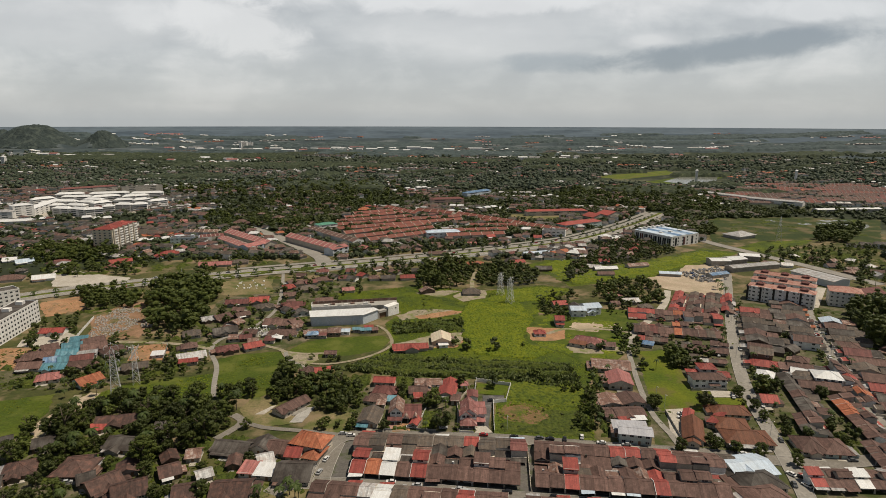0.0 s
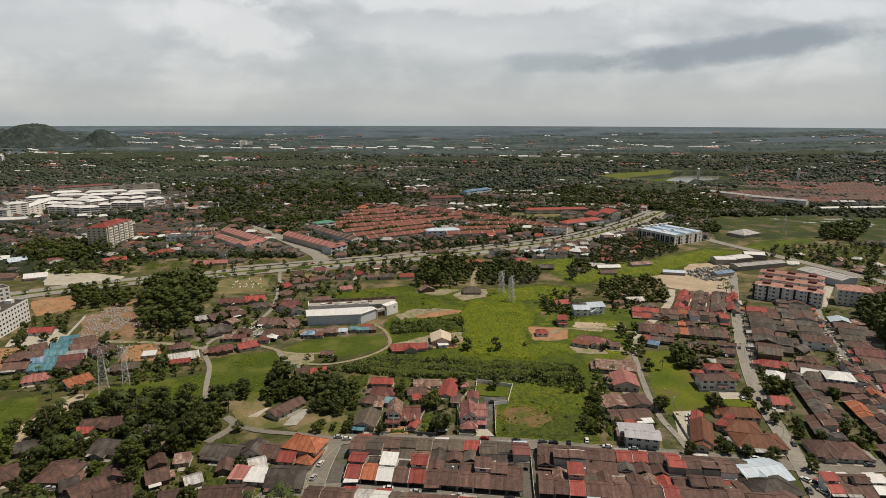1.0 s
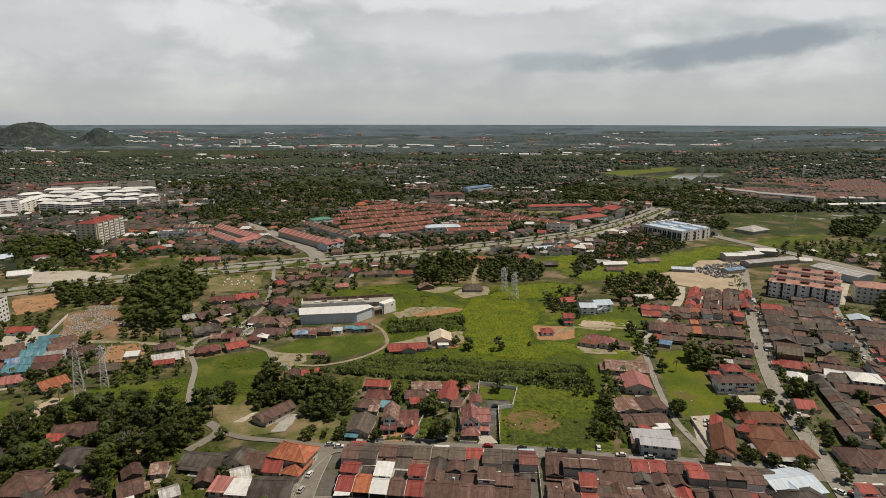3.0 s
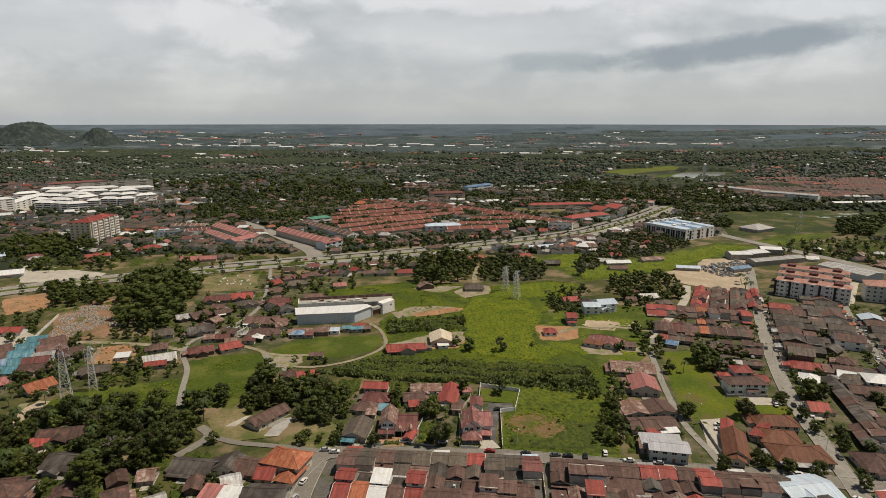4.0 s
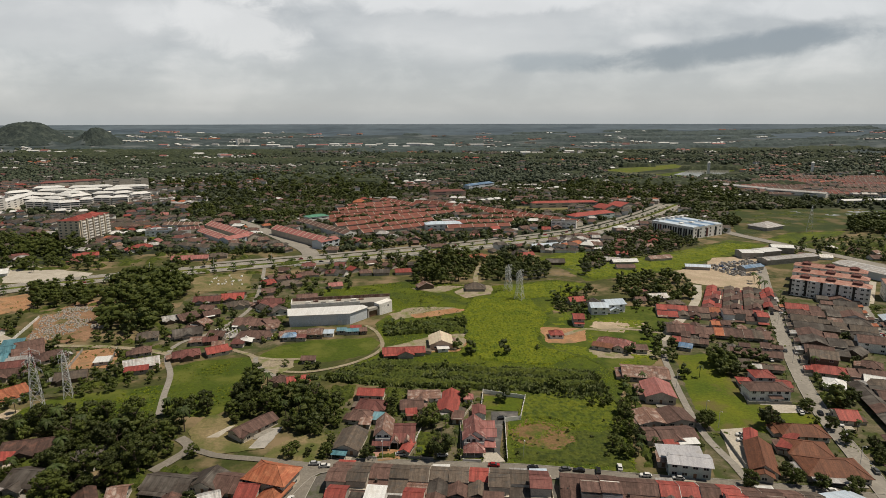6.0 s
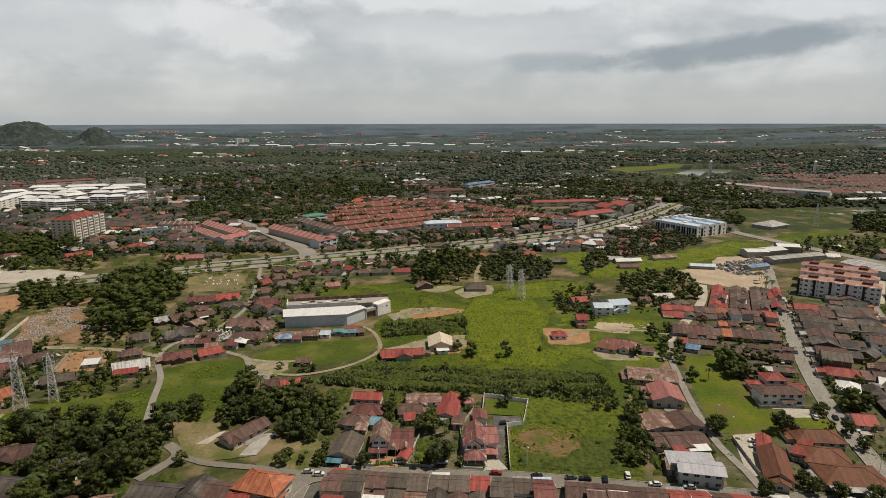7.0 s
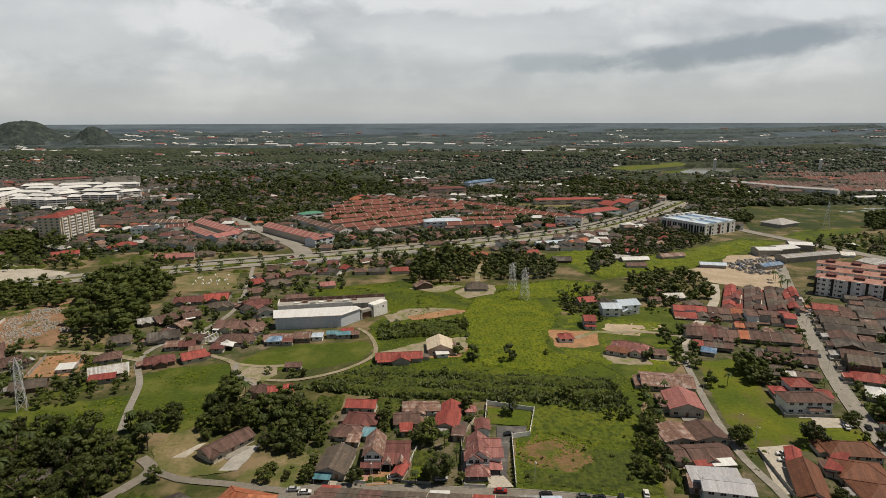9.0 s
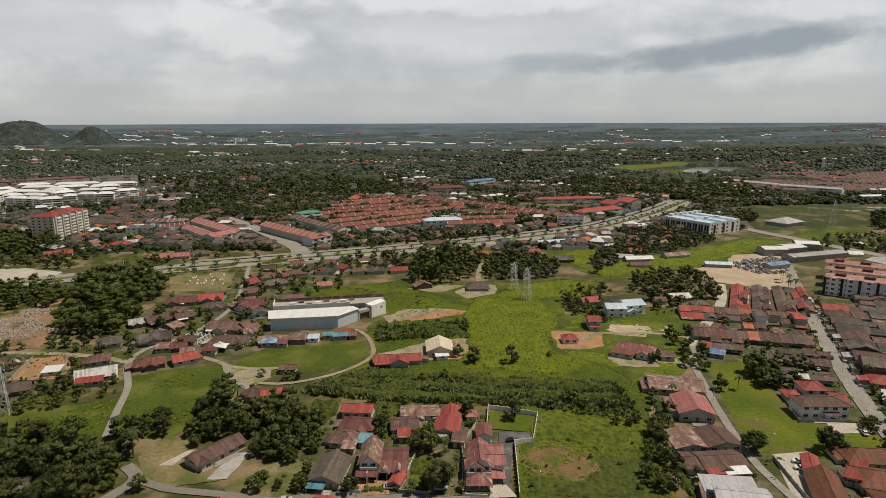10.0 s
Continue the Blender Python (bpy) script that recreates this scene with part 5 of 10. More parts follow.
def column(x1, y1, x2, y2, off, side, seed, codes, group=""):
    """Houses one behind the other along a street that runs from (x1, y1) to (x2, y2); side 1 is to the right of that way."""
    rng = random.Random(seed)
    length = math.hypot(x2 - x1, y2 - y1)
    ux, uy = (x2 - x1) / length, (y2 - y1) / length
    px, py = uy, -ux
    k, at = 0, 0.0
    while at < length:
        d = rng.uniform(10.5, 12.5)
        c = codes[k % len(codes)]
        w = rng.uniform(12.5, 15.5)
        a, b = (off, off + w) if side > 0 else (-off - w, -off)
        x, y = x1 + ux * at, y1 + uy * at
        two = rng.random() < 0.16
        st = rng.choice(("x", "x", "hip", "y"))
        house(x + px * a, y + py * a, x + px * b, y + py * b, d, c, rng.choice("cdwtc"), 3.2, st, rng.uniform(1.8, 2.6), 0.6, 2 if two else 1, group=group)
        if rng.random() < 0.9:
            e = rng.uniform(6.5, 9.0)
            a2, b2 = (b + 0.2, b + e) if side > 0 else (a - e, a - 0.2)
            c2 = rng.choice((c, "b", "g", "d", "u", "d"))
            house(x + px * a2, y + py * a2, x + px * b2, y + py * b2, d * rng.uniform(0.75, 1.0), c2, rng.choice("dct"), 2.9, rng.choice(("x", "mono", "x")), 1.2, 0.4, win=False, name="rear_extension", label="%s-roofed rear extension behind a house" % ROOF_WORDS[c2], category="house", group="rear extensions")
        if rng.random() < 0.75:
            g = rng.uniform(3.2, 4.6)
            a3, b3 = (a - g, a - 0.8) if side > 0 else (b + 0.8, b + g)
            c3 = rng.choice((c, "b", "r", "g", "z", "o"))
            house(x + px * a3 + ux * 2, y + py * a3 + uy * 2, x + px * b3 + ux * 2, y + py * b3 + uy * 2, d * 0.5, c3, "d", 2.6, "monx", 0.4, 0.3, win=False, name="carport", label="%s-roofed carport in front of a house" % ROOF_WORDS[c3], category="carport", group="carports")
        s = Shape()
        q0, q1 = (off - 5.0, off - 0.3) if side > 0 else (-off + 0.3, -off + 5.0)
        s.box(0, -0.1, 0, q1 - q0, 0.1, 1.5)
        g = thing("garden_wall", pose(x + px * q0 - ux, y + py * q0 - uy, 0, 0, 0, math.degrees(math.atan2(py, px))), "low plastered wall between two front yards", "wall", "garden walls")
        part("panel", s, rng.choice((WHITE, CREAM, CONCRETE)), g)
        if rng.random() < 0.6:
            e = rng.uniform(2.2, 3.0) * -side
            car(x + px * (off * side + e) + ux * 5, y + py * (off * side + e) + uy * 5, math.degrees(math.atan2(py, px)) + rng.choice((0, 180)), rng.choice(("white", "silver", "grey", "black", "white", "red")))
        at += d + rng.uniform(1.6, 3.2)
        k += 1


GREENS = [pairs(-420, 790, -358, 812, -318, 722, -370, 710), pairs(-306, 690, -298, 742, -260, 732, -236, 670, -198, 676, -198, 640, -282, 640)]


def village(count, seed, *coords, roofs="bbbbmgudrpz", gap=13.0, clear=14.0):
    """Small houses standing loosely in a stretch of the plan, each a thing."""
    pts = pairs(*coords)
    rng = random.Random(seed)
    xs, ys = [p[0] for p in pts], [p[1] for p in pts]
    placed = []
    for _ in range(count * 14):
        x, y = rng.uniform(min(xs), max(xs)), rng.uniform(min(ys), max(ys))
        if len(placed) >= count:
            break
        if not inside(x, y, pts) or any((x - a) ** 2 + (y - b) ** 2 < gap * gap for a, b in placed) or any((x - a) ** 2 + (y - b) ** 2 < clear * clear for a, b in BUILT):
            continue
        if min((x - a) ** 2 + (y - b) ** 2 for a, b in hw) < 27 ** 2 or on_road(x + 5, y + 4, 6.5) or any(inside(x + 4, y + 4, k) for k in GREENS):
            continue
        placed.append((x, y))
        a = radians(rng.choice((-12, 5, 30, -40)) + rng.uniform(-8, 8))
        w = rng.uniform(8, 13)
        st = rng.choice(("x", "hip", "x", "y"))
        house(x, y, x + w * math.cos(a), y + w * math.sin(a), rng.uniform(7, 10), rng.choice(roofs), rng.choice("cdtwd"), rng.uniform(2.7, 3.2), st, porch=2.0 if rng.random() < 0.4 else 0)
        if rng.random() < 0.8:
            tree(rng.choice(("round", "dark", "light", "palm")), x + rng.uniform(-9, 9), y + rng.choice((-6, 14)), rng.uniform(0.5, 0.85))


def stones(name, label, material, dens, lo, hi, *coords, seed=4):
    """Small blocks of stone strewn past counting: one mesh."""
    pts = pairs(*coords)
    rng = random.Random(seed)
    xs, ys = [p[0] for p in pts], [p[1] for p in pts]
    s = Shape()
    for _ in range(int((max(xs) - min(xs)) * (max(ys) - min(ys)) * dens)):
        x, y = rng.uniform(min(xs), max(xs)), rng.uniform(min(ys), max(ys))
        if not inside(x, y, pts) or noise.noise((x * 0.09, y * 0.09, 3.0)) < -0.15:
            continue
        a, w, l, h = rng.uniform(0, math.pi), rng.uniform(lo, hi), rng.uniform(lo, hi) * 1.5, rng.uniform(0.4, 1.0) * hi
        ca, sa = math.cos(a), math.sin(a)
        n = len(s.v)
        for z, k in ((0, 1.0), (h, 0.72)):
            for i, j in ((-1, -1), (1, -1), (1, 1), (-1, 1)):
                s.v.append((x + (ca * i * w - sa * j * l) * 0.5 * k, y + (sa * i * w + ca * j * l) * 0.5 * k, z))
        for f in ((4, 5, 6, 7), (0, 1, 5, 4), (1, 2, 6, 5), (2, 3, 7, 6), (3, 0, 4, 7)):
            s.f.append(tuple(n + i for i in f))
            s.m.append(0)
    return tagged(new(name, s.mesh(name, material)), label, "stones", kind="stuff")

# ---- the land ----
HILLS = [(-2000, 2990, 148, 104), (-1675, 3010, 80, 84), (-2330, 3150, 150, 70), (820, 3900, 700, 26), (-300, 4100, 900, 22), (1700, 4200, 800, 24)]


def land(x, y):
    """Height of the ground: flat town, low swells far out, two steep wooded hills."""
    d = math.hypot(x, y)
    z = 0.0
    if d > 2900:
        t = min(1.0, (d - 2900) / 1950)
        z = 101 * t ** 1.25
    for hx, hy, r, top in HILLS:
        q = math.hypot(x - hx, y - hy) / r
        if q < 1.6:
            z = max(z, z * 0.5 + top * max(0.0, math.cos(min(q, 1.57) * 1.0)) ** 1.4 * (1 + 0.18 * noise.noise((x * 0.009, y * 0.009, 1))))
    return z


def hill_at(x, y):
    return any(math.hypot(x - a, y - b) < r * 1.4 for a, b, r, t in HILLS[:3])


def make_land():
    radii = [0, 60, 140, 260, 450, 700, 1000, 1300, 1600, 1900, 2150, 2400, 2600, 2750] + [2850 + 60 * i for i in range(35)]
    n = 288
    verts, faces = [(0, 0, 0)], []
    for r in radii[1:]:
        for i in range(n):
            a = math.tau * i / n
            x, y = r * math.cos(a), r * math.sin(a)
            verts.append((x, y, land(x, y)))
    for i in range(n):
        faces.append((0, 1 + i, 1 + (i + 1) % n))
    for k in range(len(radii) - 2):
        for i in range(n):
            a, b = 1 + k * n + i, 1 + k * n + (i + 1) % n
            faces.append((a, a + n, b + n, b))
    me = bpy.data.meshes.new("ground")
    me.from_pydata(verts, [], faces)
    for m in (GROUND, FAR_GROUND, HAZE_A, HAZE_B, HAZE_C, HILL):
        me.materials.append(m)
    for p in me.polygons:
        p.use_smooth = True
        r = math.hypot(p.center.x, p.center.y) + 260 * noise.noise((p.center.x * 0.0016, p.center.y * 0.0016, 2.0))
        # outer rings and hills take the haze-tinted materials
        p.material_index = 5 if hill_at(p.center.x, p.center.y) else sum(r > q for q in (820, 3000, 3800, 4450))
    for k, (hx, hy, r, top) in enumerate(HILLS[:3]):
        n, verts, faces = 96, [], []
        for j in range(n + 1):
            for i in range(n + 1):
                x, y = hx + (i / n * 2 - 1) * r * 1.62, hy + (j / n * 2 - 1) * r * 1.62
                near = math.hypot(x - hx, y - hy) / r
                bump = 6.0 * noise.noise((x * 0.045, y * 0.045, 3)) + 4.0 * noise.noise((x * 0.13, y * 0.13, 6))
                verts.append((x, y, land(x, y) + (4.0 + bump if near < 1.5 else -6.0)))
        for j in range(n):
            for i in range(n):
                a = j * (n + 1) + i
                faces.append((a, a + 1, a + n + 2, a + n + 1))
        hill = bpy.data.meshes.new("wooded_hill")
        hill.from_pydata(verts, [], faces)
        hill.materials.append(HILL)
        tagged(new("ground_hill_%d" % (k + 1), hill), "steep hill covered in dense dark woods, tinted with haze", "hill", kind="structure")
    tagged(new("ground", me), "flat ground of mixed grass, scrub and bare earth reaching the horizon", "ground", kind="structure")


make_land()

# yards
patch("yard_village", "worn earth between the village houses", PAVED_YARD, 0.05, 3.0, -187.8, 209.3, -218.2, 255.2, -198.7, 265.6, -154.8, 255.5, -118.3, 250.7, -94.3, 209.6)
patch("yard_middle", "worn earth and paths between houses", PAVED_YARD, 0.05, 3.0, -53.2, 266.3, -46.1, 316.4, -31.7, 335.8, 5.6, 333.6, 27.9, 316.8, 23.4, 266.6)
patch("yard_east", "worn paving and verges between the terraces", PAVED_YARD, 0.04, 3.0, 127.7, 398.7, 158.1, 462.9, 259.2, 512.2, 314.5, 495.4, 370.3, 479.7, 352.9, 359.7, 196.5, 210.7, 88.8, 210.3, 107.0, 284.1)
patch("yard_north", "worn earth of the roadside village", PAVED_YARD, 0.05, 3.0, -187.8, 491.4, -148.9, 536.6, -79.7, 568.1, -71.8, 509.4, -103.3, 468.4, -92.5, 397.3, -106.8, 376.0, -148.1, 375.8, -162.4, 347.7, -183.4, 396.7)
patch("yard_west", "worn earth between the western houses", PAVED_YARD, 0.05, 3.0, -276.7, 315.2, -280.5, 355.9, -271.0, 385.3, -220.0, 390.9, -162.9, 365.9, -153.7, 343.4, -191.2, 323.1, -225.6, 315.5)
patch("alley_concrete", "grey concrete alleys between the terraced rows", ALLEY, 0.05, 1.0, -51.8, 251.0, -39.6, 267.4, 39.9, 262.5, 136.7, 249.0, 130.0, 225.5, 128.1, 200.3, -51.9, 199.7, -52.9, 224.8)
# grass
FIELD = pairs(-91.8, 509.3, -23.0, 535.8, 33.6, 517.5, 92.8, 538.7, 117.4, 525.6, 97.0, 490.4, 76.3, 465.3, 75.0, 434.6, 59.8, 396.0, 80.5, 371.3, 100.3, 358.1, 83.3, 317.1, 73.3, 260.0, 24.5, 266.7, 29.7, 301.4, 36.9, 316.9, 25.6, 330.5, -7.9, 333.5, -31.9, 338.3, -67.1, 343.9, -45.2, 364.7, -31.4, 384.7, -43.9, 427.3, -32.5, 458.6, -84.9, 468.5)
patch("meadow_grass", "broad overgrown meadow of bright green grass and weeds", MEADOW, 0.05, 1.5, *[c for p in FIELD for c in p])
patch("scrub_grass", "strip of dark rank scrub and tall grass", SCRUB, 0.08, 3.0, -67.1, 343.9, -34.6, 368.6, 16.7, 357.7, 77.0, 353.5, 84.3, 317.1, 69.8, 317.0, 39.0, 330.6, -7.9, 333.5, -31.8, 336.6)
patch("vacant_lot_grass", "vacant lot of rough green grass", DEEP, 0.08, 2.0, 30.5, 302.8, 40.0, 324.4, 59.1, 330.7, 82.7, 317.1, 72.2, 261.1, 25.7, 267.7)
patch("bare_soil", "bare reddish earth showing through the grass", WORN, 0.11, 4.0, 28.7, 292.9, 37.0, 301.2, 47.1, 300.1, 55.4, 293.9, 54.9, 284.1, 45.8, 277.7, 35.3, 278.6, 29.5, 284.1)
patch("oval_grass", "oval pasture of short green grass", DEEP, 0.06, 1.0, -103.6, 370.6, -95.8, 389.9, -77.4, 399.4, -43.2, 404.3, -36.5, 394.6, -40.3, 379.1, -58.0, 367.3, -89.0, 364.0)
patch("west_meadow_grass", "smooth green meadow beside a narrow lane", DEEP, 0.05, 1.5, -143.2, 360.4, -134.2, 368.0, -104.4, 374.1, -94.6, 357.0, -91.1, 316.2, -102.3, 305.5, -123.0, 303.3)
patch("west_lower_grass", "green meadow below a power pylon", DEEP, 0.05, 1.5, -195.9, 308.5, -182.2, 324.7, -138.3, 337.7, -126.9, 305.4, -145.4, 294.0, -190.4, 293.8)
patch("edge_grass", "green sloping pasture at the edge of the village", DEEP, 0.05, 1.5, -272.4, 294.6, -243.1, 300.0, -216.0, 310.5, -206.7, 288.6, -204.2, 265.6, -206.7, 250.4, -236.5, 245.5)
patch("east_lawn_grass", "mown green lawn crossed by brown paths", LAWN, 0.05, 1.5, 129.5, 375.5, 153.7, 377.7, 146.1, 340.9, 146.6, 317.5, 166.4, 310.4, 162.7, 290.5, 116.1, 291.5, 115.8, 310.1, 122.0, 340.8)
patch("drive_tiles", "orange tiled forecourt before a house", TERRACOTTA, 0.12, 0.0, -27.8, 269.9, -17.6, 271.2, -18.0, 277.7, -27.2, 277.6)
patch("north_field_grass", "long green field beside the highway", MEADOW, 0.05, 2.0, 87.4, 616.5, 131.0, 657.2, 177.4, 617.4, 252.3, 658.5, 313, 705, 345.6, 680.1, 275.8, 623.5, 202.1, 566.3, 117.9, 533.1, 110.9, 565.5)
patch("far_pitch_grass", "flat pale green playing field", LAWN, 0.10, 6.0, 400, 1662, 532, 1738, 691, 1862, 680, 1742, 466, 1567)
patch("far_strip_grass", "green strip beside a pond", MEADOW, 0.10, 6.0, 506, 1509, 611, 1602, 829, 1746, 795, 1673, 601, 1431, 543, 1455)
patch("far_pasture_grass", "flat dull pasture near low sheds", DULL_FIELD, 0.10, 2.0, 419, 942, 555, 944, 680, 919, 529, 707, 496, 741, 449, 759, 339, 739)
rng = random.Random(27)
for k in range(14):
    cx, cy, r = rng.uniform(480, 650), rng.uniform(850, 935), rng.uniform(3, 9)
    q = []
    for i in range(14):
        e = r * rng.uniform(0.6, 1.15)
        q += [cx + 1.6 * e * math.cos(i * 0.449), cy + 0.8 * e * math.sin(i * 0.449)]
    patch("wet_ground", "shallow standing water on a low pasture", POND, 0.13, 2.0, *q)
patch("bright_verge_grass", "bright green verge by the road", MEADOW, 0.14, 2.0, 351, 705, 403, 747, 479, 759, 445, 726, 365.4, 680.3)
patch("flats_grass", "grass behind the apartment block", MEADOW, 0.06, 2.0, -428, 830, -373, 830, -340, 749, -379, 738)
patch("dry_field_grass", "dry yellowish field marked with pale lines", YARD, 0.06, 2.0, -211.5, 550.0, -165.7, 563.0, -149.6, 508.8, -191.5, 503.2)
patch("school_field", "brown dry playing field", YARD, 0.10, 2.0, 107, 967, 199, 968, 176, 896, 105, 910)
# bare earth
patch("workshop_soil", "tan dry field between workshops", YARD, 0.08, 2.0, -288.0, 651.8, -263.3, 651.6, -255, 692.7, -275.0, 721.5, -304.8, 715.8)
patch("verge_green_grass", "green rough grass below the shops", MEADOW, 0.08, 2.0, -271, 684, -239, 674, -202, 676, -202, 645, -262, 645)
patch("tower_grass", "green grass beside an apartment tower", MEADOW, 0.08, 2.0, -410, 798, -358, 805, -327, 722, -366, 715)
patch("shop_grass", "green rough grass beside the apartment road", MEADOW, 0.08, 2.0, -300, 690, -340, 700, -372, 740, -350, 770, -318, 745)
patch("meadow_scar_soil", "broad pale and orange scar of bare earth in the meadow", TRACK, 0.08, 2.5, -36, 448, -20.8, 464, 8.1, 463.1, 14, 454, 2, 447, -18, 444, -30, 436)
patch("peach_yard_soil", "orange earth yard round a peach house", SOIL, 0.08, 1.5, -22, 386, -10, 403, 12, 405, 17, 394, 9, 382, -8, 379)
patch("pasture_soil", "tan trodden earth beside a pasture", TRACK, 0.08, 1.5, -101.9, 371.2, -97.6, 359.3, -85.4, 349.4, -77.8, 359.2, -82.3, 368.4)
patch("eroded_soil", "pale eroded bank above a pasture", SAND, 0.08, 2.0, -205, 258, -197, 262, -190, 285, -192, 312, -198, 312, -203, 285)
patch("sandy_lot_soil", "pale sandy yard with vehicles and stacked material", SAND, 0.08, 2.0, 194.1, 562.0, 238.4, 589.0, 258.6, 618.2, 300.1, 623.7, 280.1, 560.7, 245.2, 498.2, 223.9, 511.9, 204.1, 526.3)
patch("orange_cutting_soil", "orange cut earth on a building plot", SOIL, 0.08, 2.0, -336.6, 480.5, -311.4, 500.5, -291.6, 474.6, -290.3, 456.6, -308.1, 442.5)
patch("cemetery_soil", "brown earth of a graveyard", GRAVE_SOIL, 0.08, 2.0, -272.6, 445.5, -263.0, 482.7, -229.9, 482.9, -219.9, 445.9, -213.0, 396.5, -247.1, 394.0)
patch("site_soil", "orange levelled earth inside a building site", SOIL, 0.10, 0.6, -208.2, 381.5, -186.4, 390.1, -176.0, 358.3, -199.8, 356.4)
patch("plot_soil", "orange-brown bare plot", SOIL, 0.08, 2.0, -315.1, 372.8, -274.4, 380.1, -262.7, 356.0, -264.1, 342.8, -291.9, 334.3)
patch("clearing_grass", "rough green grass round small houses", DEEP, 0.05, 2.0, 65.0, 442.8, 114.2, 468.4, 155.0, 461.7, 145.1, 419.8, 116.1, 363.9, 91.3, 348.6, 80.1, 372.1, 56.9, 379.0)
patch("clearing_soil", "pinkish cleared earth beside small houses", SAND, 0.08, 3.0, 97.1, 431.5, 111.3, 436.6, 122.3, 431.3, 131.5, 431.3, 129.6, 421.2, 116.2, 419.7, 113.1, 413.4, 99.3, 415.0, 93.8, 423.1)
patch("house_yard_soil", "dry tan yard round a hipped house", TRACK, 0.08, 2.0, 86.3, 386.9, 92.9, 390, 108, 390, 114.8, 384.8, 124.7, 379.6, 122.3, 371.0, 104, 371, 94.1, 369.5, 87.3, 372.4, 84.1, 374.8)
patch("yard_soil", "reddish earth yard round a small red house", SOIL, 0.11, 3.0, 61.8, 423.3, 69.1, 421.2, 80, 420, 89.9, 418.6, 86.4, 398.6, 80.1, 394.4, 63.6, 394.5, 61.8, 401.6)
patch("slab_concrete", "white concrete slab on cleared ground", PAVING, 0.12, 0.0, 126.2, 419.6, 130.8, 417.0, 133.3, 422.2, 128.4, 424.2)
patch("shed_yard_soil", "trodden earth yard between sheds", TRACK, 0.09, 3.0, -31.2, 388.0, -7.9, 404.3, 17.1, 411.4, 13.4, 388.0, -7.3, 380.8, -26.4, 370.5)
patch("lookout_soil", "pale earth round a pavilion in the meadow", TRACK, 0.09, 3.0, 8.0, 501.4, 26.3, 524.8, 39.8, 519.4, 36.2, 496.5, 17.3, 484.9)
patch("scar_soil", "thin bare scar across the meadow", SOIL, 0.10, 2.0, -21.5, 447.3, 7.4, 461.8, 18.7, 458.9, -1.6, 444.7, -19.0, 439.2)
patch("hut_soil", "bare earth round two huts", TRACK, 0.09, 3.0, -24.4, 509.8, 3.1, 520.9, 18.3, 517.3, -1.9, 499.6)
patch("yard_dry", "dry trampled yard beside a long house", YARD, 0.09, 1.5, -107.7, 291.2, -104.2, 305.5, -93.3, 307.6, -87.4, 295.6, -71.0, 278.1, -88.1, 274.3, -100.1, 279.8)
patch("yard_dry_near", "dry yard among village houses", YARD, 0.09, 1.5, -92.1, 209.6, -96.5, 230.7, -87.0, 234.9, -64.1, 232.1, -54.8, 224.7, -52.3, 206.3)
patch("yard_side", "grassy yard beside a hedge", YARD, 0.06, 2.0, -69.0, 272.4, -63.6, 284.7, -51.5, 291.0, -40.8, 278.0, -48.9, 265.9, -63.1, 265.9)
patch("lot_concrete", "pale concrete yard beside a red shed", PAVING, 0.10, 0.0, -292.2, 393.7, -271.4, 409.8, -249.6, 396.2, -250.5, 383.3, -286.5, 380.0)
patch("court_concrete", "pale concrete slab beside a lawn", PAVING, 0.10, 0.0, 152.1, 316.2, 163.0, 315.2, 165.1, 307.4, 150.1, 307.4)
patch("drive_concrete", "pale concrete drive with parked cars", PAVING, 0.12, 0.0, 118.5, 292.9, 133.1, 294.8, 124.2, 274.3, 116.1, 264.0, 110.9, 264.0)
patch("slab_concrete", "worn pale concrete slab", PAVING, 0.12, 0.3, -97.5, 286.5, -91.5, 295.6, -88.9, 296.7, -92.6, 286.5)
patch("court_old", "old cracked concrete court", CONCRETE, 0.12, 0.5, -77.6, 278.1, -74.5, 293.6, -67.9, 295.5, -71.0, 278.1)
patch("carpark_concrete", "pale worn parking ground beside the highway", PAVING, 0.1, 2.0, -356.6, 529.0, -393.7, 583.0, -388.3, 601.9, -359.9, 583.3, -330.0, 570.1, -303.4, 561.7, -298.7, 547.2, -324.2, 531.2)
patch("pond", "still grey-brown pond", POND, 0.15, 1.0, 556, 1510, 654, 1652, 775, 1690, 703, 1543, 591, 1456)

patch("estate_concrete", "pale paving between white flats", PAVING, 0.10, 0.0, -692, 878, -787, 1003, -737, 1153, -539, 1174, -477, 1035, -523, 923, -611, 922)
# roads
HIGHWAY = pairs(-417.3, 447.2, -373.9, 485.0, -334.7, 514.4, -287.7, 541.3, -242.5, 560.2, -194.3, 580.3, -131.5, 604.4, -51.7, 635.9, 23.4, 670.6, 93, 706, 163, 748, 209, 791, 280, 872, 361, 983)
hw = smooth_line(HIGHWAY, 8.0)
for off, nm in ((-9.0, "near"), (9.0, "far")):
    ob = tagged(new("highway_" + nm, strip_shape(hw, off, 11.0, 0.55).mesh("highway", PALEROAD)), "pale worn dual carriageway running past the town", "road", kind="structure")
    part("lane_marking", strip_shape(hw, off, 0.3, 0.57, dash=2), MARK, ob)
    part("kerb", strip_shape(hw, off * 0.37, 0.4, 0.5, 0.2), CONCRETE, ob)
    part("edge_marking", strip_shape(hw, off + 5.0, 0.25, 0.57), MARK, ob)
tagged(new("median_grass", strip_shape(hw, 0, 6.6, 0.53).mesh("median", LAWN)), "grassy median strip planted with palms", "grass", kind="structure")
tagged(new("service_road", strip_shape(hw[30:], 22, 7.0, 0.5).mesh("service_road", PALEROAD)), "narrow service road beside the highway", "road", kind="structure")
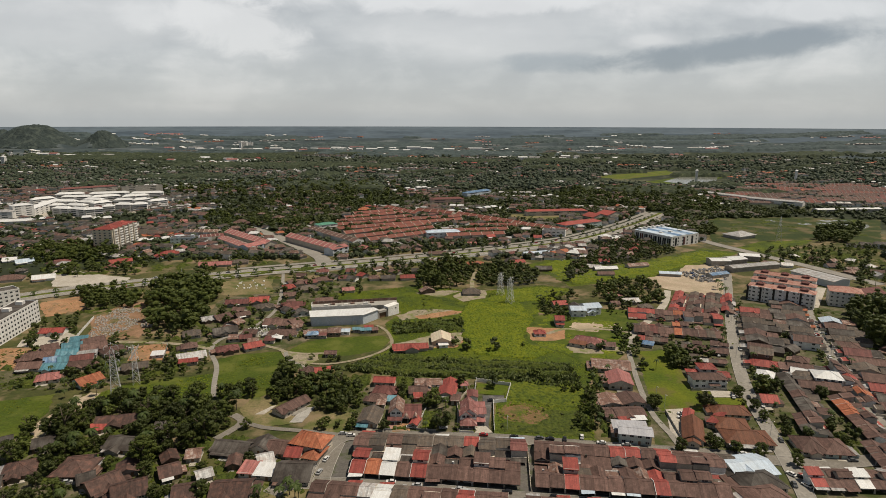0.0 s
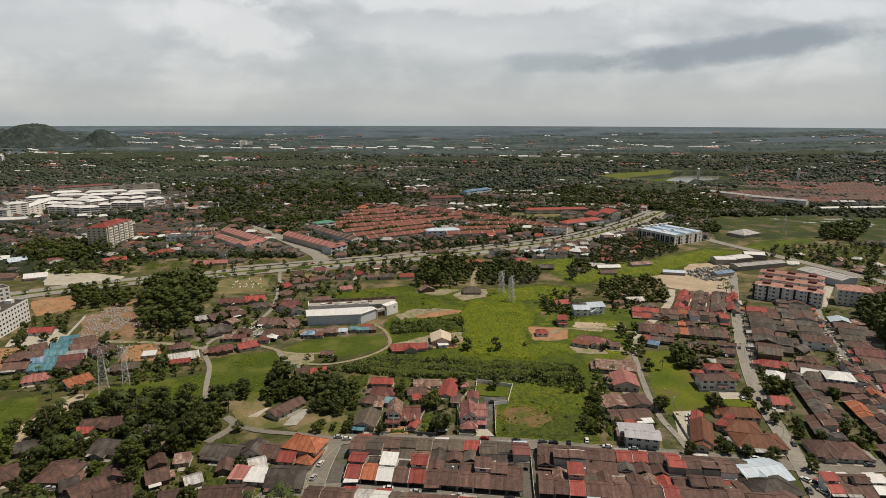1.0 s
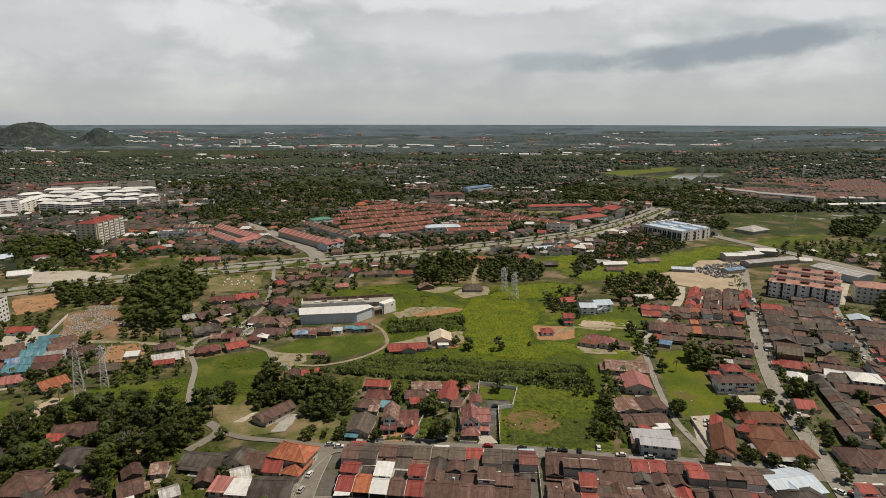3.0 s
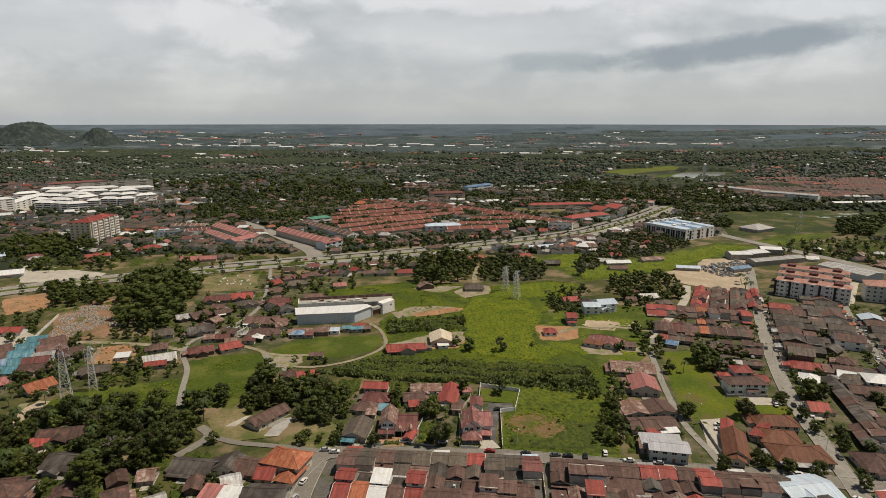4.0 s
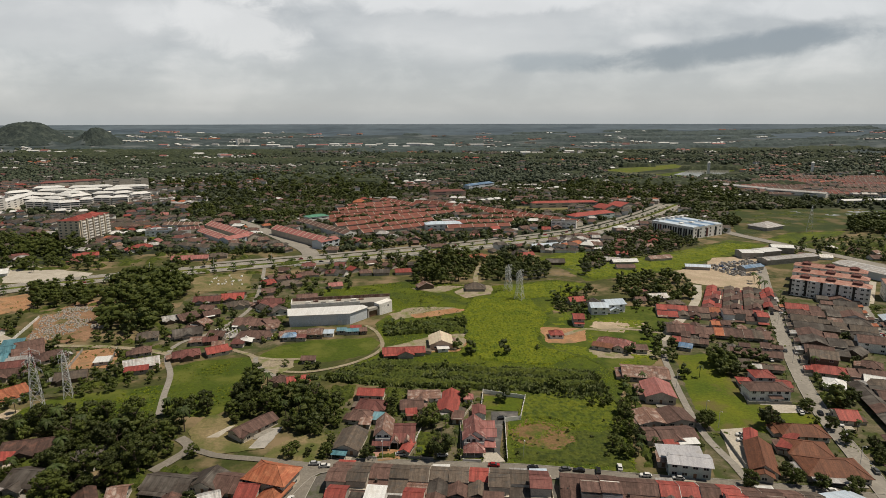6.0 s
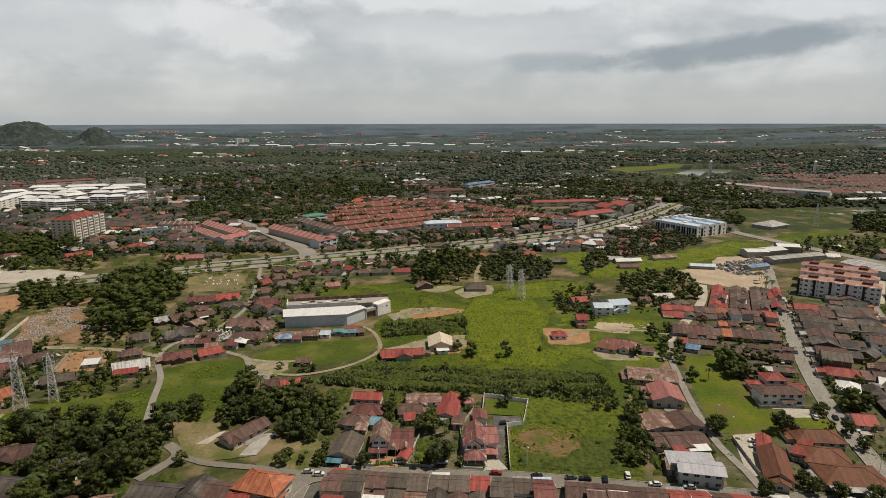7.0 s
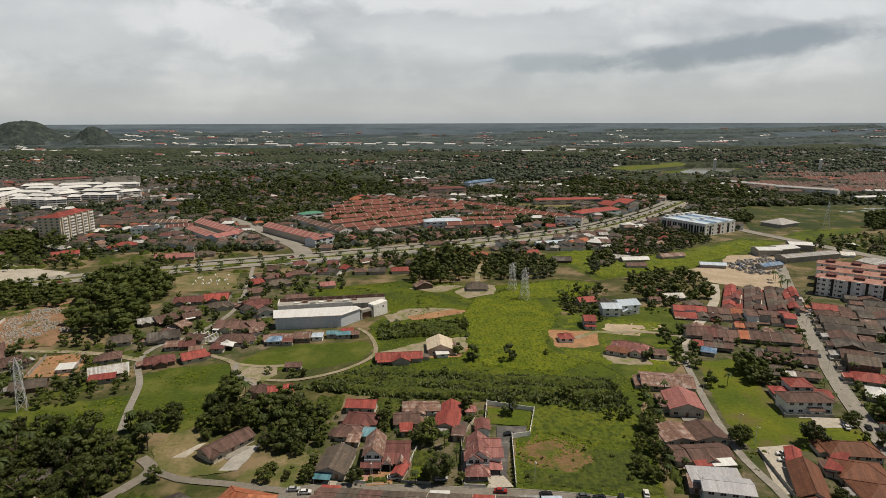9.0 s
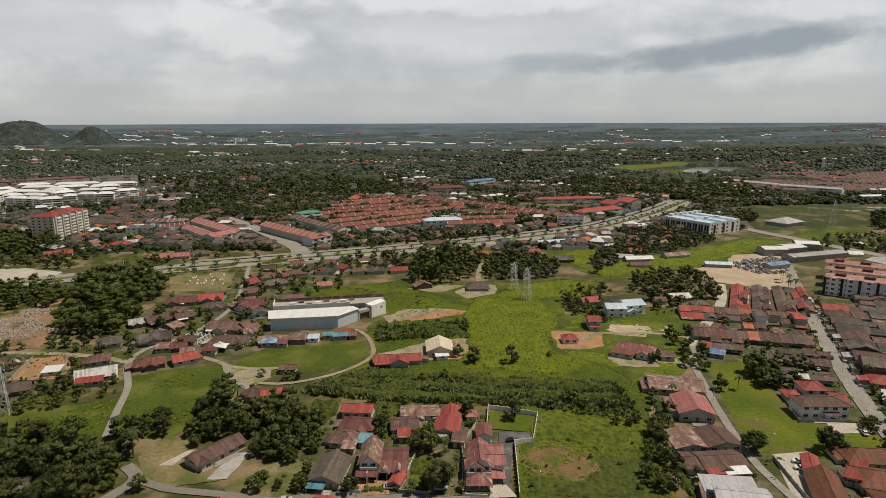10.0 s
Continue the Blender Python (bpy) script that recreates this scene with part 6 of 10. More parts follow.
wall_line = hw[38:]
tagged(new("roadside_wall", strip_shape(wall_line[:60], -18.0, 0.5, 0.0, 2.0).mesh("roadside_wall", WHITE)), "low white retaining wall along the highway", "wall", kind="structure")
road("road_main", "worn grey asphalt village street", ASPHALT, 8.0, 0.14, -70.1, 218.5, -57.1, 245.3, -51.5, 260.0, -39.4, 266.4, -6.4, 264.9, 31.7, 262.4, 71.1, 256.5, 109.2, 251.7, 133.6, 248.0, 154.3, 243.5, 173.6, 241.7, 222.5, 249.3)
road("road_south", "worn street between terraced rows", ASPHALT, 8.0, 0.14, -72.3, 226.3, -34.0, 225.6, -5.4, 221.8, 26.9, 217.0, 71.2, 211.3)
road("road_west_side", "narrow side street with parked cars", ASPHALT, 7.0, 0.15, -49.7, 259.0, -51.3, 239.0, -51.1, 216.3, -50.9, 199.7)
road("road_east", "straight pale street through the terraces", PALEROAD, 7.0, 0.14, 284.8, 580.3, 246.1, 494.9, 209.3, 410.7, 184.8, 349.7, 170.4, 306.9, 162.9, 275.0, 156.9, 249.1, 149.6, 220.9, 143.1, 200.4)
road("road_far_east", "straight pale street with parked cars", PALEROAD, 7.0, 0.15, 299.3, 471.5, 275.7, 423.2, 254.9, 370.4, 237.2, 321.6, 221.9, 277.6, 209.8, 242.8)
road("lane_row", "narrow worn lane along a row of houses", PALEROAD, 3.2, 0.13, 142.0, 418.1, 125.0, 377.8, 119.2, 351.7, 114.9, 328.7, 111.4, 304.7, 109.9, 284.1, 111.7, 267.0, 111.7, 252.7, kerb=False)
road("lane_west", "narrow winding village lane", PALEROAD, 3.0, 0.13, -163.0, 594.5, -146.4, 527.0, -134.5, 460.7, -141.9, 415.5, -155.0, 394.6, -153.4, 373.8, -140.7, 349.6, -132.9, 325.0, -126.5, 306.1, kerb=False)
road("track_clearing", "pale earth track across a clearing", TRACK, 3.4, 0.12, 74.7, 407.5, 89.2, 418.2, 99.8, 416.6, 115.7, 418.1, 129.7, 414.2, 138.0, 409.2, kerb=False)
road("lane_site", "earth lane past a building site", TRACK, 4.0, 0.12, -154.9, 377.8, -178.8, 385.9, -211.7, 389.9, -242.7, 389.7, kerb=False)
road("track_loop", "sandy track curving round a pasture", TRACK, 2.4, 0.13, -107.0, 376.5, -97.4, 360.1, -73.8, 352.4, -50.9, 362.4, -37.0, 379.1, -35.1, 393.6, -41.4, 414.6, -49.3, 425.4, kerb=False)
road("track_yards", "pale earth track past village houses", TRACK, 3.0, 0.12, -121.0, 384.2, -108.6, 376.8, -103.4, 372.6, -91.1, 369.3, -76.3, 370.3, kerb=False)
road("track_stub", "short pale concrete path", PALEROAD, 2.6, 0.12, -103.4, 372.6, -99.7, 361.9, -91.6, 353.0, -84.6, 346.5, kerb=False)
road("lane_house", "grey lane bending past a long house", ASPHALT, 4.4, 0.13, -108.7, 286.2, -102.5, 280.8, -102.0, 274.4, -108.6, 261.9, kerb=False)
road("lane_drive", "grey lane down to the street", ASPHALT, 3.2, 0.13, -102.2, 279.5, -89.4, 273.1, -69.9, 270.0, -48.9, 265.9, kerb=False)
road("track_west", "pale earth track between houses", TRACK, 4.0, 0.12, -193.5, 257.8, -197.4, 285.6, -202.2, 308.4, kerb=False)
road("road_shops", "wide access road between rows of shops", PALEROAD, 16.0, 0.13, -278, 845, -217, 770, -163.2, 693.1, -133.8, 646.0, -125.4, 609.4)
road("road_junction", "broad road past a commercial block", PALEROAD, 14.0, 0.13, 336, 1021, 327, 863, 332, 757, 358.8, 680.2, 385.3, 614.4, 410.7, 541.5)
road("road_lookout", "thin track to a pavilion", TRACK, 4.0, 0.12, 27.5, 517.4, 27.9, 548.1, 33.2, 587.0, kerb=False)
road("road_flats", "pale road beside apartments", PAVING, 6.0, 0.13, 203.1, 520.7, 180.0, 470.5, 130.5, 398.7, kerb=False)
road("road_gap", "pale road between two apartment blocks", PAVING, 7.0, 0.13, 348.8, 531.3, 304.9, 471.5, kerb=False)

# ---- beyond the highway ----
for q in ((-621, 944, -592, 939), (-590, 939, -560, 928), (-558, 928, -538, 940), (-545, 988, -519, 988), (-516, 988, -495, 995), (-505, 1028, -484, 1049), (-677, 998, -659, 1012), (-664, 1025, -634, 1025), (-626, 1019, -597, 1013), (-586, 1000, -570, 1026), (-693, 1082, -646, 1090), (-637, 1083, -598, 1106), (-585, 1091, -549, 1115), (-622, 980, -589, 974), (-551, 963, -536, 969), (-644, 974, -625, 980), (-635, 1053, -601, 1047), (-575, 1040, -546, 1048), (-539, 1041, -521, 1062), (-719, 1045, -698, 1074), (-727, 1120, -684, 1137), (-669, 1129, -607, 1155), (-596, 1139, -542, 1157)):
    block(*q, 11.5, 4, "w", "hip", "w", 3.1, 5.6, 2.8, "white four-storey flats in a dense estate", win_w=2.6, win_h=1.5, over=0.9, sides=False)
block(-659, 910, -641, 932, 16, 6, "w", "hip", "w", 3.3, 4.2, 2.5, "white six-storey flats with a pale roof", win_w=1.8)
block(-641, 932, -668, 1046, 16, 4, "w", "hip", "w", 3.3, 4.2, 2.5, "white four-storey flats with a pale roof", win_w=1.8)
block(-691, 888, -653, 899, 18, 4, "w", "hip", "z", 3.3, 4.2, 2.5, "white four-storey flats with a grey roof", win_w=1.8)
house(-663, 840, -599, 860, 22, "w", "w", 6.0, "x", 2.0, name="warehouse", label="long low white-roofed warehouse", category="warehouse")
block(-764, 1197, -688, 1266, 16, 4, "d", "hip", "m", 3.2, 4.0, 2.5, "grey four-storey flats with maroon roofs")
block(-648, 1208, -584, 1248, 16, 5, "d", "flat", "g", 3.2, 4.0, 2.5, "dark grey five-storey flats")
tower = block(-401.8, 675.0, -379.1, 675.2, 58, 9, "y", "hip", "r", 3.0, 3.4, 2.6, "tall pale cream apartment block with a red tiled roof", balconies=True, win_w=1.7, win_h=1.4)
tw = FOOT[-1][3]
for i in range(5):
    s = Shape()
    s.box(tw + 0.02, 1.2 + i * 11.4, 0, tw + 1.5, 3.0 + i * 11.4, 27.4)
    part("pier", s, CREAM, tower)
    # dull sheet on the flat wall imitates the shade inside a loggia
    s = Shape()
    s.box(tw + 0.02, 3.4 + i * 11.4, 0.6, tw + 0.12, 11.4 + i * 11.4, 26.4)
    part("loggia", s, DULL, tower)
    for f in range(0, 9):
        s = Shape()
        s.box(tw + 0.02, 4.0 + i * 11.4, f * 3 - 0.15, tw + 1.4, 11.0 + i * 11.4, f * 3 + 0.9)
        part("balcony", s, WHITE, tower)
for k in range(2):
    s = roof_shape(9, 14, 27.2, "hip", 2.6, 0.6)
    s.box(0, 0, 26.5, 9, 14, 27.2)
    g = part("roof_gable", s, RED, tower)
    g.matrix_local = pose(tw * 0.42, 6 + 26 * k, 1.0)
block(-336, 724, -304, 732, 13, 2, "s", "flat", "z", 3.4, 3.6, label="pale blue two-storey workshop", name="workshop", category="workshop")
terrace(-341, 776, -297, 776, 16, "uuuuuuu", 5.0, "cw", lite=True, group="terraces beyond the highway")
terrace(-307, 739, -280, 754, 14, "mmmmmm", 5.0, "cw", lite=True, group="terraces beyond the highway")
terrace(-281, 732, -223.4, 668.0, 15, "pppppppppp", 6.0, "w", lite=True, group="shops beyond the highway")
far_row(-285, 769, -209.0, 689.5, 16, "p", 7.0, 9.0)
block(-222.2, 668.0, -206.2, 695.8, 14, 2, "s", "x", "p", 4.0, 5.0, 2.4, "grey-blue shop row with a faded red roof", name="shop_row", category="shops", win_w=3.0, win_h=2.2)
far_row(-198, 740, -124.4, 663.1, 16, "p", 7.2, 9.0)
block(-123.4, 657.4, -108.8, 678.2, 14, 2, "s", "x", "p", 3.8, 5.0, 2.2, "pale blue end of a shop row", name="shop_row", category="shops", win_w=3.0, win_h=2.2)
terrace(-184, 802, -109, 710, 16, "bbbbbbbbbbb", 6.0, "cw", lite=True, group="terraces beyond the highway")
block(-168, 803, -146, 820, 16, 3, "w", "hip", "e", 3.3, 4.0, 2.0, "white three-storey house with pale green trim", name="large_house", category="house")
block(-20, 761, 23, 769, 14, 2, "w", "hip", "q", 4.0, 4.5, 2.5, "white shop building with a pale blue roof", name="shop", category="shops", win_w=2.4)
for q in ((-90, 727, -5, 788), (-109, 745, -11, 817), (-127, 771, -16, 849), (-143, 803, 30, 888), (-153, 833, 41, 926), (-153, 866, -47, 919), (-148, 901, -63, 953), (-140, 940, -78, 976), (6, 757, 82, 773), (1, 788, 90, 806), (38, 836, 105, 837), (55, 874, 100, 865)):
    far_row(*q, 12.5, "j", 4.6, 13.0)
for q in ((-101, 1014, -44, 941), (-46, 977, 14, 942), (20, 942, 99, 860), (99, 855, 165, 790)):
    far_row(*q, 15, "j", 5.0, 13.0)
house(-139, 975, -120, 976, 14, "o", "c", 3.4, "hip", 4.0, floors=2)
block(132, 782, 161, 774, 14, 2, "w", "flat", "z", 4.0, 4.0, label="white shop building at the corner", name="shop", category="shops", win_w=2.4)
block(134, 950, 235, 963, 13, 2, "c", "hip", "r", 3.8, 4.2, 2.4, "long two-storey school with a red roof", name="school", category="school", win_w=2.6)
block(171, 824, 232, 862, 18, 2, "m", "hip", "r", 3.6, 4.5, 3.2, "mint green shop row with a red roof", name="shop_row", category="shops")
for q in ((229, 902, 255, 918), (257, 923, 289, 946)):
    house(*q, 24, "r", "c", 6.0, "y", 4.5, name="hall", label="hall with a steep red roof", category="hall")
block(-20, 1071, 39, 1087, 16, 3, "p", "hip", "m", 3.6, 4.4, 2.6, "three-storey brick-red school block", name="school", category="school", win_w=2.8)
block(48, 1167, 99, 1223, 14, 3, "s", "hip", "l", 3.6, 4.4, 2.6, "school block with a blue roof", name="school", category="school", win_w=2.8)
mall = block(277, 711.7, 320.3, 736.7, 58, 3, "w", "flat", "l", 4.0, 5.0, 1.2, "blue-roofed commercial block with dark glazing between white frames", name="commercial_block", category="commercial block", win_w=1.6, win_h=2.2)
for i in range(5):
    s = Shape()
    s.slab([[(9.8 * i + 0.5, 0.4, 12.7), (9.8 * i + 9.9, 0.4, 13.5), (9.8 * i + 9.9, 57.6, 13.5), (9.8 * i + 0.5, 57.6, 12.7)]], 0.3)
    part("roof_bay", s, BLUE if i % 2 else PALEBLUE, mall, "blue sheet-metal roof bay")
for i in range(8):
    s = Shape()
    s.box(-0.35, 1.0 + i * 7.1, 1.0, -0.02, 5.8 + i * 7.1, 10.8)
    part("glazing", s, MAROON if i == 6 else GLASS, mall)
    s = Shape()
    s.box(-0.8, 5.8 + i * 7.1, 0, -0.02, 6.9 + i * 7.1, 12.2)
    s.box(-0.7, 0.6 + i * 7.1, 10.0, -0.02, 5.8 + i * 7.1, 11.2)
    s.box(-0.5, 3.2 + i * 7.1, 1.0, -0.02, 3.6 + i * 7.1, 10.0)
    part("facade_frame", s, WHITE, mall, "white facade frame")
for i in range(3):
    s = Shape()
    s.box(7 + i * 15, -0.5, 1.0, 9.6 + i * 15, -0.02, 10.5)
    part("facade_panel", s, (GLASS, MAROON, GLASS)[i], mall)
for i in range(6):
    s = Shape()
    s.box(4 + i * 8, 51, 12.9, 8 + i * 8, 56, 15.4)
    part("plant_room", s, WHITE, mall)
for q, c in (((624, 987, 740, 1001), "w"), ((284, 614, 304, 614), "w"), ((307, 618, 326, 624), "w"), ((293.5, 587, 350.5, 605), "z"), ((214.4, 573.0, 234.0, 568.8), "q"), ((262, 563, 282, 571), "l"), ((326.1, 639.8, 345.1, 634.6), "w")):
    house(*q, {"z": 12, "q": 6, "l": 9}.get(c, 15), c, "d", {"q": 3.2, "l": 3.6, "w": 6.0}.get(c, 5.0), "x", 1.4, name="shed", label="low wide shed with a %s roof" % ROOF_WORDS[c], category="shed")
house(342.2, 570.4, 358.3, 530.0, 22, "z", "s", 6.5, "x", 1.6, 1.0, name="depot", label="long low depot with a pale ribbed roof", category="depot")
house(383, 758, 411, 774, 24, "z", "k", 4.6, "hip", 4.0, 1.6, name="market_hall", label="square hall with a pale hipped roof over dark walls", category="hall", win=False)
for i, y in enumerate((0, 21, 42)):
    e = 261.7, 495.0, 301.3, 465.5
    b = block(e[0] + y * 0.62, e[1] + y, e[2] + y * 0.62, e[3] + y, 11.5, 4, "w", "hip", "k", 3.2, 3.4 if i == 0 else 7.0, 2.0, "four-storey cream apartment block with a terracotta tiled roof", win_w=1.5, balconies=(i == 0), sides=True)
    w = math.hypot(e[2] - e[0], e[3] - e[1])
    for k in range(5 if i == 0 else 0):
        s = Shape()
        s.box(w * (k + 0.5) / 5 - 2.4, -1.0, 0, w * (k + 0.5) / 5 + 2.4, -0.01, 12.7)
        bay = part("bay", s, WHITE, b)
        for f in range(4):
            add_window(bay, w * (k + 0.5) / 5, -1.0, f * 3.2 + 0.9, 2.0, 1.4, pane=False)
        # dark strip on the flat wall stands in for a shaded recess
        s = Shape()
        s.box(w * k / 5 - 0.8, -0.08, 0.2, w * k / 5 + 0.8, -0.01, 12.4)
        part("recess", s, SHADOWY, b)
    for k in range(3):
        s = roof_shape(5.5, 5, 15.2, "hip", 1.1, 0.4)
        s.box(0, 0, 12.6, 5.5, 5, 15.1)
        g = part("roof_lantern", s, MAROON, b)
        g.matrix_local = pose(w * (0.12 + 0.33 * k), 2.5, 0)
block(320.9, 477.8, 342.0, 467.3, 18, 4, "w", "hip", "k", 3.2, 3.4, 3.0, "four-storey cream apartment block with a terracotta roof", win_w=1.5)
house(362.5, 495.8, 387.0, 502.8, 16, "m", "c", 4.0, "x")
s = Shape()
for row in range(12):
    yy = 1095 + row * 29
    rr = random.Random(row + 40)
    for a in range(6):
        if rr.random() < 0.12 or row > 8 and a > 3 or row < 2 and a < 1:
            continue
        x0 = (470 + a * 54 + row * 6) * 153.5 / 159000.0 * yy + rr.uniform(-9, 9)
        x1 = x0 + 51 * 153.5 / 159000.0 * yy
        y0, y1, d = yy + 8, yy - 6, rr.uniform(13, 16)
        far_row(x0, y0, x1, y1, d, rr.choice("mjbjbb"), 3.4, 90.0, "d")
        n = int((x1 - x0) / 8.5)
        for k in range(1, n):
            x, y = x0 + (x1 - x0) * k / n, y0 + (y1 - y0) * k / n
            s.slab([[(x, y, 3.9), (x + 0.6, y, 3.9), (x + 0.6, y + d / 2, 3.9 + d * 0.22), (x, y + d / 2, 3.9 + d * 0.22)]], 0.5)
tagged(new("estate_fire_walls", s.mesh("estate_fire_walls", CONCRETE)), "pale fire walls across the distant terraces", "walls", kind="stuff")
for q in ((531, 1231, 581, 1143), (579, 1135, 645, 1067)):
    block(*q, 16, 2, "w", "x", "z", 3.6, 5.0, 2.0, "long pale two-storey building", name="long_building", category="building", win_w=2.6)
block(-1020, 3072, -979, 3134, 16, 11, "w", "flat", "z", 3.4, 8.0, label="pale high-rise slab on the plain", win_w=4.0, win_h=2.0)
for x, y, w, h in ((-1500, 2050, 12, 26), (610, 1450, 5, 34), (880, 1500, 5, 30)):
    house(x, y, x + w, y - 0.5, w, "w", "w", h, "hip", w * 0.4, win=False, name="tower", label="slim pale tower rising over the roofs", category="tower")
for x0, n, yy, w in ((-1350, 16, 2950, 70), (-650, 9, 3000, 80), (-1750, 6, 2500, 60), (-1150, 8, 2250, 45), (300, 7, 2400, 50), (700, 8, 3000, 70)):
    rng = random.Random(n)
    for i in range(n):
        x, y = x0 + i * w * 1.2 + rng.uniform(-20, 20), yy + rng.uniform(-70, 70)
        house(x, y, x + w * rng.uniform(0.4, 0.9), y, 25, rng.choice("wzwp"), "w", land(x, y) + rng.uniform(6, 11), "x", 3.0, win=False, name="factory", label="distant pale factory hall", category="factory")

village(24, 21, -186.1, 554.4, -126.6, 580.9, -26.7, 625.6, 75.6, 674.2, 102.4, 656.9, 69.4, 616.3, -77.4, 551.2, -143.5, 516.0, roofs="bbgdubmrz")
village(30, 22, -105.2, 663.4, -101, 727, 86, 773, 157, 794, 158, 759, 66, 709, -15.5, 670.2)
village(40, 23, -440.8, 534.1, -636, 784, -503, 842, -432, 730, -332, 711, -250.2, 639.3, -279.2, 593.4, -356.9, 587.9)
village(22, 24, 125.6, 570.0, 180, 730, 241, 745, 253.3, 679.1, 159.2, 592.9, roofs="bbgdmbbr")
village(16, 25, -155.8, 396.8, -182.5, 483.3, -137.2, 491.8, -107.7, 446.7, -95.3, 391.8, -124.2, 397.0, roofs="bbgdub")
village(24, 26, -428, 853, -406, 877, -186, 866, -176, 820, -276, 836, -367, 844)
village(14, 27, 334.0, 618.9, 393.3, 660.0, 467.1, 620.3, 439.6, 551.8, 399.4, 572.5, roofs="buz")

# ---- along the highway ----
hwn = hw
for i in range(24, len(hwn) - 12, 3):
    x, y = hwn[i]
    a, b = hwn[i - 1], hwn[i + 1]
    n = math.hypot(b[0] - a[0], b[1] - a[1])
    nx, ny = -(b[1] - a[1]) / n, (b[0] - a[0]) / n
    if i % 2 == 0:
        tree("oil" if i % 3 else "round", x + nx * 17, y + ny * 17, 0.9)
        tree("round", x - nx * 20, y - ny * 20, 0.6)
    if i % 6 == 0:
        lamp_post(x - nx * 2.2, y - ny * 2.2, 10.0, math.degrees(math.atan2(ny, nx)))
for i in range(8, len(hwn) - 6, 2):
    x, y = hwn[i]
    a, b = hwn[i - 1], hwn[i + 1]
    n = math.hypot(b[0] - a[0], b[1] - a[1])
    nx, ny = -(b[1] - a[1]) / n, (b[0] - a[0]) / n
    tree("oil", x, y, 1.05)
    if i % 4 == 0:
        tree("oil", x - nx * 17.5, y - ny * 17.5, 0.9)
rng = random.Random(8)
for k in range(34):
    i = rng.randrange(10, len(hw) - 2)
    a, b = hw[i], hw[i + 1]
    ang = math.degrees(math.atan2(b[1] - a[1], b[0] - a[0]))
    n = math.hypot(b[0] - a[0], b[1] - a[1])
    off = rng.choice((-11, -7, 7, 11))
    car(a[0] - (b[1] - a[1]) / n * off, a[1] + (b[0] - a[0]) / n * off, ang + (180 if off > 0 else 0), rng.choice(("white", "silver", "black", "red", "grey")), 0.6)

# ---- the warehouse and the meadow ----
def prism(s, plan, z0, tops):
    """Walls and lid over a plan, each corner with its own height."""
    n = len(plan)
    for i in range(n):
        j = (i + 1) % n
        s.face([(*plan[i], z0), (*plan[j], z0), (*plan[j], tops[j]), (*plan[i], tops[i])])
    s.face([(*p, t) for p, t in zip(plan, tops)])


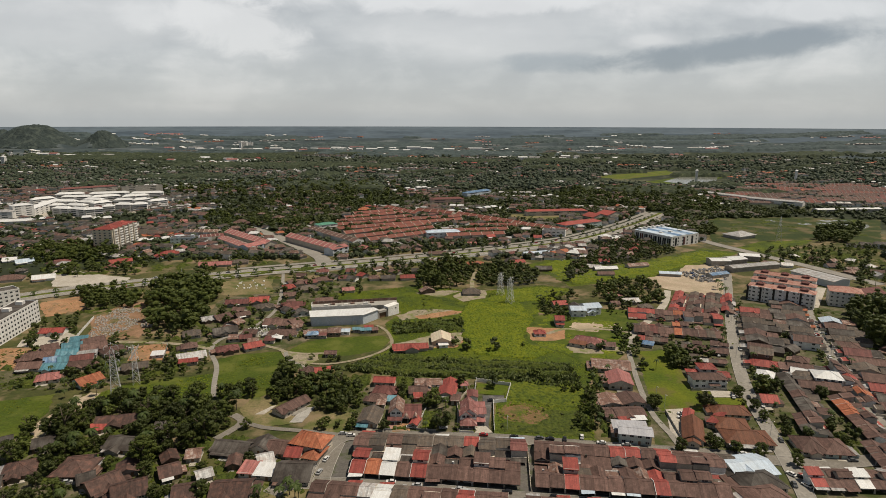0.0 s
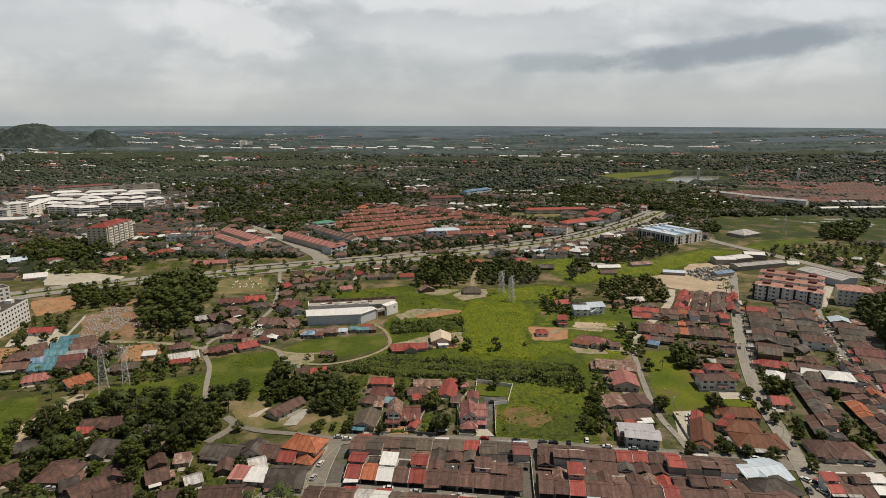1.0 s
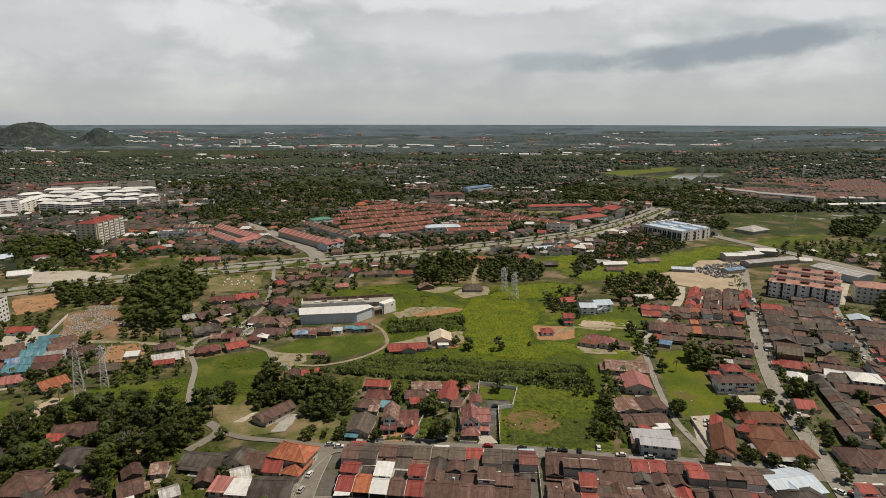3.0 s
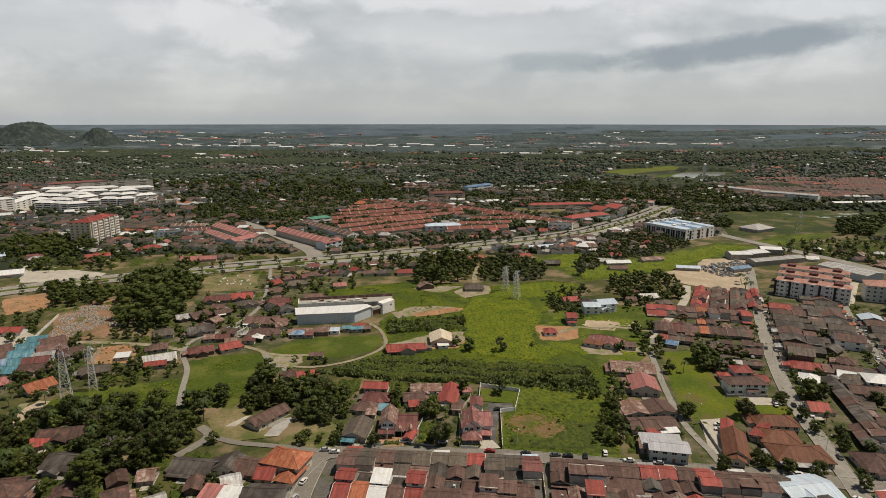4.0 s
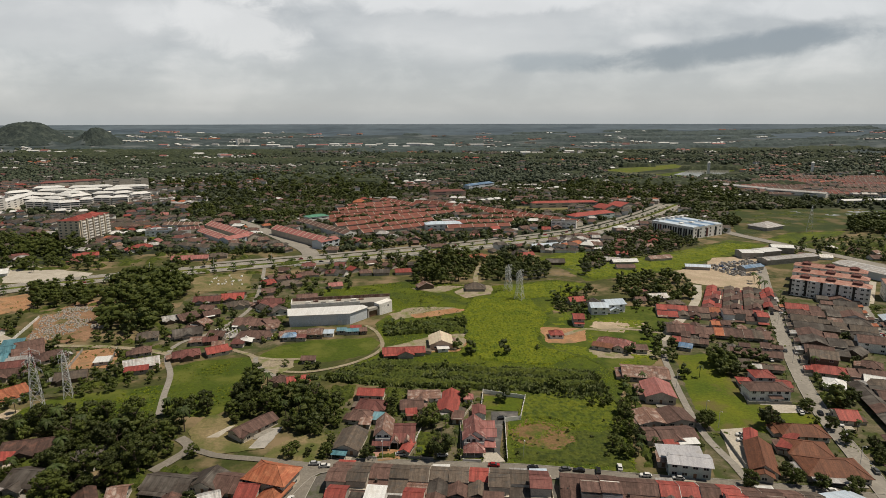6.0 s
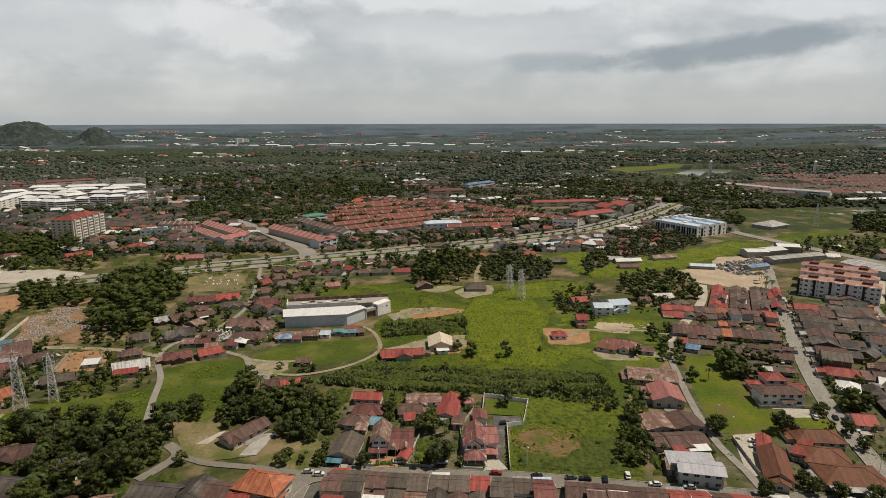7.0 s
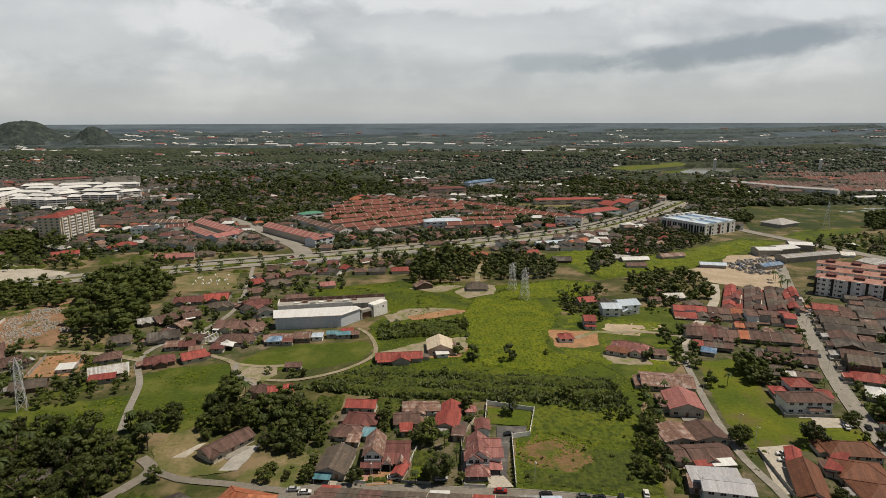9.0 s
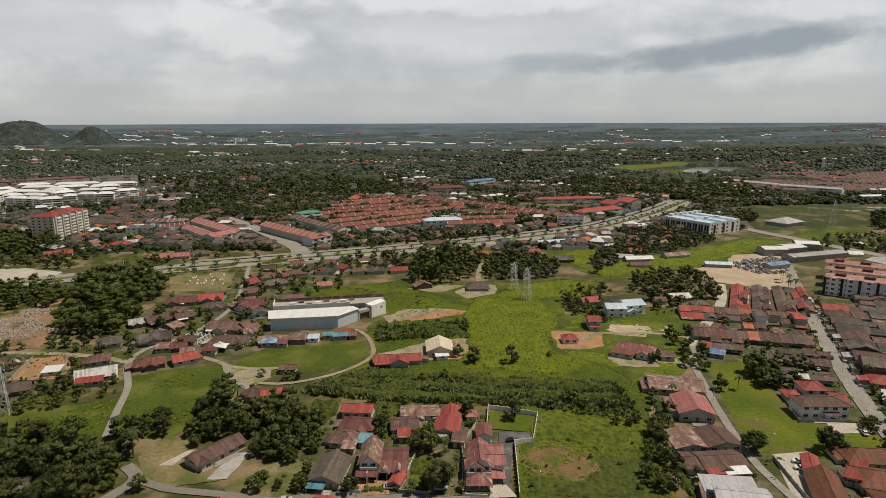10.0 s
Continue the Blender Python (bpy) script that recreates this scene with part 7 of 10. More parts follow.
def warehouse():
    ob = thing("warehouse", pose(-97.1, 422.8, 0), "large pale warehouse with shade-blue walls, a bent front and white roof", "warehouse")
    plan = [(0, 0), (37.6, 5.2), (47.1, 17.8), (44.0, 19.0), (-3.2, 10.4)]
    s = Shape()
    prism(s, plan, 0, [7.5, 7.5, 7.5, 8.5, 8.5])
    # the wall's blue tint is skylit shade put into its colour
    part("wall", s, PALE_SHEET, ob, "pale sheet-clad wall, tinted blue for skylit shade")
    s = Shape()
    s.slab([[(-0.9, -0.7, 7.62), (37.9, 4.6, 7.62), (48.0, 18.2, 7.65), (44.2, 19.6, 8.75), (-4.0, 10.8, 8.75)]], 0.18)
    part("roof", s, WHITE_SHEET, ob, "white sheet-metal roof")
    s = Shape()
    s.beam((-0.9, -0.75, 7.5), (37.9, 4.5, 7.5), 0.16)
    s.beam((37.9, 4.5, 7.5), (48.0, 18.1, 7.5), 0.16)
    part("gutter", s, CONCRETE, ob, "grey gutter")
    for i in range(7):
        s = Shape()
        x = 2.0 + i * 5.6
        s.box(x - 0.12, x * 0.138 - 0.16, 0, x + 0.12, x * 0.138 - 0.01, 7.3)
        part("pilaster", s, PALE_SHEET, ob)
    s = Shape()
    s.box(30, 3.7, 0, 32.6, 4.2, 3.2)
    part("door", s, STEEL, ob)
    ob = thing("warehouse_annexe", pose(-102, 447, 0, 0, 0, 10.3), "long white roofless-looking annexe with stained parapets and a dark gate", "warehouse")
    s = Shape()
    s.box(0, 0, 0, 67.4, 11.5, 6.2)
    part("roof_deck", s, CONCRETE, ob, "stained concrete roof deck")
    for nm, q, m in (("parapet", (-0.2, 11.3, 0, 67.6, 11.7, 8.4), RUST), ("parapet", (-0.2, -0.2, 0, 46, 0.15, 7.4), WHITE), ("parapet", (-0.25, 0.15, 0, 0.1, 11.3, 8.2), WHITE)):
        s = Shape()
        s.box(*q)
        part(nm, s, m, ob)
    for i in range(9):
        s = Shape()
        s.box(4 + i * 5.2, 2.0 + (i % 3) * 2.4, 6.2, 7.4 + i * 5.2, 4.0 + (i % 3) * 2.4, 6.9 + 0.25 * (i % 4))
        part("roof_box", s, (CONCRETE, WHITE, RUST)[i % 3], ob)
    g = thing("warehouse_wing", pose(-49.2, 440.2, 0, 0, 0, 43), "white end wall of a warehouse beside a dark gate", "warehouse")
    s = Shape()
    prism(s, [(9.4, 0), (20.4, 0.4), (20.4, 6.0), (9.4, 6.0)], 0, [7.6, 8.4, 8.4, 7.6])
    part("wall", s, WHITE, g)
    s = Shape()
    s.box(0, 0.6, 0, 1.2, 4.0, 6.0)
    s.box(8.3, 0.6, 0, 9.35, 4.0, 6.0)
    s.box(0, 0.6, 4.4, 9.35, 4.0, 6.0)
    part("gate_frame", s, CONCRETE, g, "stained concrete gate frame")
    s = Shape()
    s.box(1.2, 1.6, 0, 8.3, 1.9, 4.4)
    part("gate", s, DOORWOOD, g, "dark brown sliding gate")
    for x in (13.0, 17.0):
        add_window(g, x, 0.2, 5.0, 1.4, 1.1, pane=False)


warehouse()
for q, d, c, wl, h, st in (((-94.9, 397.0, -87.5, 398.0), 7, "l", "d", 3.0, "hip"), ((-87.0, 397.6, -81.6, 398.0), 4, "m", "d", 2.4, "mono"), ((-87.0, 403.0, -81.6, 403.4), 6, "u", "d", 2.9, "x"), ((-81.0, 401.6, -72.6, 402.0), 9, "u", "t", 3.1, "x"), ((-72.0, 404.6, -66.4, 405.0), 5, "q", "w", 2.6, "mono"), ((-64.6, 409.0, -59.2, 409.4), 4, "t", "d", 2.6, "mono"), ((-58.7, 407.8, -51.4, 409.0), 4, "t", "d", 2.5, "mono"), ((-56.7, 412.8, -50.6, 413.6), 4, "r", "d", 2.9, "mono"), ((-50.2, 408.6, -46.4, 409.4), 5, "b", "t", 2.5, "mono")):
    house(*q, d, c, wl, h, st, 0.5 if st == "mono" else None, 0.5, name="shed", label="small shed with a %s roof beside the pasture" % ROOF_WORDS[c], category="shed")
tent = thing("party_tent", pose(-115.2, 393.5, 0), "white peaked canvas canopy standing in a yard", "canopy")
s = Shape()
top = (0, 0, 5.4)
ring = [(-4.4, -3.4, 2.5), (0, -3.0, 3.2), (4.4, -3.4, 2.5), (4.0, 0, 3.1), (4.4, 3.4, 2.5), (0, 3.0, 3.2), (-4.4, 3.4, 2.5), (-4.0, 0, 3.1)]
for a, b in zip(ring, ring[1:] + ring[:1]):
    s.face([a, b, (b[0] * 0.35, b[1] * 0.35, 3.9), (a[0] * 0.35, a[1] * 0.35, 3.9)])
    s.face([(a[0] * 0.35, a[1] * 0.35, 3.9), (b[0] * 0.35, b[1] * 0.35, 3.9), top])
part("canopy", s, WHITE_SHEET, tent)
for x, y in ((-4.3, -3.3), (4.3, -3.3), (4.3, 3.3), (-4.3, 3.3)):
    s = Shape()
    s.beam((x, y, 0), (x, y, 2.5), 0.06, sides=6)
    part("pole", s, STEEL, tent)
house(-32.4, 372.2, -9.8, 374.7, 8, "r", "d", 3.0, "x", porch=2.5)
house(-6.7, 383.5, 6.0, 384.3, 15, "i", "p", 4.0, "y", 2.6, label="peach house with a cream and pink sheet roof")
house(-2.0, 379.9, 3.6, 380.8, 4, "w", "w", 2.4, "mono", 0.3, name="shed", label="little white-roofed outhouse beside a house", category="shed")
house(65.4, 401.6, 73.2, 401.6, 7, "r", "w", 3.0, "hip", 1.9, 0.5, label="small white square house with a red hipped roof")
house(84.2, 424.1, 90.6, 423.6, 11, "r", "d", 2.9, "x", 1.6, 0.6, floors=2, wing=(0.4, 5.8, 2.2, "mono"), label="narrow two-storey house with a red roof on a clearing")
house(100.8, 446.4, 111.7, 446.4, 11, "q", "w", 3.2, "x", 1.7, 0.8, floors=2, label="white two-storey house with a pale blue roof")
house(113.1, 450.1, 125.3, 452.6, 12, "q", "w", 3.5, "x", 1.9, 0.8, floors=2, wing=(1.0, 7.0, 2.0, "y"), label="taller white house half with a pale blue gabled roof")
house(91.6, 468.5, 102.5, 471.2, 9, "r", "c", 3.2, "x")
house(104.4, 461.7, 113.6, 463.0, 9, "d", "t", 3.0, "y")
house(89.5, 388.5, 107.0, 379.5, 9.5, "f", "c", 3.4, "hip", 2.6, 0.9, wing=(10.5, 16.0, 2.6, "y"), label="cream house with a broad faded maroon hipped roof")
house(86.2, 384.4, 95.6, 379.6, 4, "s", "d", 2.8, "mono", 0.9, 0.6, name="veranda", label="russet-roofed veranda before a hipped house", category="veranda")
house(109.4, 378.4, 115.6, 377.4, 6, "b", "d", 2.6, "mono", 0.6, name="carport", label="brown-roofed carport beside a hipped house", category="carport")
house(18.3, 503.9, 32.5, 503.9, 10, "g", "d", 2.8, "hip", 3.0, 1.2, name="pavilion", label="grey-roofed pavilion standing in the meadow", category="pavilion")
house(-18.3, 507.2, -6.7, 512.0, 7, "u", "t", 2.6, "y", name="hut", label="low brown roofed hut", category="hut")
house(95.3, 590.0, 111.0, 590.0, 10, "d", "t", 3.0, "x")
house(148.4, 598.9, 162.0, 594.4, 9, "z", "d", 3.0, "x", name="shed", label="grey shed at the edge of the field", category="shed")
house(155.5, 589.9, 178.2, 592.1, 8, "w", "d", 3.0, "x", name="shed", label="white-roofed shed at the edge of the field", category="shed")
house(193.2, 601.1, 215.5, 608.0, 9, "u", "d", 3.0, "x", name="shed", label="rusty-roofed shed at the edge of the field", category="shed")

# ---- bungalows between the meadow and the street ----
house(-39.4, 320.2, -27.7, 319.2, 7, "r", "c", 3.8, "x", 1.6, label="raised house with a bright red sheet roof")
house(-38.5, 308.6, -26.0, 306.9, 9, "m", "t", 2.8, "hip", 1.8)
house(-40.4, 298.1, -30.8, 296.9, 9, "b", "c", 2.9, "hip", 1.8)
house(-34.8, 293.9, -30.9, 293.5, 5, "u", "d", 2.6, "mono", 0.6, name="porch_shed", label="rusty-roofed lean-to beside a house", category="shed")
house(-29.7, 298.0, -25.7, 297.6, 5, "t", "d", 2.6, "mono", 0.5, name="shed", label="teal-roofed lean-to between houses", category="shed")
house(-42.7, 273.6, -32.7, 272.3, 15, "g", "d", 3.3, "y", 2.1, porch=3.5, porch_roof="t", label="grey-roofed bungalow with a teal porch")
house(-16.1, 272.9, -12.9, 272.0, 7, "r", "d", 2.7, "y", 0.8, name="carport", label="red-roofed carport beside a house", category="carport")
house(-18.0, 306.8, -8.4, 307.6, 9, "b", "c", 3.0, "x", 1.6)
house(-15.0, 301.1, -11.1, 301.5, 5, "r", "d", 2.7, "mono", 0.5, name="shed", label="red-roofed lean-to behind a house", category="shed")
house(-15.3, 317.8, -1.0, 318.2, 8, "u", "w", 3.0, "x", 1.0, porch=2.8, porch_roof="l", label="long low house with a patched rusty roof and a blue porch")
house(-2.5, 304.7, 6.4, 303.4, 11, "r", "c", 3.2, "y", 1.9, porch=3.2, porch_roof="z")
house(0.6, 316.4, 7.8, 315.9, 8, "r", "c", 3.2, "y", 1.7)
house(4.8, 297.9, 8.9, 297.5, 6, "b", "d", 2.8, "mono", 0.5, name="carport", label="brown-roofed carport beside a house", category="carport")
house(10.7, 318.1, 14.3, 318.1, 4, "p", "w", 2.8, "hip", 1.2)
fence_wall("white panelled garden wall round a large plot", WHITE, 2.0, 0.15, 17.4, 305.5, 19.9, 328.1, 39.4, 321.8, 34.7, 301.7, 27.6, 300.1, 25.5, 268.2)
patch("plot_lawn", "mown lawn inside a garden wall", LAWN, 0.10, 0.3, 18.3, 311.1, 20.5, 324.9, 38.1, 320.6, 35.3, 308.9)
patch("plot_drive", "dark asphalt drive beside a house", NEWROAD, 0.11, 0.0, 22.4, 308.9, 34.5, 308.9, 33.6, 301.2, 27.1, 300.1, 23.1, 275.0, 23.5, 268.6, 20.3, 268.6, 20.8, 281.8)
patch("plot_forecourt", "pale paved forecourt of a house", PAVING, 0.12, 0.2, 17.1, 272.0, 21.9, 275.0, 24.8, 268.2, 15.6, 267.4)
patch("orange_forecourt", "orange tiled forecourt", SOIL, 0.12, 0.0, -25.1, 272.9, -22.9, 277.6, -16.2, 276.6, -16.0, 269.9, -24.5, 268.7)
patch("garden_lawn", "small green lawn behind a fence", LAWN, 0.12, 0.6, -10.4, 273.2, -8.5, 290.8, -1.9, 289.7, -3.1, 272.2)
fence_wall("low white wall along a garden", WHITE, 1.4, 0.12, -13.0, 272.9, -8.6, 293.0)
fence_wall("plain low wall along the street", CONCRETE, 1.2, 0.12, -12.8, 271.0, -3.0, 269.8)
house(-82.2, 282.7, -71.1, 298.2, 8, "b", "c", 3.1, "x", 1.9, wing=(0.5, 5.5, 1.5, "y"), label="long cream bungalow with a maroon-brown roof")
house(-69.6, 250.1, -54.8, 245.6, 11, "o", "c", 3.2, "hip", 3.0, 1.0, floors=2, wing=(9.0, 15.5, 5.0, "hip"), label="two-storey house with stepped orange clay-tiled roofs")

def wing(ob, x, y, w, d, h, style, rise, roof, wall=WHITE, over=0.8, lift=0.0, name="wing"):
    """Walls and roof of one block of a large house."""
    g = part(name + "_wall", wall_shape(w, d, h, style, rise, lift), wall, ob)
    r = part(name + "_roof", roof_shape(w, d, h, style, rise, over), roof, ob)
    g.matrix_local = r.matrix_local = pose(x, y, 0)


def pink_house():
    ob = thing("large_house", pose(9.6, 271.6, 0), "two-storey white house with many faded pink and maroon gables", "house")
    FOOT.append((9.6, 271.6, 0.0, 12.0, 19.0))
    BUILT.extend([(13, 276), (15, 284)])
    wing(ob, 0.3, 6.2, 7.4, 13.0, 5.6, "y", 2.7, FADED, name="main")
    wing(ob, -0.4, 5.4, 5.2, 5.0, 5.3, "y", 1.9, FADED, name="front")
    # paler roofs here put the sunlit slopes into the colour
    wing(ob, 6.6, 8.2, 5.4, 4.6, 5.2, "x", 1.7, PINK, name="side")
    wing(ob, 6.6, 14.2, 5.2, 4.6, 5.2, "x", 1.7, PINK, name="rear")
    s = roof_shape(6.8, 5.2, 2.9, "hip", 1.8, 0.9)
    g = part("porch_roof", s, FADED, ob, "faded maroon porch roof")
    g.matrix_local = pose(0, 0.4, 0)
    s = Shape()
    s.slab([[(6.9, 3.0, 2.7), (12.2, 3.4, 2.3), (12.2, 10.0, 2.3), (6.9, 10.0, 3.4)]], 0.14)
    part("carport_roof", s, PINK, ob, "faded pink carport roof")
    for x, y in ((0.2, 0.6), (3.3, 0.6), (6.4, 0.6), (0.2, 4.6), (11.8, 3.7), (11.8, 6.6), (11.8, 9.6)):
        s = Shape()
        s.box(x, y, 0, x + 0.3, y + 0.3, 2.6)
        part("column", s, WHITE, ob)
    s = Shape()
    s.box(-0.6, 4.2, 2.9, 7.4, 6.2, 3.1)
    s.box(-0.6, 4.2, 3.1, 7.4, 4.35, 4.0)
    part("balcony", s, WHITE, ob, "white balcony")
    for x, z in ((1.2, 3.6), (3.4, 3.6), (6.2, 3.6), (2.0, 0.9), (5.4, 0.9)):
        add_window(ob, x, 5.35 if x < 4.6 else 6.15, z, 1.5, 1.4)
    for y in (9.6, 11.6, 15.4, 17.4):
        add_window(ob, 12.0 if y < 13 else 11.8, y, 3.4, 1.2, 1.3, 90)
    s = Shape()
    s.box(-1.4, 0, 0, 13.0, 20, 0.3)
    part("plinth", s, PAVING, ob)


def brown_house():
    ob = thing("large_house", pose(-26.5, 278.6, 0), "white house with streaked brown gable, maroon roof and columned porch", "house")
    FOOT.append((-26.5, 277.0, 0.0, 15.0, 16.0))
    BUILT.extend([(-23, 284), (-16, 284)])
    wing(ob, 0, 0.6, 6.0, 12.6, 5.9, "y", 2.6, RUST, name="tower", over=0.9)
    wing(ob, 6.05, 4.4, 9.0, 9.2, 3.5, "x", 1.6, MAROON, name="main", over=0.9)
    s = Shape()
    s.slab([[(5.6, -0.6, 2.75), (15.9, -0.6, 2.75), (15.9, 4.4, 4.2), (5.6, 4.4, 4.2)]], 0.16)
    part("porch_roof", s, MAROON, ob, "maroon porch roof")
    s = Shape()
    s.slab([[(-1.2, -3.0, 2.7), (6.2, -3.0, 2.7), (6.2, 0.7, 3.7), (-1.2, 0.7, 3.7)]], 0.16)
    part("front_roof", s, MAROON, ob, "maroon front roof")
    for x in (6.6, 11.4):
        r = part("porch_gable", roof_shape(3.0, 3.4, 2.9, "y", 1.5, 0.4), RUST, ob, "pale streaked porch gable")
        r.matrix_local = pose(x, -1.0, 0)
        g = part("gable_wall", wall_shape(3.0, 0.3, 3.0, "y", 1.5, 2.6), WHITE, ob)
        g.matrix_local = pose(x, -0.7, 0)
    for x, y in ((-0.9, -2.8), (2.4, -2.8), (5.8, -2.8), (8.9, -0.4), (12.0, -0.4), (15.4, -0.4)):
        s = Shape()
        s.box(x, y, 0, x + 0.32, y + 0.32, 2.7)
        part("column", s, WHITE, ob)
    s = Shape()
    s.box(0.1, -0.5, 3.6, 5.9, -0.35, 4.5)
    s.box(0.1, -0.35, 3.6, 5.9, 0.6, 3.75)
    part("balcony", s, FRAME, ob, "pale balcony rail")
    for x in (1.6, 4.4):
        add_window(ob, x, 0.58, 4.3, 1.8, 1.2)
        add_window(ob, x, 0.58, 0.8, 1.8, 1.5)
    for x in (8.0, 13.2):
        add_window(ob, x, 4.38, 0.8, 2.0, 1.5)
    add_door(ob, 10.6, 4.38)
    for y in (6.5, 10.5):
        add_window(ob, 15.07, y, 1.0, 1.4, 1.2, 90)


pink_house()
brown_house()
house(13.7, 301.8, 19.2, 301.6, 8, "m", "w", 2.9, "y", 0.9, 0.4, name="garage", label="garage with a plain maroon roof and white side wall", category="garage", win=False)
fence_wall("low white wall with gate piers before a forecourt", WHITE, 1.3, 0.14, -30.0, 278.0, -29.2, 271.0, -25.2, 270.4)
fence_wall("low white wall with gate piers beside a drive", WHITE, 1.3, 0.14, 8.4, 268.6, 15.4, 268.0)
fence_wall("pale wall between two gardens", CREAM, 1.5, 0.12, 7.6, 270.0, 8.2, 300.0, 14.0, 314.0)
for k in range(13):
    tree("shrub", 24.6 + 0.19 * k + 0.3 * (k % 2), 270.4 + 2.2 * k, 0.55)

# ---- the long row beside the vacant lot ----
house(91.7, 342.0, 113.7, 338.1, 15, "u", "d", 3.2, "x", 1.8, label="long low house with a patched rusty roof")
house(92.0, 348.3, 93.8, 342.6, 6, "z", "d", 2.8, "mono", 0.4, name="shed", label="pale lean-to beside a long house", category="shed")
house(95.0, 317.3, 108.1, 315.5, 16, "p", "d", 4.4, "y", 2.4, label="hall with a faded red gable roof")
house(84.6, 293.4, 96.3, 293.8, 12, "u", "d", 3.0, "y", 1.4, label="house with a patched brown gable roof")
house(96.3, 293.8, 108.7, 294.8, 12, "b", "d", 3.2, "y", 1.6, label="house with a weathered brown gable roof")
house(83.7, 280.5, 89.4, 280.1, 10, "b", "c", 3.0, "x", 1.3)
house(89.4, 280.1, 104.1, 281.4, 10, "b", "c", 3.2, "x", 1.5, label="house with a weathered brown ridge roof")
house(89.7, 277.5, 96.0, 277.8, 3, "r", "d", 2.6, "mono", 0.4, name="canopy", label="red sheet canopy along a house", category="canopy")
house(95.8, 277.5, 102.9, 278.1, 3, "w", "d", 2.6, "mono", 0.4, name="canopy", label="white sheet canopy along a house", category="canopy")
house(84.2, 259.0, 98.3, 256.0, 8, "v", "m", 3.2, "x", 1.0, 0.9, floors=2, label="two-storey mint green house with a pale grey roof")
house(84.0, 267.4, 99.6, 265.7, 7, "v", "d", 3.6, "mono", 0.8, label="low rear house with a pale zinc roof")
house(82.3, 264.9, 85.8, 264.1, 6, "u", "d", 2.8, "mono", 0.6, name="shed", label="shed with a rusty striped roof", category="shed")
house(135.6, 383.5, 141.3, 380.6, 6, "l", "d", 2.6, "mono", 0.4, label="low house with a bright blue roof")

# ---- lawn, large house and brown-roofed compound ----
house(143.9, 319.0, 162.5, 318.4, 9, "b", "w", 3.4, "hip", 1.7, 0.9, floors=2, wing=(9.0, 13.5, 2.0, "mono"), label="two-storey white house with black-framed windows and brown roof")
house(153.9, 333.7, 163.1, 333.1, 9, "r", "w", 3.3, "hip", 1.8, floors=2)
house(146.7, 333.7, 153.3, 332.6, 7, "r", "c", 3.2, "hip", 1.4)
house(162.3, 329.5, 169.1, 328.5, 8, "r", "c", 3.2, "x", 1.2)
fence_wall("dark low wall round a white house", CONCRETE, 1.5, 0.15, 147.4, 338.0, 141.9, 316.2, 161.9, 316.1)
house(114.6, 259.4, 123.1, 256.3, 21, "s", "c", 3.2, "y", 2.6, wing=(1.0, 7.0, 3.5, "y"), label="cream house with long russet tiled roofs")
house(132.8, 275.0, 135.6, 272.4, 14, "r", "c", 3.0, "monx", 0.8, name="side_wing", label="red sheet-roofed side wing of a house", category="house")
house(135.1, 269.9, 150.0, 266.5, 12, "s", "c", 3.2, "hip", 2.6, label="cream house with a broad russet hipped roof")
house(133.9, 255.6, 155.2, 253.4, 13, "s", "c", 3.2, "hip", 2.8, porch=3.5, porch_roof="z", label="cream house with a russet roof and a grey carport")
house(140.4, 284.1, 158.1, 282.2, 10, "s", "c", 3.2, "hip", 2.4, label="cream house with a russet hipped roof")
house(122.7, 280.4, 126.6, 278.6, 10, "r", "c", 2.8, "y", 0.8, label="red sheet-roofed carport wing")
fence_wall("pale concrete wall along a drive", CONCRETE, 1.6, 0.15, 117.3, 289.9, 114.5, 255.6)

# ---- terraces ----
G1 = "terraces along the street"
terrace(-40.2, 230.5, 32.4, 221.9, 18.5, "rowbRbbbbbb", group=G1)
terrace(39.3, 258.4, -39.3, 265.3, 18.5, "mggrggggbgb", group=G1)
terrace(38.5, 220.8, 116.4, 211.8, 18.5, "bbRbbbbbrbbbb", group=G1)
terrace(130.4, 245.7, 43.3, 257.9, 18.5, "gbbbrbrrbbbbb", group=G1)
terrace(26.9, 216.6, -53.0, 225.6, 17, "bbrbbbgwzbbb", group=G1)
terrace(111.9, 206.9, 33.6, 215.2, 17, "bbrbbbbbbbbbb", group=G1)
fence_wall("pale alley wall between terraces", CREAM, 1.8, 0.15, 39.9, 256.4, 36.7, 221.2)
G2 = "terraces by the east street"
terrace(137.3, 406.9, 195.3, 392.6, 23, "bbmbbobbbgb", group=G2)
terrace(214.6, 446.3, 149.0, 462.8, 23, "rbbbobbrrr", group=G2)
terrace(134.6, 391.4, 153.4, 384.8, 13, "rbgb", group=G2)
terrace(154.8, 375.7, 185.2, 364.2, 15, "gbbbBB", group=G2)
terrace(155.8, 353.1, 176.9, 347.9, 10, "gzgb", group=G2)
terrace(205.6, 510.0, 177.3, 453.0, 13, "rrrmrm", group=G2)
terrace(218.5, 508.3, 190.0, 448.9, 13, "gbgbgb", group=G2)
terrace(231.0, 504.9, 205.2, 449.0, 13, "bgbggb", group=G2)
terrace(239.8, 498.2, 221.1, 454.7, 11, "rrmr", group=G2)
column(184.8, 349.7, 233.8, 466.5, 7.0, 1, 1, "rgbdbdgbrbdgbdb", G2)
column(256.0, 373.3, 296.6, 466.9, 5.5, -1, 2, "bdgdbgdbrbdgdb", G2)
column(225.6, 287.7, 281.7, 436.0, 5.5, 1, 3, "bdrbgbmbgdbqbgrb", G2)
column(197.4, 317.7, 206.1, 345.5, 6.0, 1, 4, "bgb", G2)
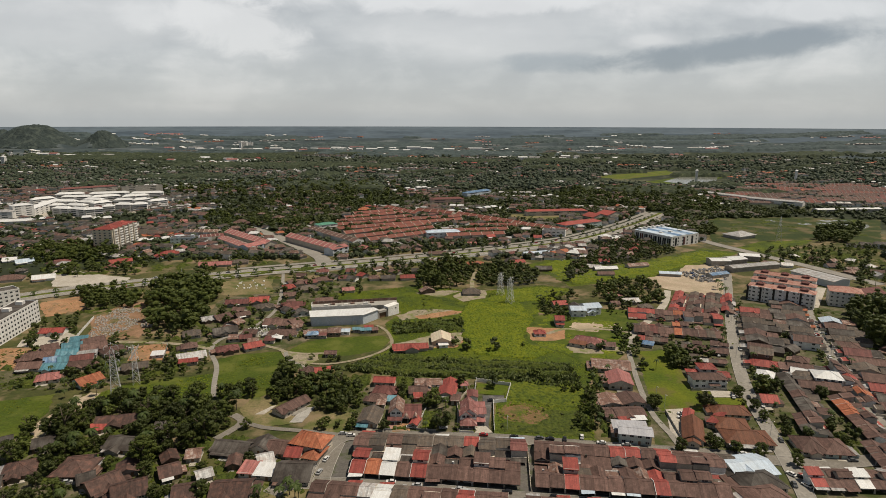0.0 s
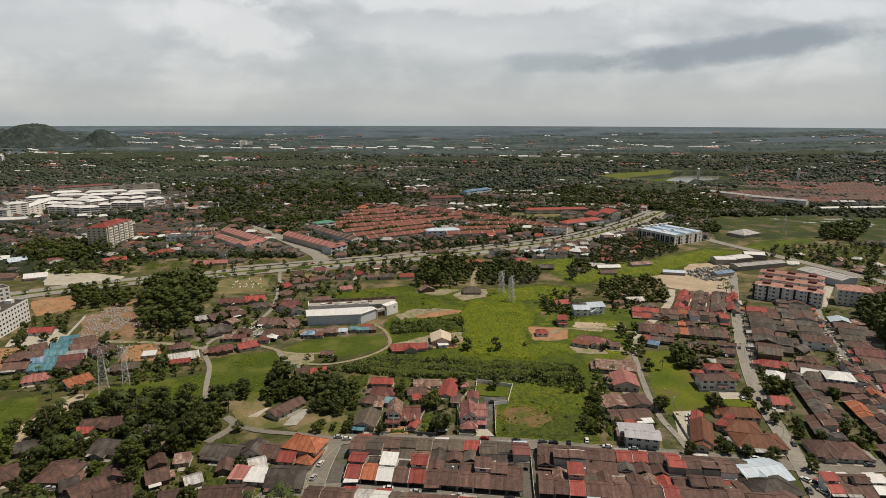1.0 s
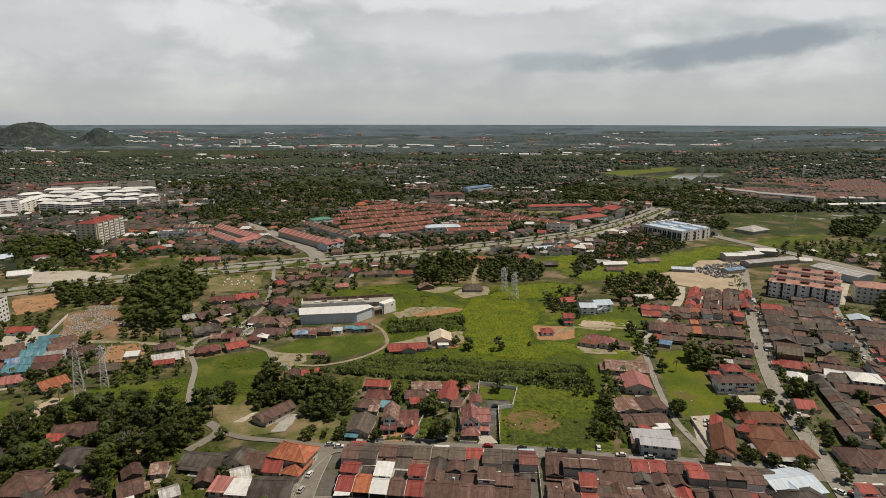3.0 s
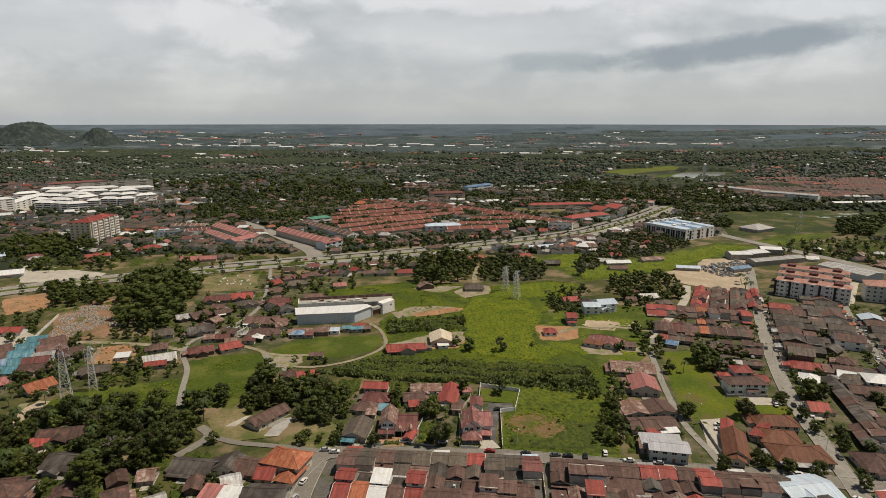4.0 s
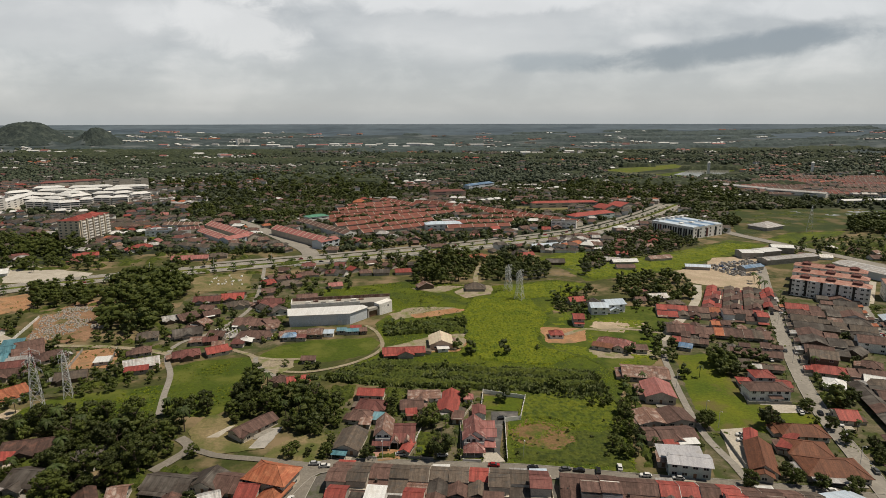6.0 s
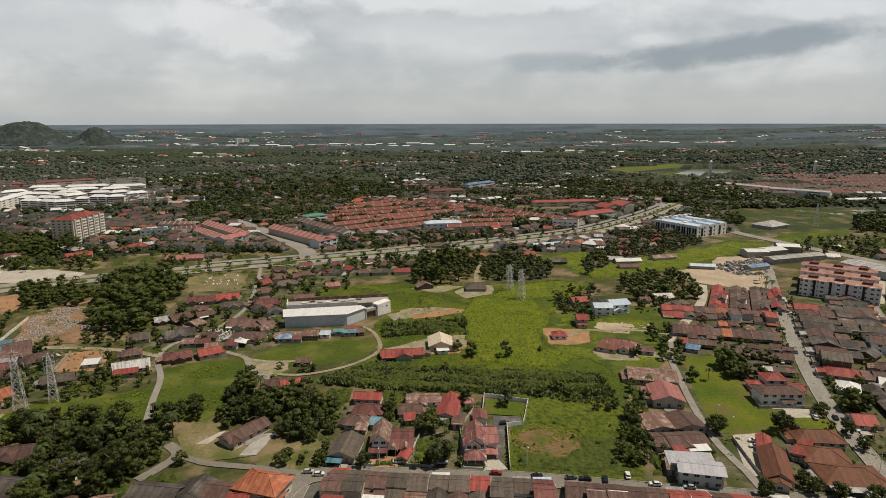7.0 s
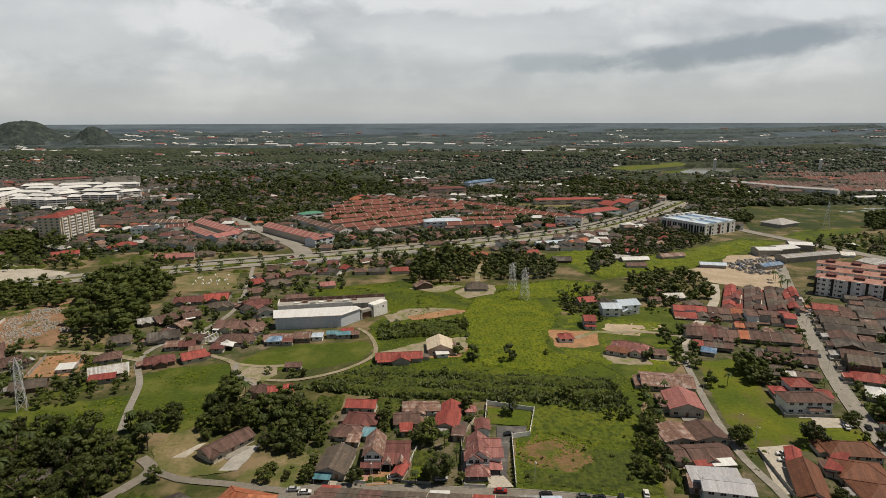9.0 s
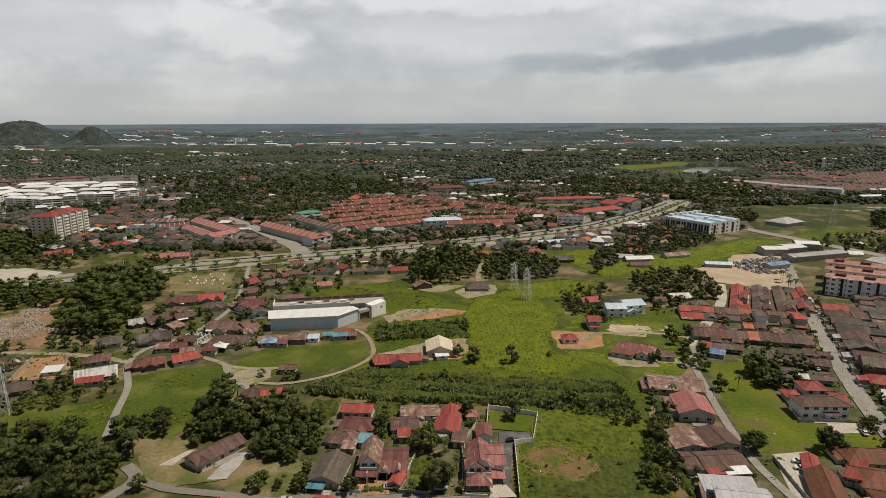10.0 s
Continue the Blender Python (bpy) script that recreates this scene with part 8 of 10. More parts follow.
house(208.7, 334.7, 218.9, 329.2, 10, "w", "w", 3.2, "x", 2.0, label="house with a broad white roof")
house(215.3, 322.3, 228.8, 317.9, 12, "w", "w", 3.2, "hip", 2.4, floors=2, label="two-storey white house with a pale hipped roof")
house(186.0, 331.4, 193.5, 326.7, 11, "w", "d", 3.0, "hip")
house(172.0, 296.9, 179.8, 295.6, 10, "r", "c", 3.2, "x")
terrace(199.2, 334.7, 186.7, 285.7, 14, "dddbdd", group=G2)
terrace(180.1, 284.4, 174.8, 266.3, 13, "bbd", group=G2)
house(164.2, 248.2, 176.0, 246.3, 14, "b", "c", 3.2, "hip", 3.2)
house(174.4, 246.3, 186.4, 245.0, 14, "b", "m", 3.2, "hip", 3.2)
terrace(211.1, 305.1, 202.4, 259.6, 14, "booobbbb", group=G2)
terrace(196.6, 257.0, 190.2, 229.8, 14, "bbbbb", group=G2)
terrace(234.1, 294.6, 248.4, 345.7, 12, "bobbrbb", group=G2)
terrace(209.8, 233.2, 157.8, 234.7, 13, "bwbzbrbbg", group=G1)
terrace(153.4, 220.9, 202.4, 218.0, 12, "rbbwbbrb", group=G1)
house(125.2, 226.3, 143.7, 229.6, 16, "q", "w", 3.6, "x", 2.0, label="house with a broad pale blue roof")
house(124.8, 217.0, 142.4, 220.1, 14, "d", "c", 3.4, "hip", 3.0)
house(122.6, 206.3, 140.0, 209.8, 14, "b", "c", 3.4, "hip", 3.0)

# ---- village houses in the west ----
for q, d, c, wl, st in (
    ((-105.5, 247.9, -89.3, 245.2), 10, "d", "d", "x"), ((-89.5, 249.0, -78.6, 247.1), 10, "d", "c", "y"), ((-80.7, 247.1, -71.4, 245.3), 11, "b", "d", "x"), ((-70.7, 243.4, -64.2, 242.6), 9, "r", "c", "x"),
    ((-70.9, 224.7, -56.0, 224.0), 15, "d", "d", "x"), ((-80.1, 228.7, -72.7, 227.9), 8, "w", "d", "mono"), ((-87.2, 230.3, -80.4, 229.5), 8, "p", "w", "mono"), ((-94.0, 235.3, -88.7, 236.2), 8, "a", "t", "y"), ((-80.0, 236.3, -74.3, 238.9), 9, "z", "d", "x"),
    ((-102.4, 225.4, -97.4, 228.6), 7, "z", "d", "x"), ((-118.4, 226.1, -111.6, 230.2), 10, "a", "t", "x"), ((-122.8, 237.8, -117.4, 241.4), 9, "a", "t", "y"), ((-114.4, 241.4, -108.7, 242.4), 8, "u", "d", "x"),
    ((-140.6, 214.5, -132.4, 223.7), 12, "a", "t", "x"), ((-138.3, 228.4, -131.0, 231.8), 9, "a", "d", "y"), ((-150.3, 221.2, -145.1, 224.4), 9, "d", "t", "x"), ((-166.5, 227.5, -151.7, 227.6), 14, "a", "t", "hip"), ((-163.4, 234.2, -154.1, 236.0), 9, "a", "d", "x"), ((-185.3, 225.0, -174.4, 230.0), 13, "a", "t", "hip"), ((-188.8, 216.5, -181.8, 219.6), 10, "d", "t", "x"),
    ((-170.9, 269.0, -151.5, 273.5), 11, "a", "t", "x"), ((-169.3, 264.7, -164.2, 267.9), 6, "r", "d", "mono"), ((-140.1, 263.8, -127.9, 267.0), 11, "d", "d", "hip"), ((-155.8, 249.6, -141.3, 247.8), 12, "d", "d", "x"), ((-187.8, 248.5, -180.4, 252.4), 8, "d", "t", "mono"), ((-204.1, 250.4, -199.9, 253.3), 10, "d", "t", "x"),
    ((-130.3, 210.2, -119.3, 216.0), 13, "a", "d", "x"), ((-107.2, 211.0, -99.1, 213.2), 11, "a", "c", "x"), ((-92.9, 211.8, -77.7, 213.3), 13, "a", "c", "x"),
    ((-204.8, 315.6, -197.5, 326.1), 11, "o", "m", "x"), 
    ((-242.4, 338.1, -229.5, 339.0), 9, "t", "w", "x"), ((-245.9, 346.0, -238.9, 349.3), 10, "l", "w", "x"), ((-237.8, 347.7, -232.1, 351.0), 10, "t", "w", "x"), ((-246.4, 358.5, -235.1, 362.1), 11, "t", "w", "x"), ((-248.7, 369.2, -239.0, 373.9), 11, "t", "c", "x"), ((-251.7, 381.5, -242.6, 385.5), 10, "t", "c", "mono"),
    ((-265.2, 350.8, -247.4, 355.9), 13, "b", "t", "hip"), ((-257.8, 338.0, -245.3, 340.4), 10, "b", "d", "x"), ((-259.4, 366.4, -252.6, 371.9), 11, "b", "d", "x"), ((-227.9, 340.5, -215.5, 344.5), 9, "b", "d", "x"), ((-231.7, 349.3, -220.3, 353.6), 10, "m", "d", "x"), ((-231.8, 356.9, -222.2, 361.3), 8, "z", "d", "mono"), ((-234.4, 366.6, -222.1, 374.0), 12, "b", "d", "x"), ((-240.0, 377.7, -229.5, 385.6), 11, "b", "d", "x"), ((-216.1, 361.3, -206.9, 372.2), 11, "b", "c", "hip"), ((-234.4, 320.6, -223.7, 325.6), 10, "p", "c", "hip"),
    ((-192.8, 337.3, -180.2, 342.4), 9, "g", "t", "x"), ((-165.3, 351.2, -150.5, 358.5), 11, "z", "c", "x"), ((-163.1, 347.7, -153.3, 351.2), 4, "r", "d", "mono"), ((-171.2, 371.7, -163.1, 375.7), 9, "b", "d", "hip"), ((-146.0, 366.0, -134.0, 371.9), 9, "m", "t", "hip"), ((-129.6, 371.9, -120.2, 378.0), 9, "r", "c", "x"), ((-122.8, 396.0, -105.0, 397.0), 12, "b", "c", "hip"), ((-147.2, 389.6, -140.0, 391.2), 6, "u", "d", "mono"), ((-139.6, 390.6, -132.4, 392.6), 7, "m", "t", "x"), ((-131.5, 384.0, -126.0, 386.0), 6, "u", "d", "x"), ((-122.0, 387.4, -115.6, 387.4), 5, "m", "d", "mono"), ((-84.6, 337.6, -76.4, 334.4), 7, "b", "d", "hip"), ((-75.6, 334.2, -66.0, 337.4), 7, "r", "c", "x"), ((-75.9, 363.6, -69.0, 363.8), 5, "b", "d", "x"), ((-131.6, 462.0, -124.0, 459.4), 7, "m", "t", "y"), ((-121.8, 455.6, -115.2, 453.4), 6, "m", "t", "y"),
    ((-180.1, 394.5, -170.1, 399.0), 11, "g", "d", "hip"), ((-160.6, 399.0, -146.2, 406.0), 11, "d", "d", "x"), ((-179.7, 427.6, -171.4, 432.8), 8, "z", "t", "x"), ((-169.6, 430.2, -161.3, 438.2), 10, "b", "t", "x"), ((-132.6, 420.4, -112.8, 418.1), 12, "b", "c", "x"),
    ((-177.5, 469.3, -160.0, 472.5), 10, "m", "d", "x"), ((-160.1, 475.6, -145.1, 478.8), 11, "r", "d", "x"), ((-150.8, 457.7, -136.2, 463.6), 9, "g", "d", "hip"), ((-129.8, 463.7, -112.2, 466.8), 10, "m", "c", "x"), ((-134.8, 491.8, -125.9, 495.2), 9, "b", "c", "x"), ((-126.7, 509.0, -111.4, 519.9), 11, "g", "d", "hip"), ((-134.5, 530.9, -120.5, 538.8), 9, "b", "c", "hip"), ((-118.7, 542.8, -103.6, 546.9), 10, "b", "c", "hip"), ((-98.9, 551.0, -85.8, 553.2), 9, "m", "c", "hip"), ((-87.8, 509.3, -78.4, 512.9), 8, "p", "c", "x"), ((-69.4, 551.3, -60.4, 553.4), 9, "b", "c", "hip"), ((-58.1, 551.4, -45.3, 553.6), 9, "d", "d", "x"), ((-39.9, 553.6, -24.9, 555.8), 9, "r", "c", "x"), ((-104.9, 476.0, -91.4, 479.3), 9, "b", "d", "x"),
    ((9.6, 615.7, 22.8, 618.4), 9, "m", "c", "hip"), ((26.1, 610.9, 42.8, 611.0), 10, "o", "d", "hip"), ((72.4, 616.3, 88.1, 621.6), 9, "r", "c", "x"), ((-15.3, 658.5, 3.9, 661.6), 9, "b", "d", "x"), ((92.8, 656.8, 123.0, 665.8), 10, "q", "w", "x"),
    ((-284.8, 400.5, -269.5, 402.8), 9, "r", "w", "x"), ((-386.1, 544.4, -370.0, 552.7), 12, "w", "w", "x"), ((-419.1, 540.1, -398.3, 548.4), 14, "b", "d", "hip"), ((-447.4, 611.2, -435.3, 621.5), 11, "q", "w", "x"), ((-469.4, 621.2, -458.1, 626.5), 10, "w", "w", "x"), ((-406.1, 611.6, -395.7, 621.9), 10, "m", "c", "x"), ((-350.0, 612.2, -331.5, 622.5), 10, "r", "c", "x"), ((-253.2, 603.2, -221.0, 608.4), 10, "p", "d", "x"), ((-223.9, 613.4, -206.5, 618.7), 10, "g", "d", "hip"), ((-315.1, 652.5, -298.1, 661.3), 12, "r", "c", "hip"),
    ((153.4, 570.2, 169.0, 570.4), 8, "b", "c", "x"), ((144.8, 494.1, 154.5, 497.5), 9, "p", "c", "x"), ((151.0, 478.1, 164.5, 479.3), 9, "z", "d", "x"), ((161.0, 463.3, 171.0, 464.3), 8, "g", "c", "hip"), ((139.5, 472.1, 146.0, 472.4), 7, "b", "c", "x"), ((141.4, 617.0, 160.6, 622.3), 9, "b", "d", "hip"), ((180.4, 666.4, 198.9, 672.5), 9, "b", "d", "hip"), ((201.2, 657.9, 216.1, 661.0), 9, "u", "d", "x"),
):
    house(*q, d, c, wl, 3.0, st, None if st != "mono" else 0.8, porch=2.5 if st == "x" and d > 9 else 0)
block(-297.4, 367.0, -305.9, 434.5, 16, 5, "w", "flat", "z", 3.2, 3.6, label="white five-storey apartment block with a flat roof", win_w=1.9, win_h=1.5)
block(-358.1, 444.9, -342.2, 466.5, 14, 5, "w", "flat", "z", 3.2, 3.6, label="white five-storey apartment block behind another", win_w=1.9, win_h=1.5)

fence_wall("pale plastered wall beside a graveyard", WHITE, 1.8, 0.2, -255.8, 393.9, -269.2, 441.3)
fence_wall("grey block wall round a cleared plot", CONCRETE, 1.8, 0.2, -205.2, 381.7, -198.5, 357.7)
fence_wall("grey block wall along a cleared plot", CONCRETE, 1.8, 0.2, -186.8, 384.5, -176.0, 353.7)
house(-186.5, 360.9, -180.0, 362.6, 6, "w", "w", 2.4, "mono", 0.5, name="shed", label="small white-roofed shed on a cleared plot", category="shed")

# ---- more small houses between them ----
village(30, 31, 217.3, 349.9, 242.0, 350.0, 218.7, 273.0, 195.8, 238.3, 172.2, 252.0, 182.3, 310.5, roofs="bbbgdm", gap=11.5, clear=10.5)
village(14, 35, 234.2, 386.4, 247.7, 359.0, 230.6, 314.3, 212.0, 317.8, 207.4, 349.8, roofs="bbgdd", gap=10.5, clear=9.5)
village(14, 32, 309.4, 399.9, 336.3, 449.9, 309.4, 359.4, 258.3, 273.2, 254.3, 297.3, roofs="bbbgdm", gap=11.0)

# ---- pylons ----
west = pylon(-178.7, 304.4, 25, 33.0, 4.0, 3.4, True)
slim = pylon(-177.5, 323.7, 25, 24.0, 2.2, 2.2)
mid_a = pylon(56.5, 482.0, 60, 23.0, 4.4)
mid_b = pylon(50.7, 505.2, 60, 21.0, 4.0)
east = pylon(427, 747, 60, 33.0, 5.5)
for a, b in zip(mid_a, mid_b):
    span(a, b, 1.2)
for a, b in zip(mid_a, east):
    span(a, b, 9.0)

# ---- the distance: roofs and trees past counting ----
KEEP_CLEAR = [
    pairs(363, 1506, 538, 1816, 743, 1907, 864, 1785, 695, 1459, 524, 1404),
    pairs(336, 735, 345, 800, 416, 926, 555, 944, 680, 919, 575, 730, 472, 715),
    pairs(192.4, 617.5, 231, 717, 335, 746, 378, 733, 529, 707, 415.0, 541.5, 303.9, 606.2, 223.4, 549.8),
    pairs(-290, 855, -281, 879, -114.2, 640.7, -113.9, 604.6, -132.5, 609.3),
    pairs(108, 979, 204, 981, 177, 891, 104, 900),
]
CELLS = {}
for q in FOOT:
    cx, cy = q[0] + math.cos(q[2]) * q[3] / 2, q[1] + math.sin(q[2]) * q[3] / 2
    r = int((q[3] / 2 + q[4] + 30) / 60) + 1
    for i in range(int(cx // 60) - r, int(cx // 60) + r + 1):
        for j in range(int(cy // 60) - r, int(cy // 60) + r + 1):
            CELLS.setdefault((i, j), []).append(q)


def far_clear(x, y, room=4.0):
    """True where no building, pond or highway stands."""
    if any(inside(x, y, k) for k in KEEP_CLEAR):
        return False
    for fx, fy, a, w, d in CELLS.get((int(x // 60), int(y // 60)), ()):
        u = (x - fx) * math.cos(a) + (y - fy) * math.sin(a)
        v = (y - fy) * math.cos(a) - (x - fx) * math.sin(a)
        if -room < u < w + room and -room < v < d + room:
            return False
    return min((x - a) ** 2 + (y - b) ** 2 for a, b in hw[::3]) > 30 ** 2


def far_roofs(code, count, v_lo, v_hi, seed, big=1.0):
    """Rows of small gabled houses, thousands of them, one object for each roofing."""
    rng = random.Random(seed)
    s = Shape()
    made = 0
    while made < count:
        v = rng.uniform(v_lo, v_hi)
        cy = 159000.0 / v
        cx = rng.uniform(-0.80, 0.80) * cy + rng.uniform(-60, 60)
        town = noise.noise((cx * 0.0022, cy * 0.0013, 4.0)) + 0.4 * noise.noise((cx * 0.008, cy * 0.005, 9.0))
        if town + rng.uniform(-0.5, 0.5) < -0.12 + 0.3 * max(0.0, (cy - 1300) / 2500):
            continue
        if 430 < cx < 800 and 780 < cy < 1070 or 40 < cx < 600 and 780 < cy < 1120 and rng.random() < 0.5:
            continue
        a = rng.choice((-0.12, 0.1, 0.5, -0.5)) + rng.uniform(-0.1, 0.1)
        ca, sa = math.cos(a), math.sin(a)
        n = rng.choice((1, 2, 3, 5, 8))
        for i in range(n):
            w, d, h = rng.uniform(8, 13) * big, rng.uniform(8, 13) * big, rng.choice((3.2, 3.4, 6.2))
            ox, oy = cx + ca * i * 14 * big, cy + sa * i * 14 * big
            if oy < 640 or not far_clear(ox + w / 2, oy + d / 2, 8.0):
                continue
            g = land(ox, oy)

            def at(px, py, pz):
                return (ox + ca * px - sa * py, oy + sa * px + ca * py, g + pz)
            r = min(w, d) * 0.2
            q = [at(0, 0, 0), at(w, 0, 0), at(w, d, 0), at(0, d, 0), at(0, 0, h), at(w, 0, h), at(w, d, h), at(0, d, h)]
            for f in ((0, 1, 5, 4), (1, 2, 6, 5), (2, 3, 7, 6), (3, 0, 4, 7)):
                s.face([q[k] for k in f], 1)
            e = [at(-.8, -.8, h - .2), at(w + .8, -.8, h - .2), at(w + .8, d + .8, h - .2), at(-.8, d + .8, h - .2)]
            k = rng.uniform(0, 0.3) * w
            m, p = at(k, d / 2, h + r), at(w - k, d / 2, h + r)
            s.face([e[0], e[1], p, m])
            s.face([e[1], e[2], p])
            s.face([e[2], e[3], m, p])
            s.face([e[3], e[0], m])
            made += 1
    ob = new("far_houses", s.mesh("far_houses", ROOFS[code], rng.choice((CREAM, DULL, WHITE))))
    tagged(ob, "distant houses with %s roofs spread over the plain" % ROOF_WORDS[code], "houses", kind="stuff")


for i, (code, count) in enumerate((("b", 480), ("g", 640), ("d", 700), ("m", 110), ("o", 50), ("r", 40), ("z", 170), ("u", 260), ("w", 140))):
    far_roofs(code, int(count * 1.1), 90, 246, 50 + i)
    far_roofs(code, int(count * (0.9 if code in "zwo" else 0.3)), 50, 95, 90 + i, 1.0)


for code, count, seed in (("w", 220, 301), ("z", 160, 302), ("p", 80, 303), ("o", 60, 304), ("g", 90, 305)):
    far_roofs(code, count, 40, 60, seed, 1.5)


def crown_template(rng, n=26):
    """A ragged low crown: a lumpy heart with leaf sprays round it."""
    s = Shape()
    core(s, rng, Vector((0, 0, 0.45)), 0.42, 0.95, n=5)
    blob(s, rng, Vector((0, 0, 0.48)), 0.5, n, 0.34, 0.9)
    tris = []
    for f in s.f:
        tris += [(f[0], f[k], f[k + 1]) for k in range(1, len(f) - 1)]
    return np.array(s.v), np.array(tris)


def far_trees(name, label, material, count, v_lo, v_hi, lo, hi, seed, keep, spray=26):
    rng = random.Random(seed)
    temps = [crown_template(rng, spray) for _ in range(5)]
    vs, fs, base = [], [], 0
    made = tries = 0
    while made < count and tries < count * 12:
        tries += 1
        v = rng.uniform(v_lo, v_hi)
        y = 159000.0 / v
        x = rng.uniform(-0.82, 0.82) * y + rng.uniform(-60, 60)
        if not keep(x, y, rng):
            continue
        tv, tf = rng.choice(temps)
        w, h = rng.uniform(lo, hi), rng.uniform(0.62, 1.0)
        a = rng.uniform(0, math.tau)
        ca, sa = math.cos(a) * w, math.sin(a) * w
        z = land(x, y) - 0.5
        p = np.stack([x + tv[:, 0] * ca - tv[:, 1] * sa, y + tv[:, 0] * sa + tv[:, 1] * ca, z + tv[:, 2] * h * min(w, 15.0)], 1)
        vs.append(p)
        fs.append(tf + base)
        base += len(tv)
        made += 1
    me = bpy.data.meshes.new(name)
    me.from_pydata(np.concatenate(vs), [], np.concatenate(fs))
    me.materials.append(material)
    return tagged(new(name, me), label, "trees", kind="stuff")


def wood(x, y, rng):
    if y < 640 or not far_clear(x, y):
        return False
    town = noise.noise((x * 0.0022, y * 0.0013, 4.0)) + 0.4 * noise.noise((x * 0.008, y * 0.005, 9.0))
    clump = noise.noise((x * 0.012, y * 0.009, 7.0))
    return town + rng.uniform(-0.9, 0.9) < 0.25 or clump + rng.uniform(-0.5, 0.5) > 0.1


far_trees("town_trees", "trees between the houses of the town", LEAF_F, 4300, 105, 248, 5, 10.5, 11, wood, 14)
far_trees("shade_trees", "dark dense trees between houses and schools", LEAF_B, 3500, 125, 205, 6, 12, 15, lambda x, y, r: 40 < x < 560 and wood(x, y, r) or (-330 < x < 40 and r.random() < 0.55 and wood(x, y, r)), 12)
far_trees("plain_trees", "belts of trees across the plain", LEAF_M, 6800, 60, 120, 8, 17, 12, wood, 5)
BELTS = [(-1156, 2435, 571, 240),
         (-513, 1979, 361, 104),
         (-274, 3218, 496, 183),
         (-13, 2732, 548, 194),
         (562, 3533, 317, 118),
         (1665, 3679, 757, 136),
         (1330, 3372, 487, 89),
         (1680, 2983, 368, 103),
         (1054, 2912, 362, 96),
         (1606, 2639, 238, 104),
         (-30, 2238, 265, 100),
         (548, 2265, 309, 103),
         (-690, 1566, 171, 64),
         (-270, 1391, 164, 51),
         (470, 1283, 127, 75),
         (-303, 1633, 89, 71),
         (706, 1669, 106, 40),
         (-1256, 3634, 490, 119)]


BELT_MESH = {True: ([], []), False: ([], [])}


def wood_belt(cx, cy, half, deep, rng):
    """A far wood: a canopy of lumpy crowns with a ragged rim, standing on the plain."""
    cell = 8.0 if cy < 2600 else 14.0
    nx, ny = max(4, int(2 * half / cell)), max(4, int(2 * deep / cell))
    verts, faces = [], []
    k = rng.uniform(0, 99)
    for j in range(ny + 1):
        for i in range(nx + 1):
            u, v = i / nx * 2 - 1, j / ny * 2 - 1
            x, y = cx + u * half + rng.uniform(-.3, .3) * cell, cy + v * deep + rng.uniform(-.3, .3) * cell
            gap = noise.noise((x * 0.006, y * 0.008, k)) + 0.6 * noise.noise((x * 0.022, y * 0.022, k))
            rise = min(1.0, max(0.0, (1.05 - u * u - v * v + gap * 1.1) * 2.4))
            rise *= min(1.0, (1 - abs(u)) * nx / 2, (1 - abs(v)) * ny / 2)
            top = 9.5 + 4.5 * noise.noise((x * 0.09, y * 0.09, k)) + rng.uniform(-1.6, 1.6)
            verts.append((x, y, land(x, y) - 3.0 + (3.0 + top) * rise))
    for j in range(ny):
        for i in range(nx):
            a = j * (nx + 1) + i
            quad = (a, a + 1, a + nx + 2, a + nx + 1)
            if max(verts[q][2] - land(verts[q][0], verts[q][1]) for q in quad) > 0:
                faces.append(quad)
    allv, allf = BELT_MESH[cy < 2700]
    allf += [tuple(q + len(allv) for q in f) for f in faces]
    allv += verts


rng = random.Random(77)
for q in BELTS:
    wood_belt(*q, rng)
for k in range(70):
    y = rng.uniform(2650, 4000)
    wood_belt(rng.uniform(-0.75, 0.78) * y, y, rng.uniform(50, 230), rng.uniform(26, 60), rng)
for k in range(40):
    y = rng.uniform(1250, 2600)
    wood_belt(rng.uniform(-0.75, 0.78) * y, y, rng.uniform(30, 130), rng.uniform(14, 34), rng)
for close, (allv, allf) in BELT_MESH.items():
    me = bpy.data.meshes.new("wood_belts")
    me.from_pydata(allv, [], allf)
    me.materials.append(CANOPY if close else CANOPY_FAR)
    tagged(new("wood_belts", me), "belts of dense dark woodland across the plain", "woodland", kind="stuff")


# ---- trees ----
BARE += [pairs(-143, 255, -124, 255, -124, 265, -143, 265), pairs(-198.2, 354.6, -210.3, 385.7, -186.7, 393.3, -174.4, 356.5), pairs(-247.2, 396.2, -263.8, 445.5, -248.2, 467.3, -221.3, 426.0, -231.1, 400.8), pairs(-312.5, 442.4, -337.7, 483.7, -311.4, 498.8, -292.5, 456.6), pairs(129.5, 375.5, 146.1, 377.6, 139.9, 340.9, 140.2, 317.4, 136.9, 300.0, 117.9, 296.6, 115.8, 310.1)]
M3 = ("round", "dark", "round", "tall", "light", "palm", "dark")
BROAD = ("broad", "broad", "dark", "broad", "tall", "round")
grove(BROAD, 8.0, 0.85, 1.15, -199.8, 469.0, -191.1, 494.0, -209.2, 534.5, -250.7, 535, -256, 500, -240.9, 464.6, -215.0, 422.8, -193.8, 411.7, -181.7, 422.6, -186, 450, seed=51)
grove(BROAD, 8.0, 0.8, 1.1, -400.4, 625.0, -371.2, 616.1, -362.1, 647.6, -391.0, 690, -420.1, 705.2, -460, 690, -470, 650, -430, 620, seed=52)
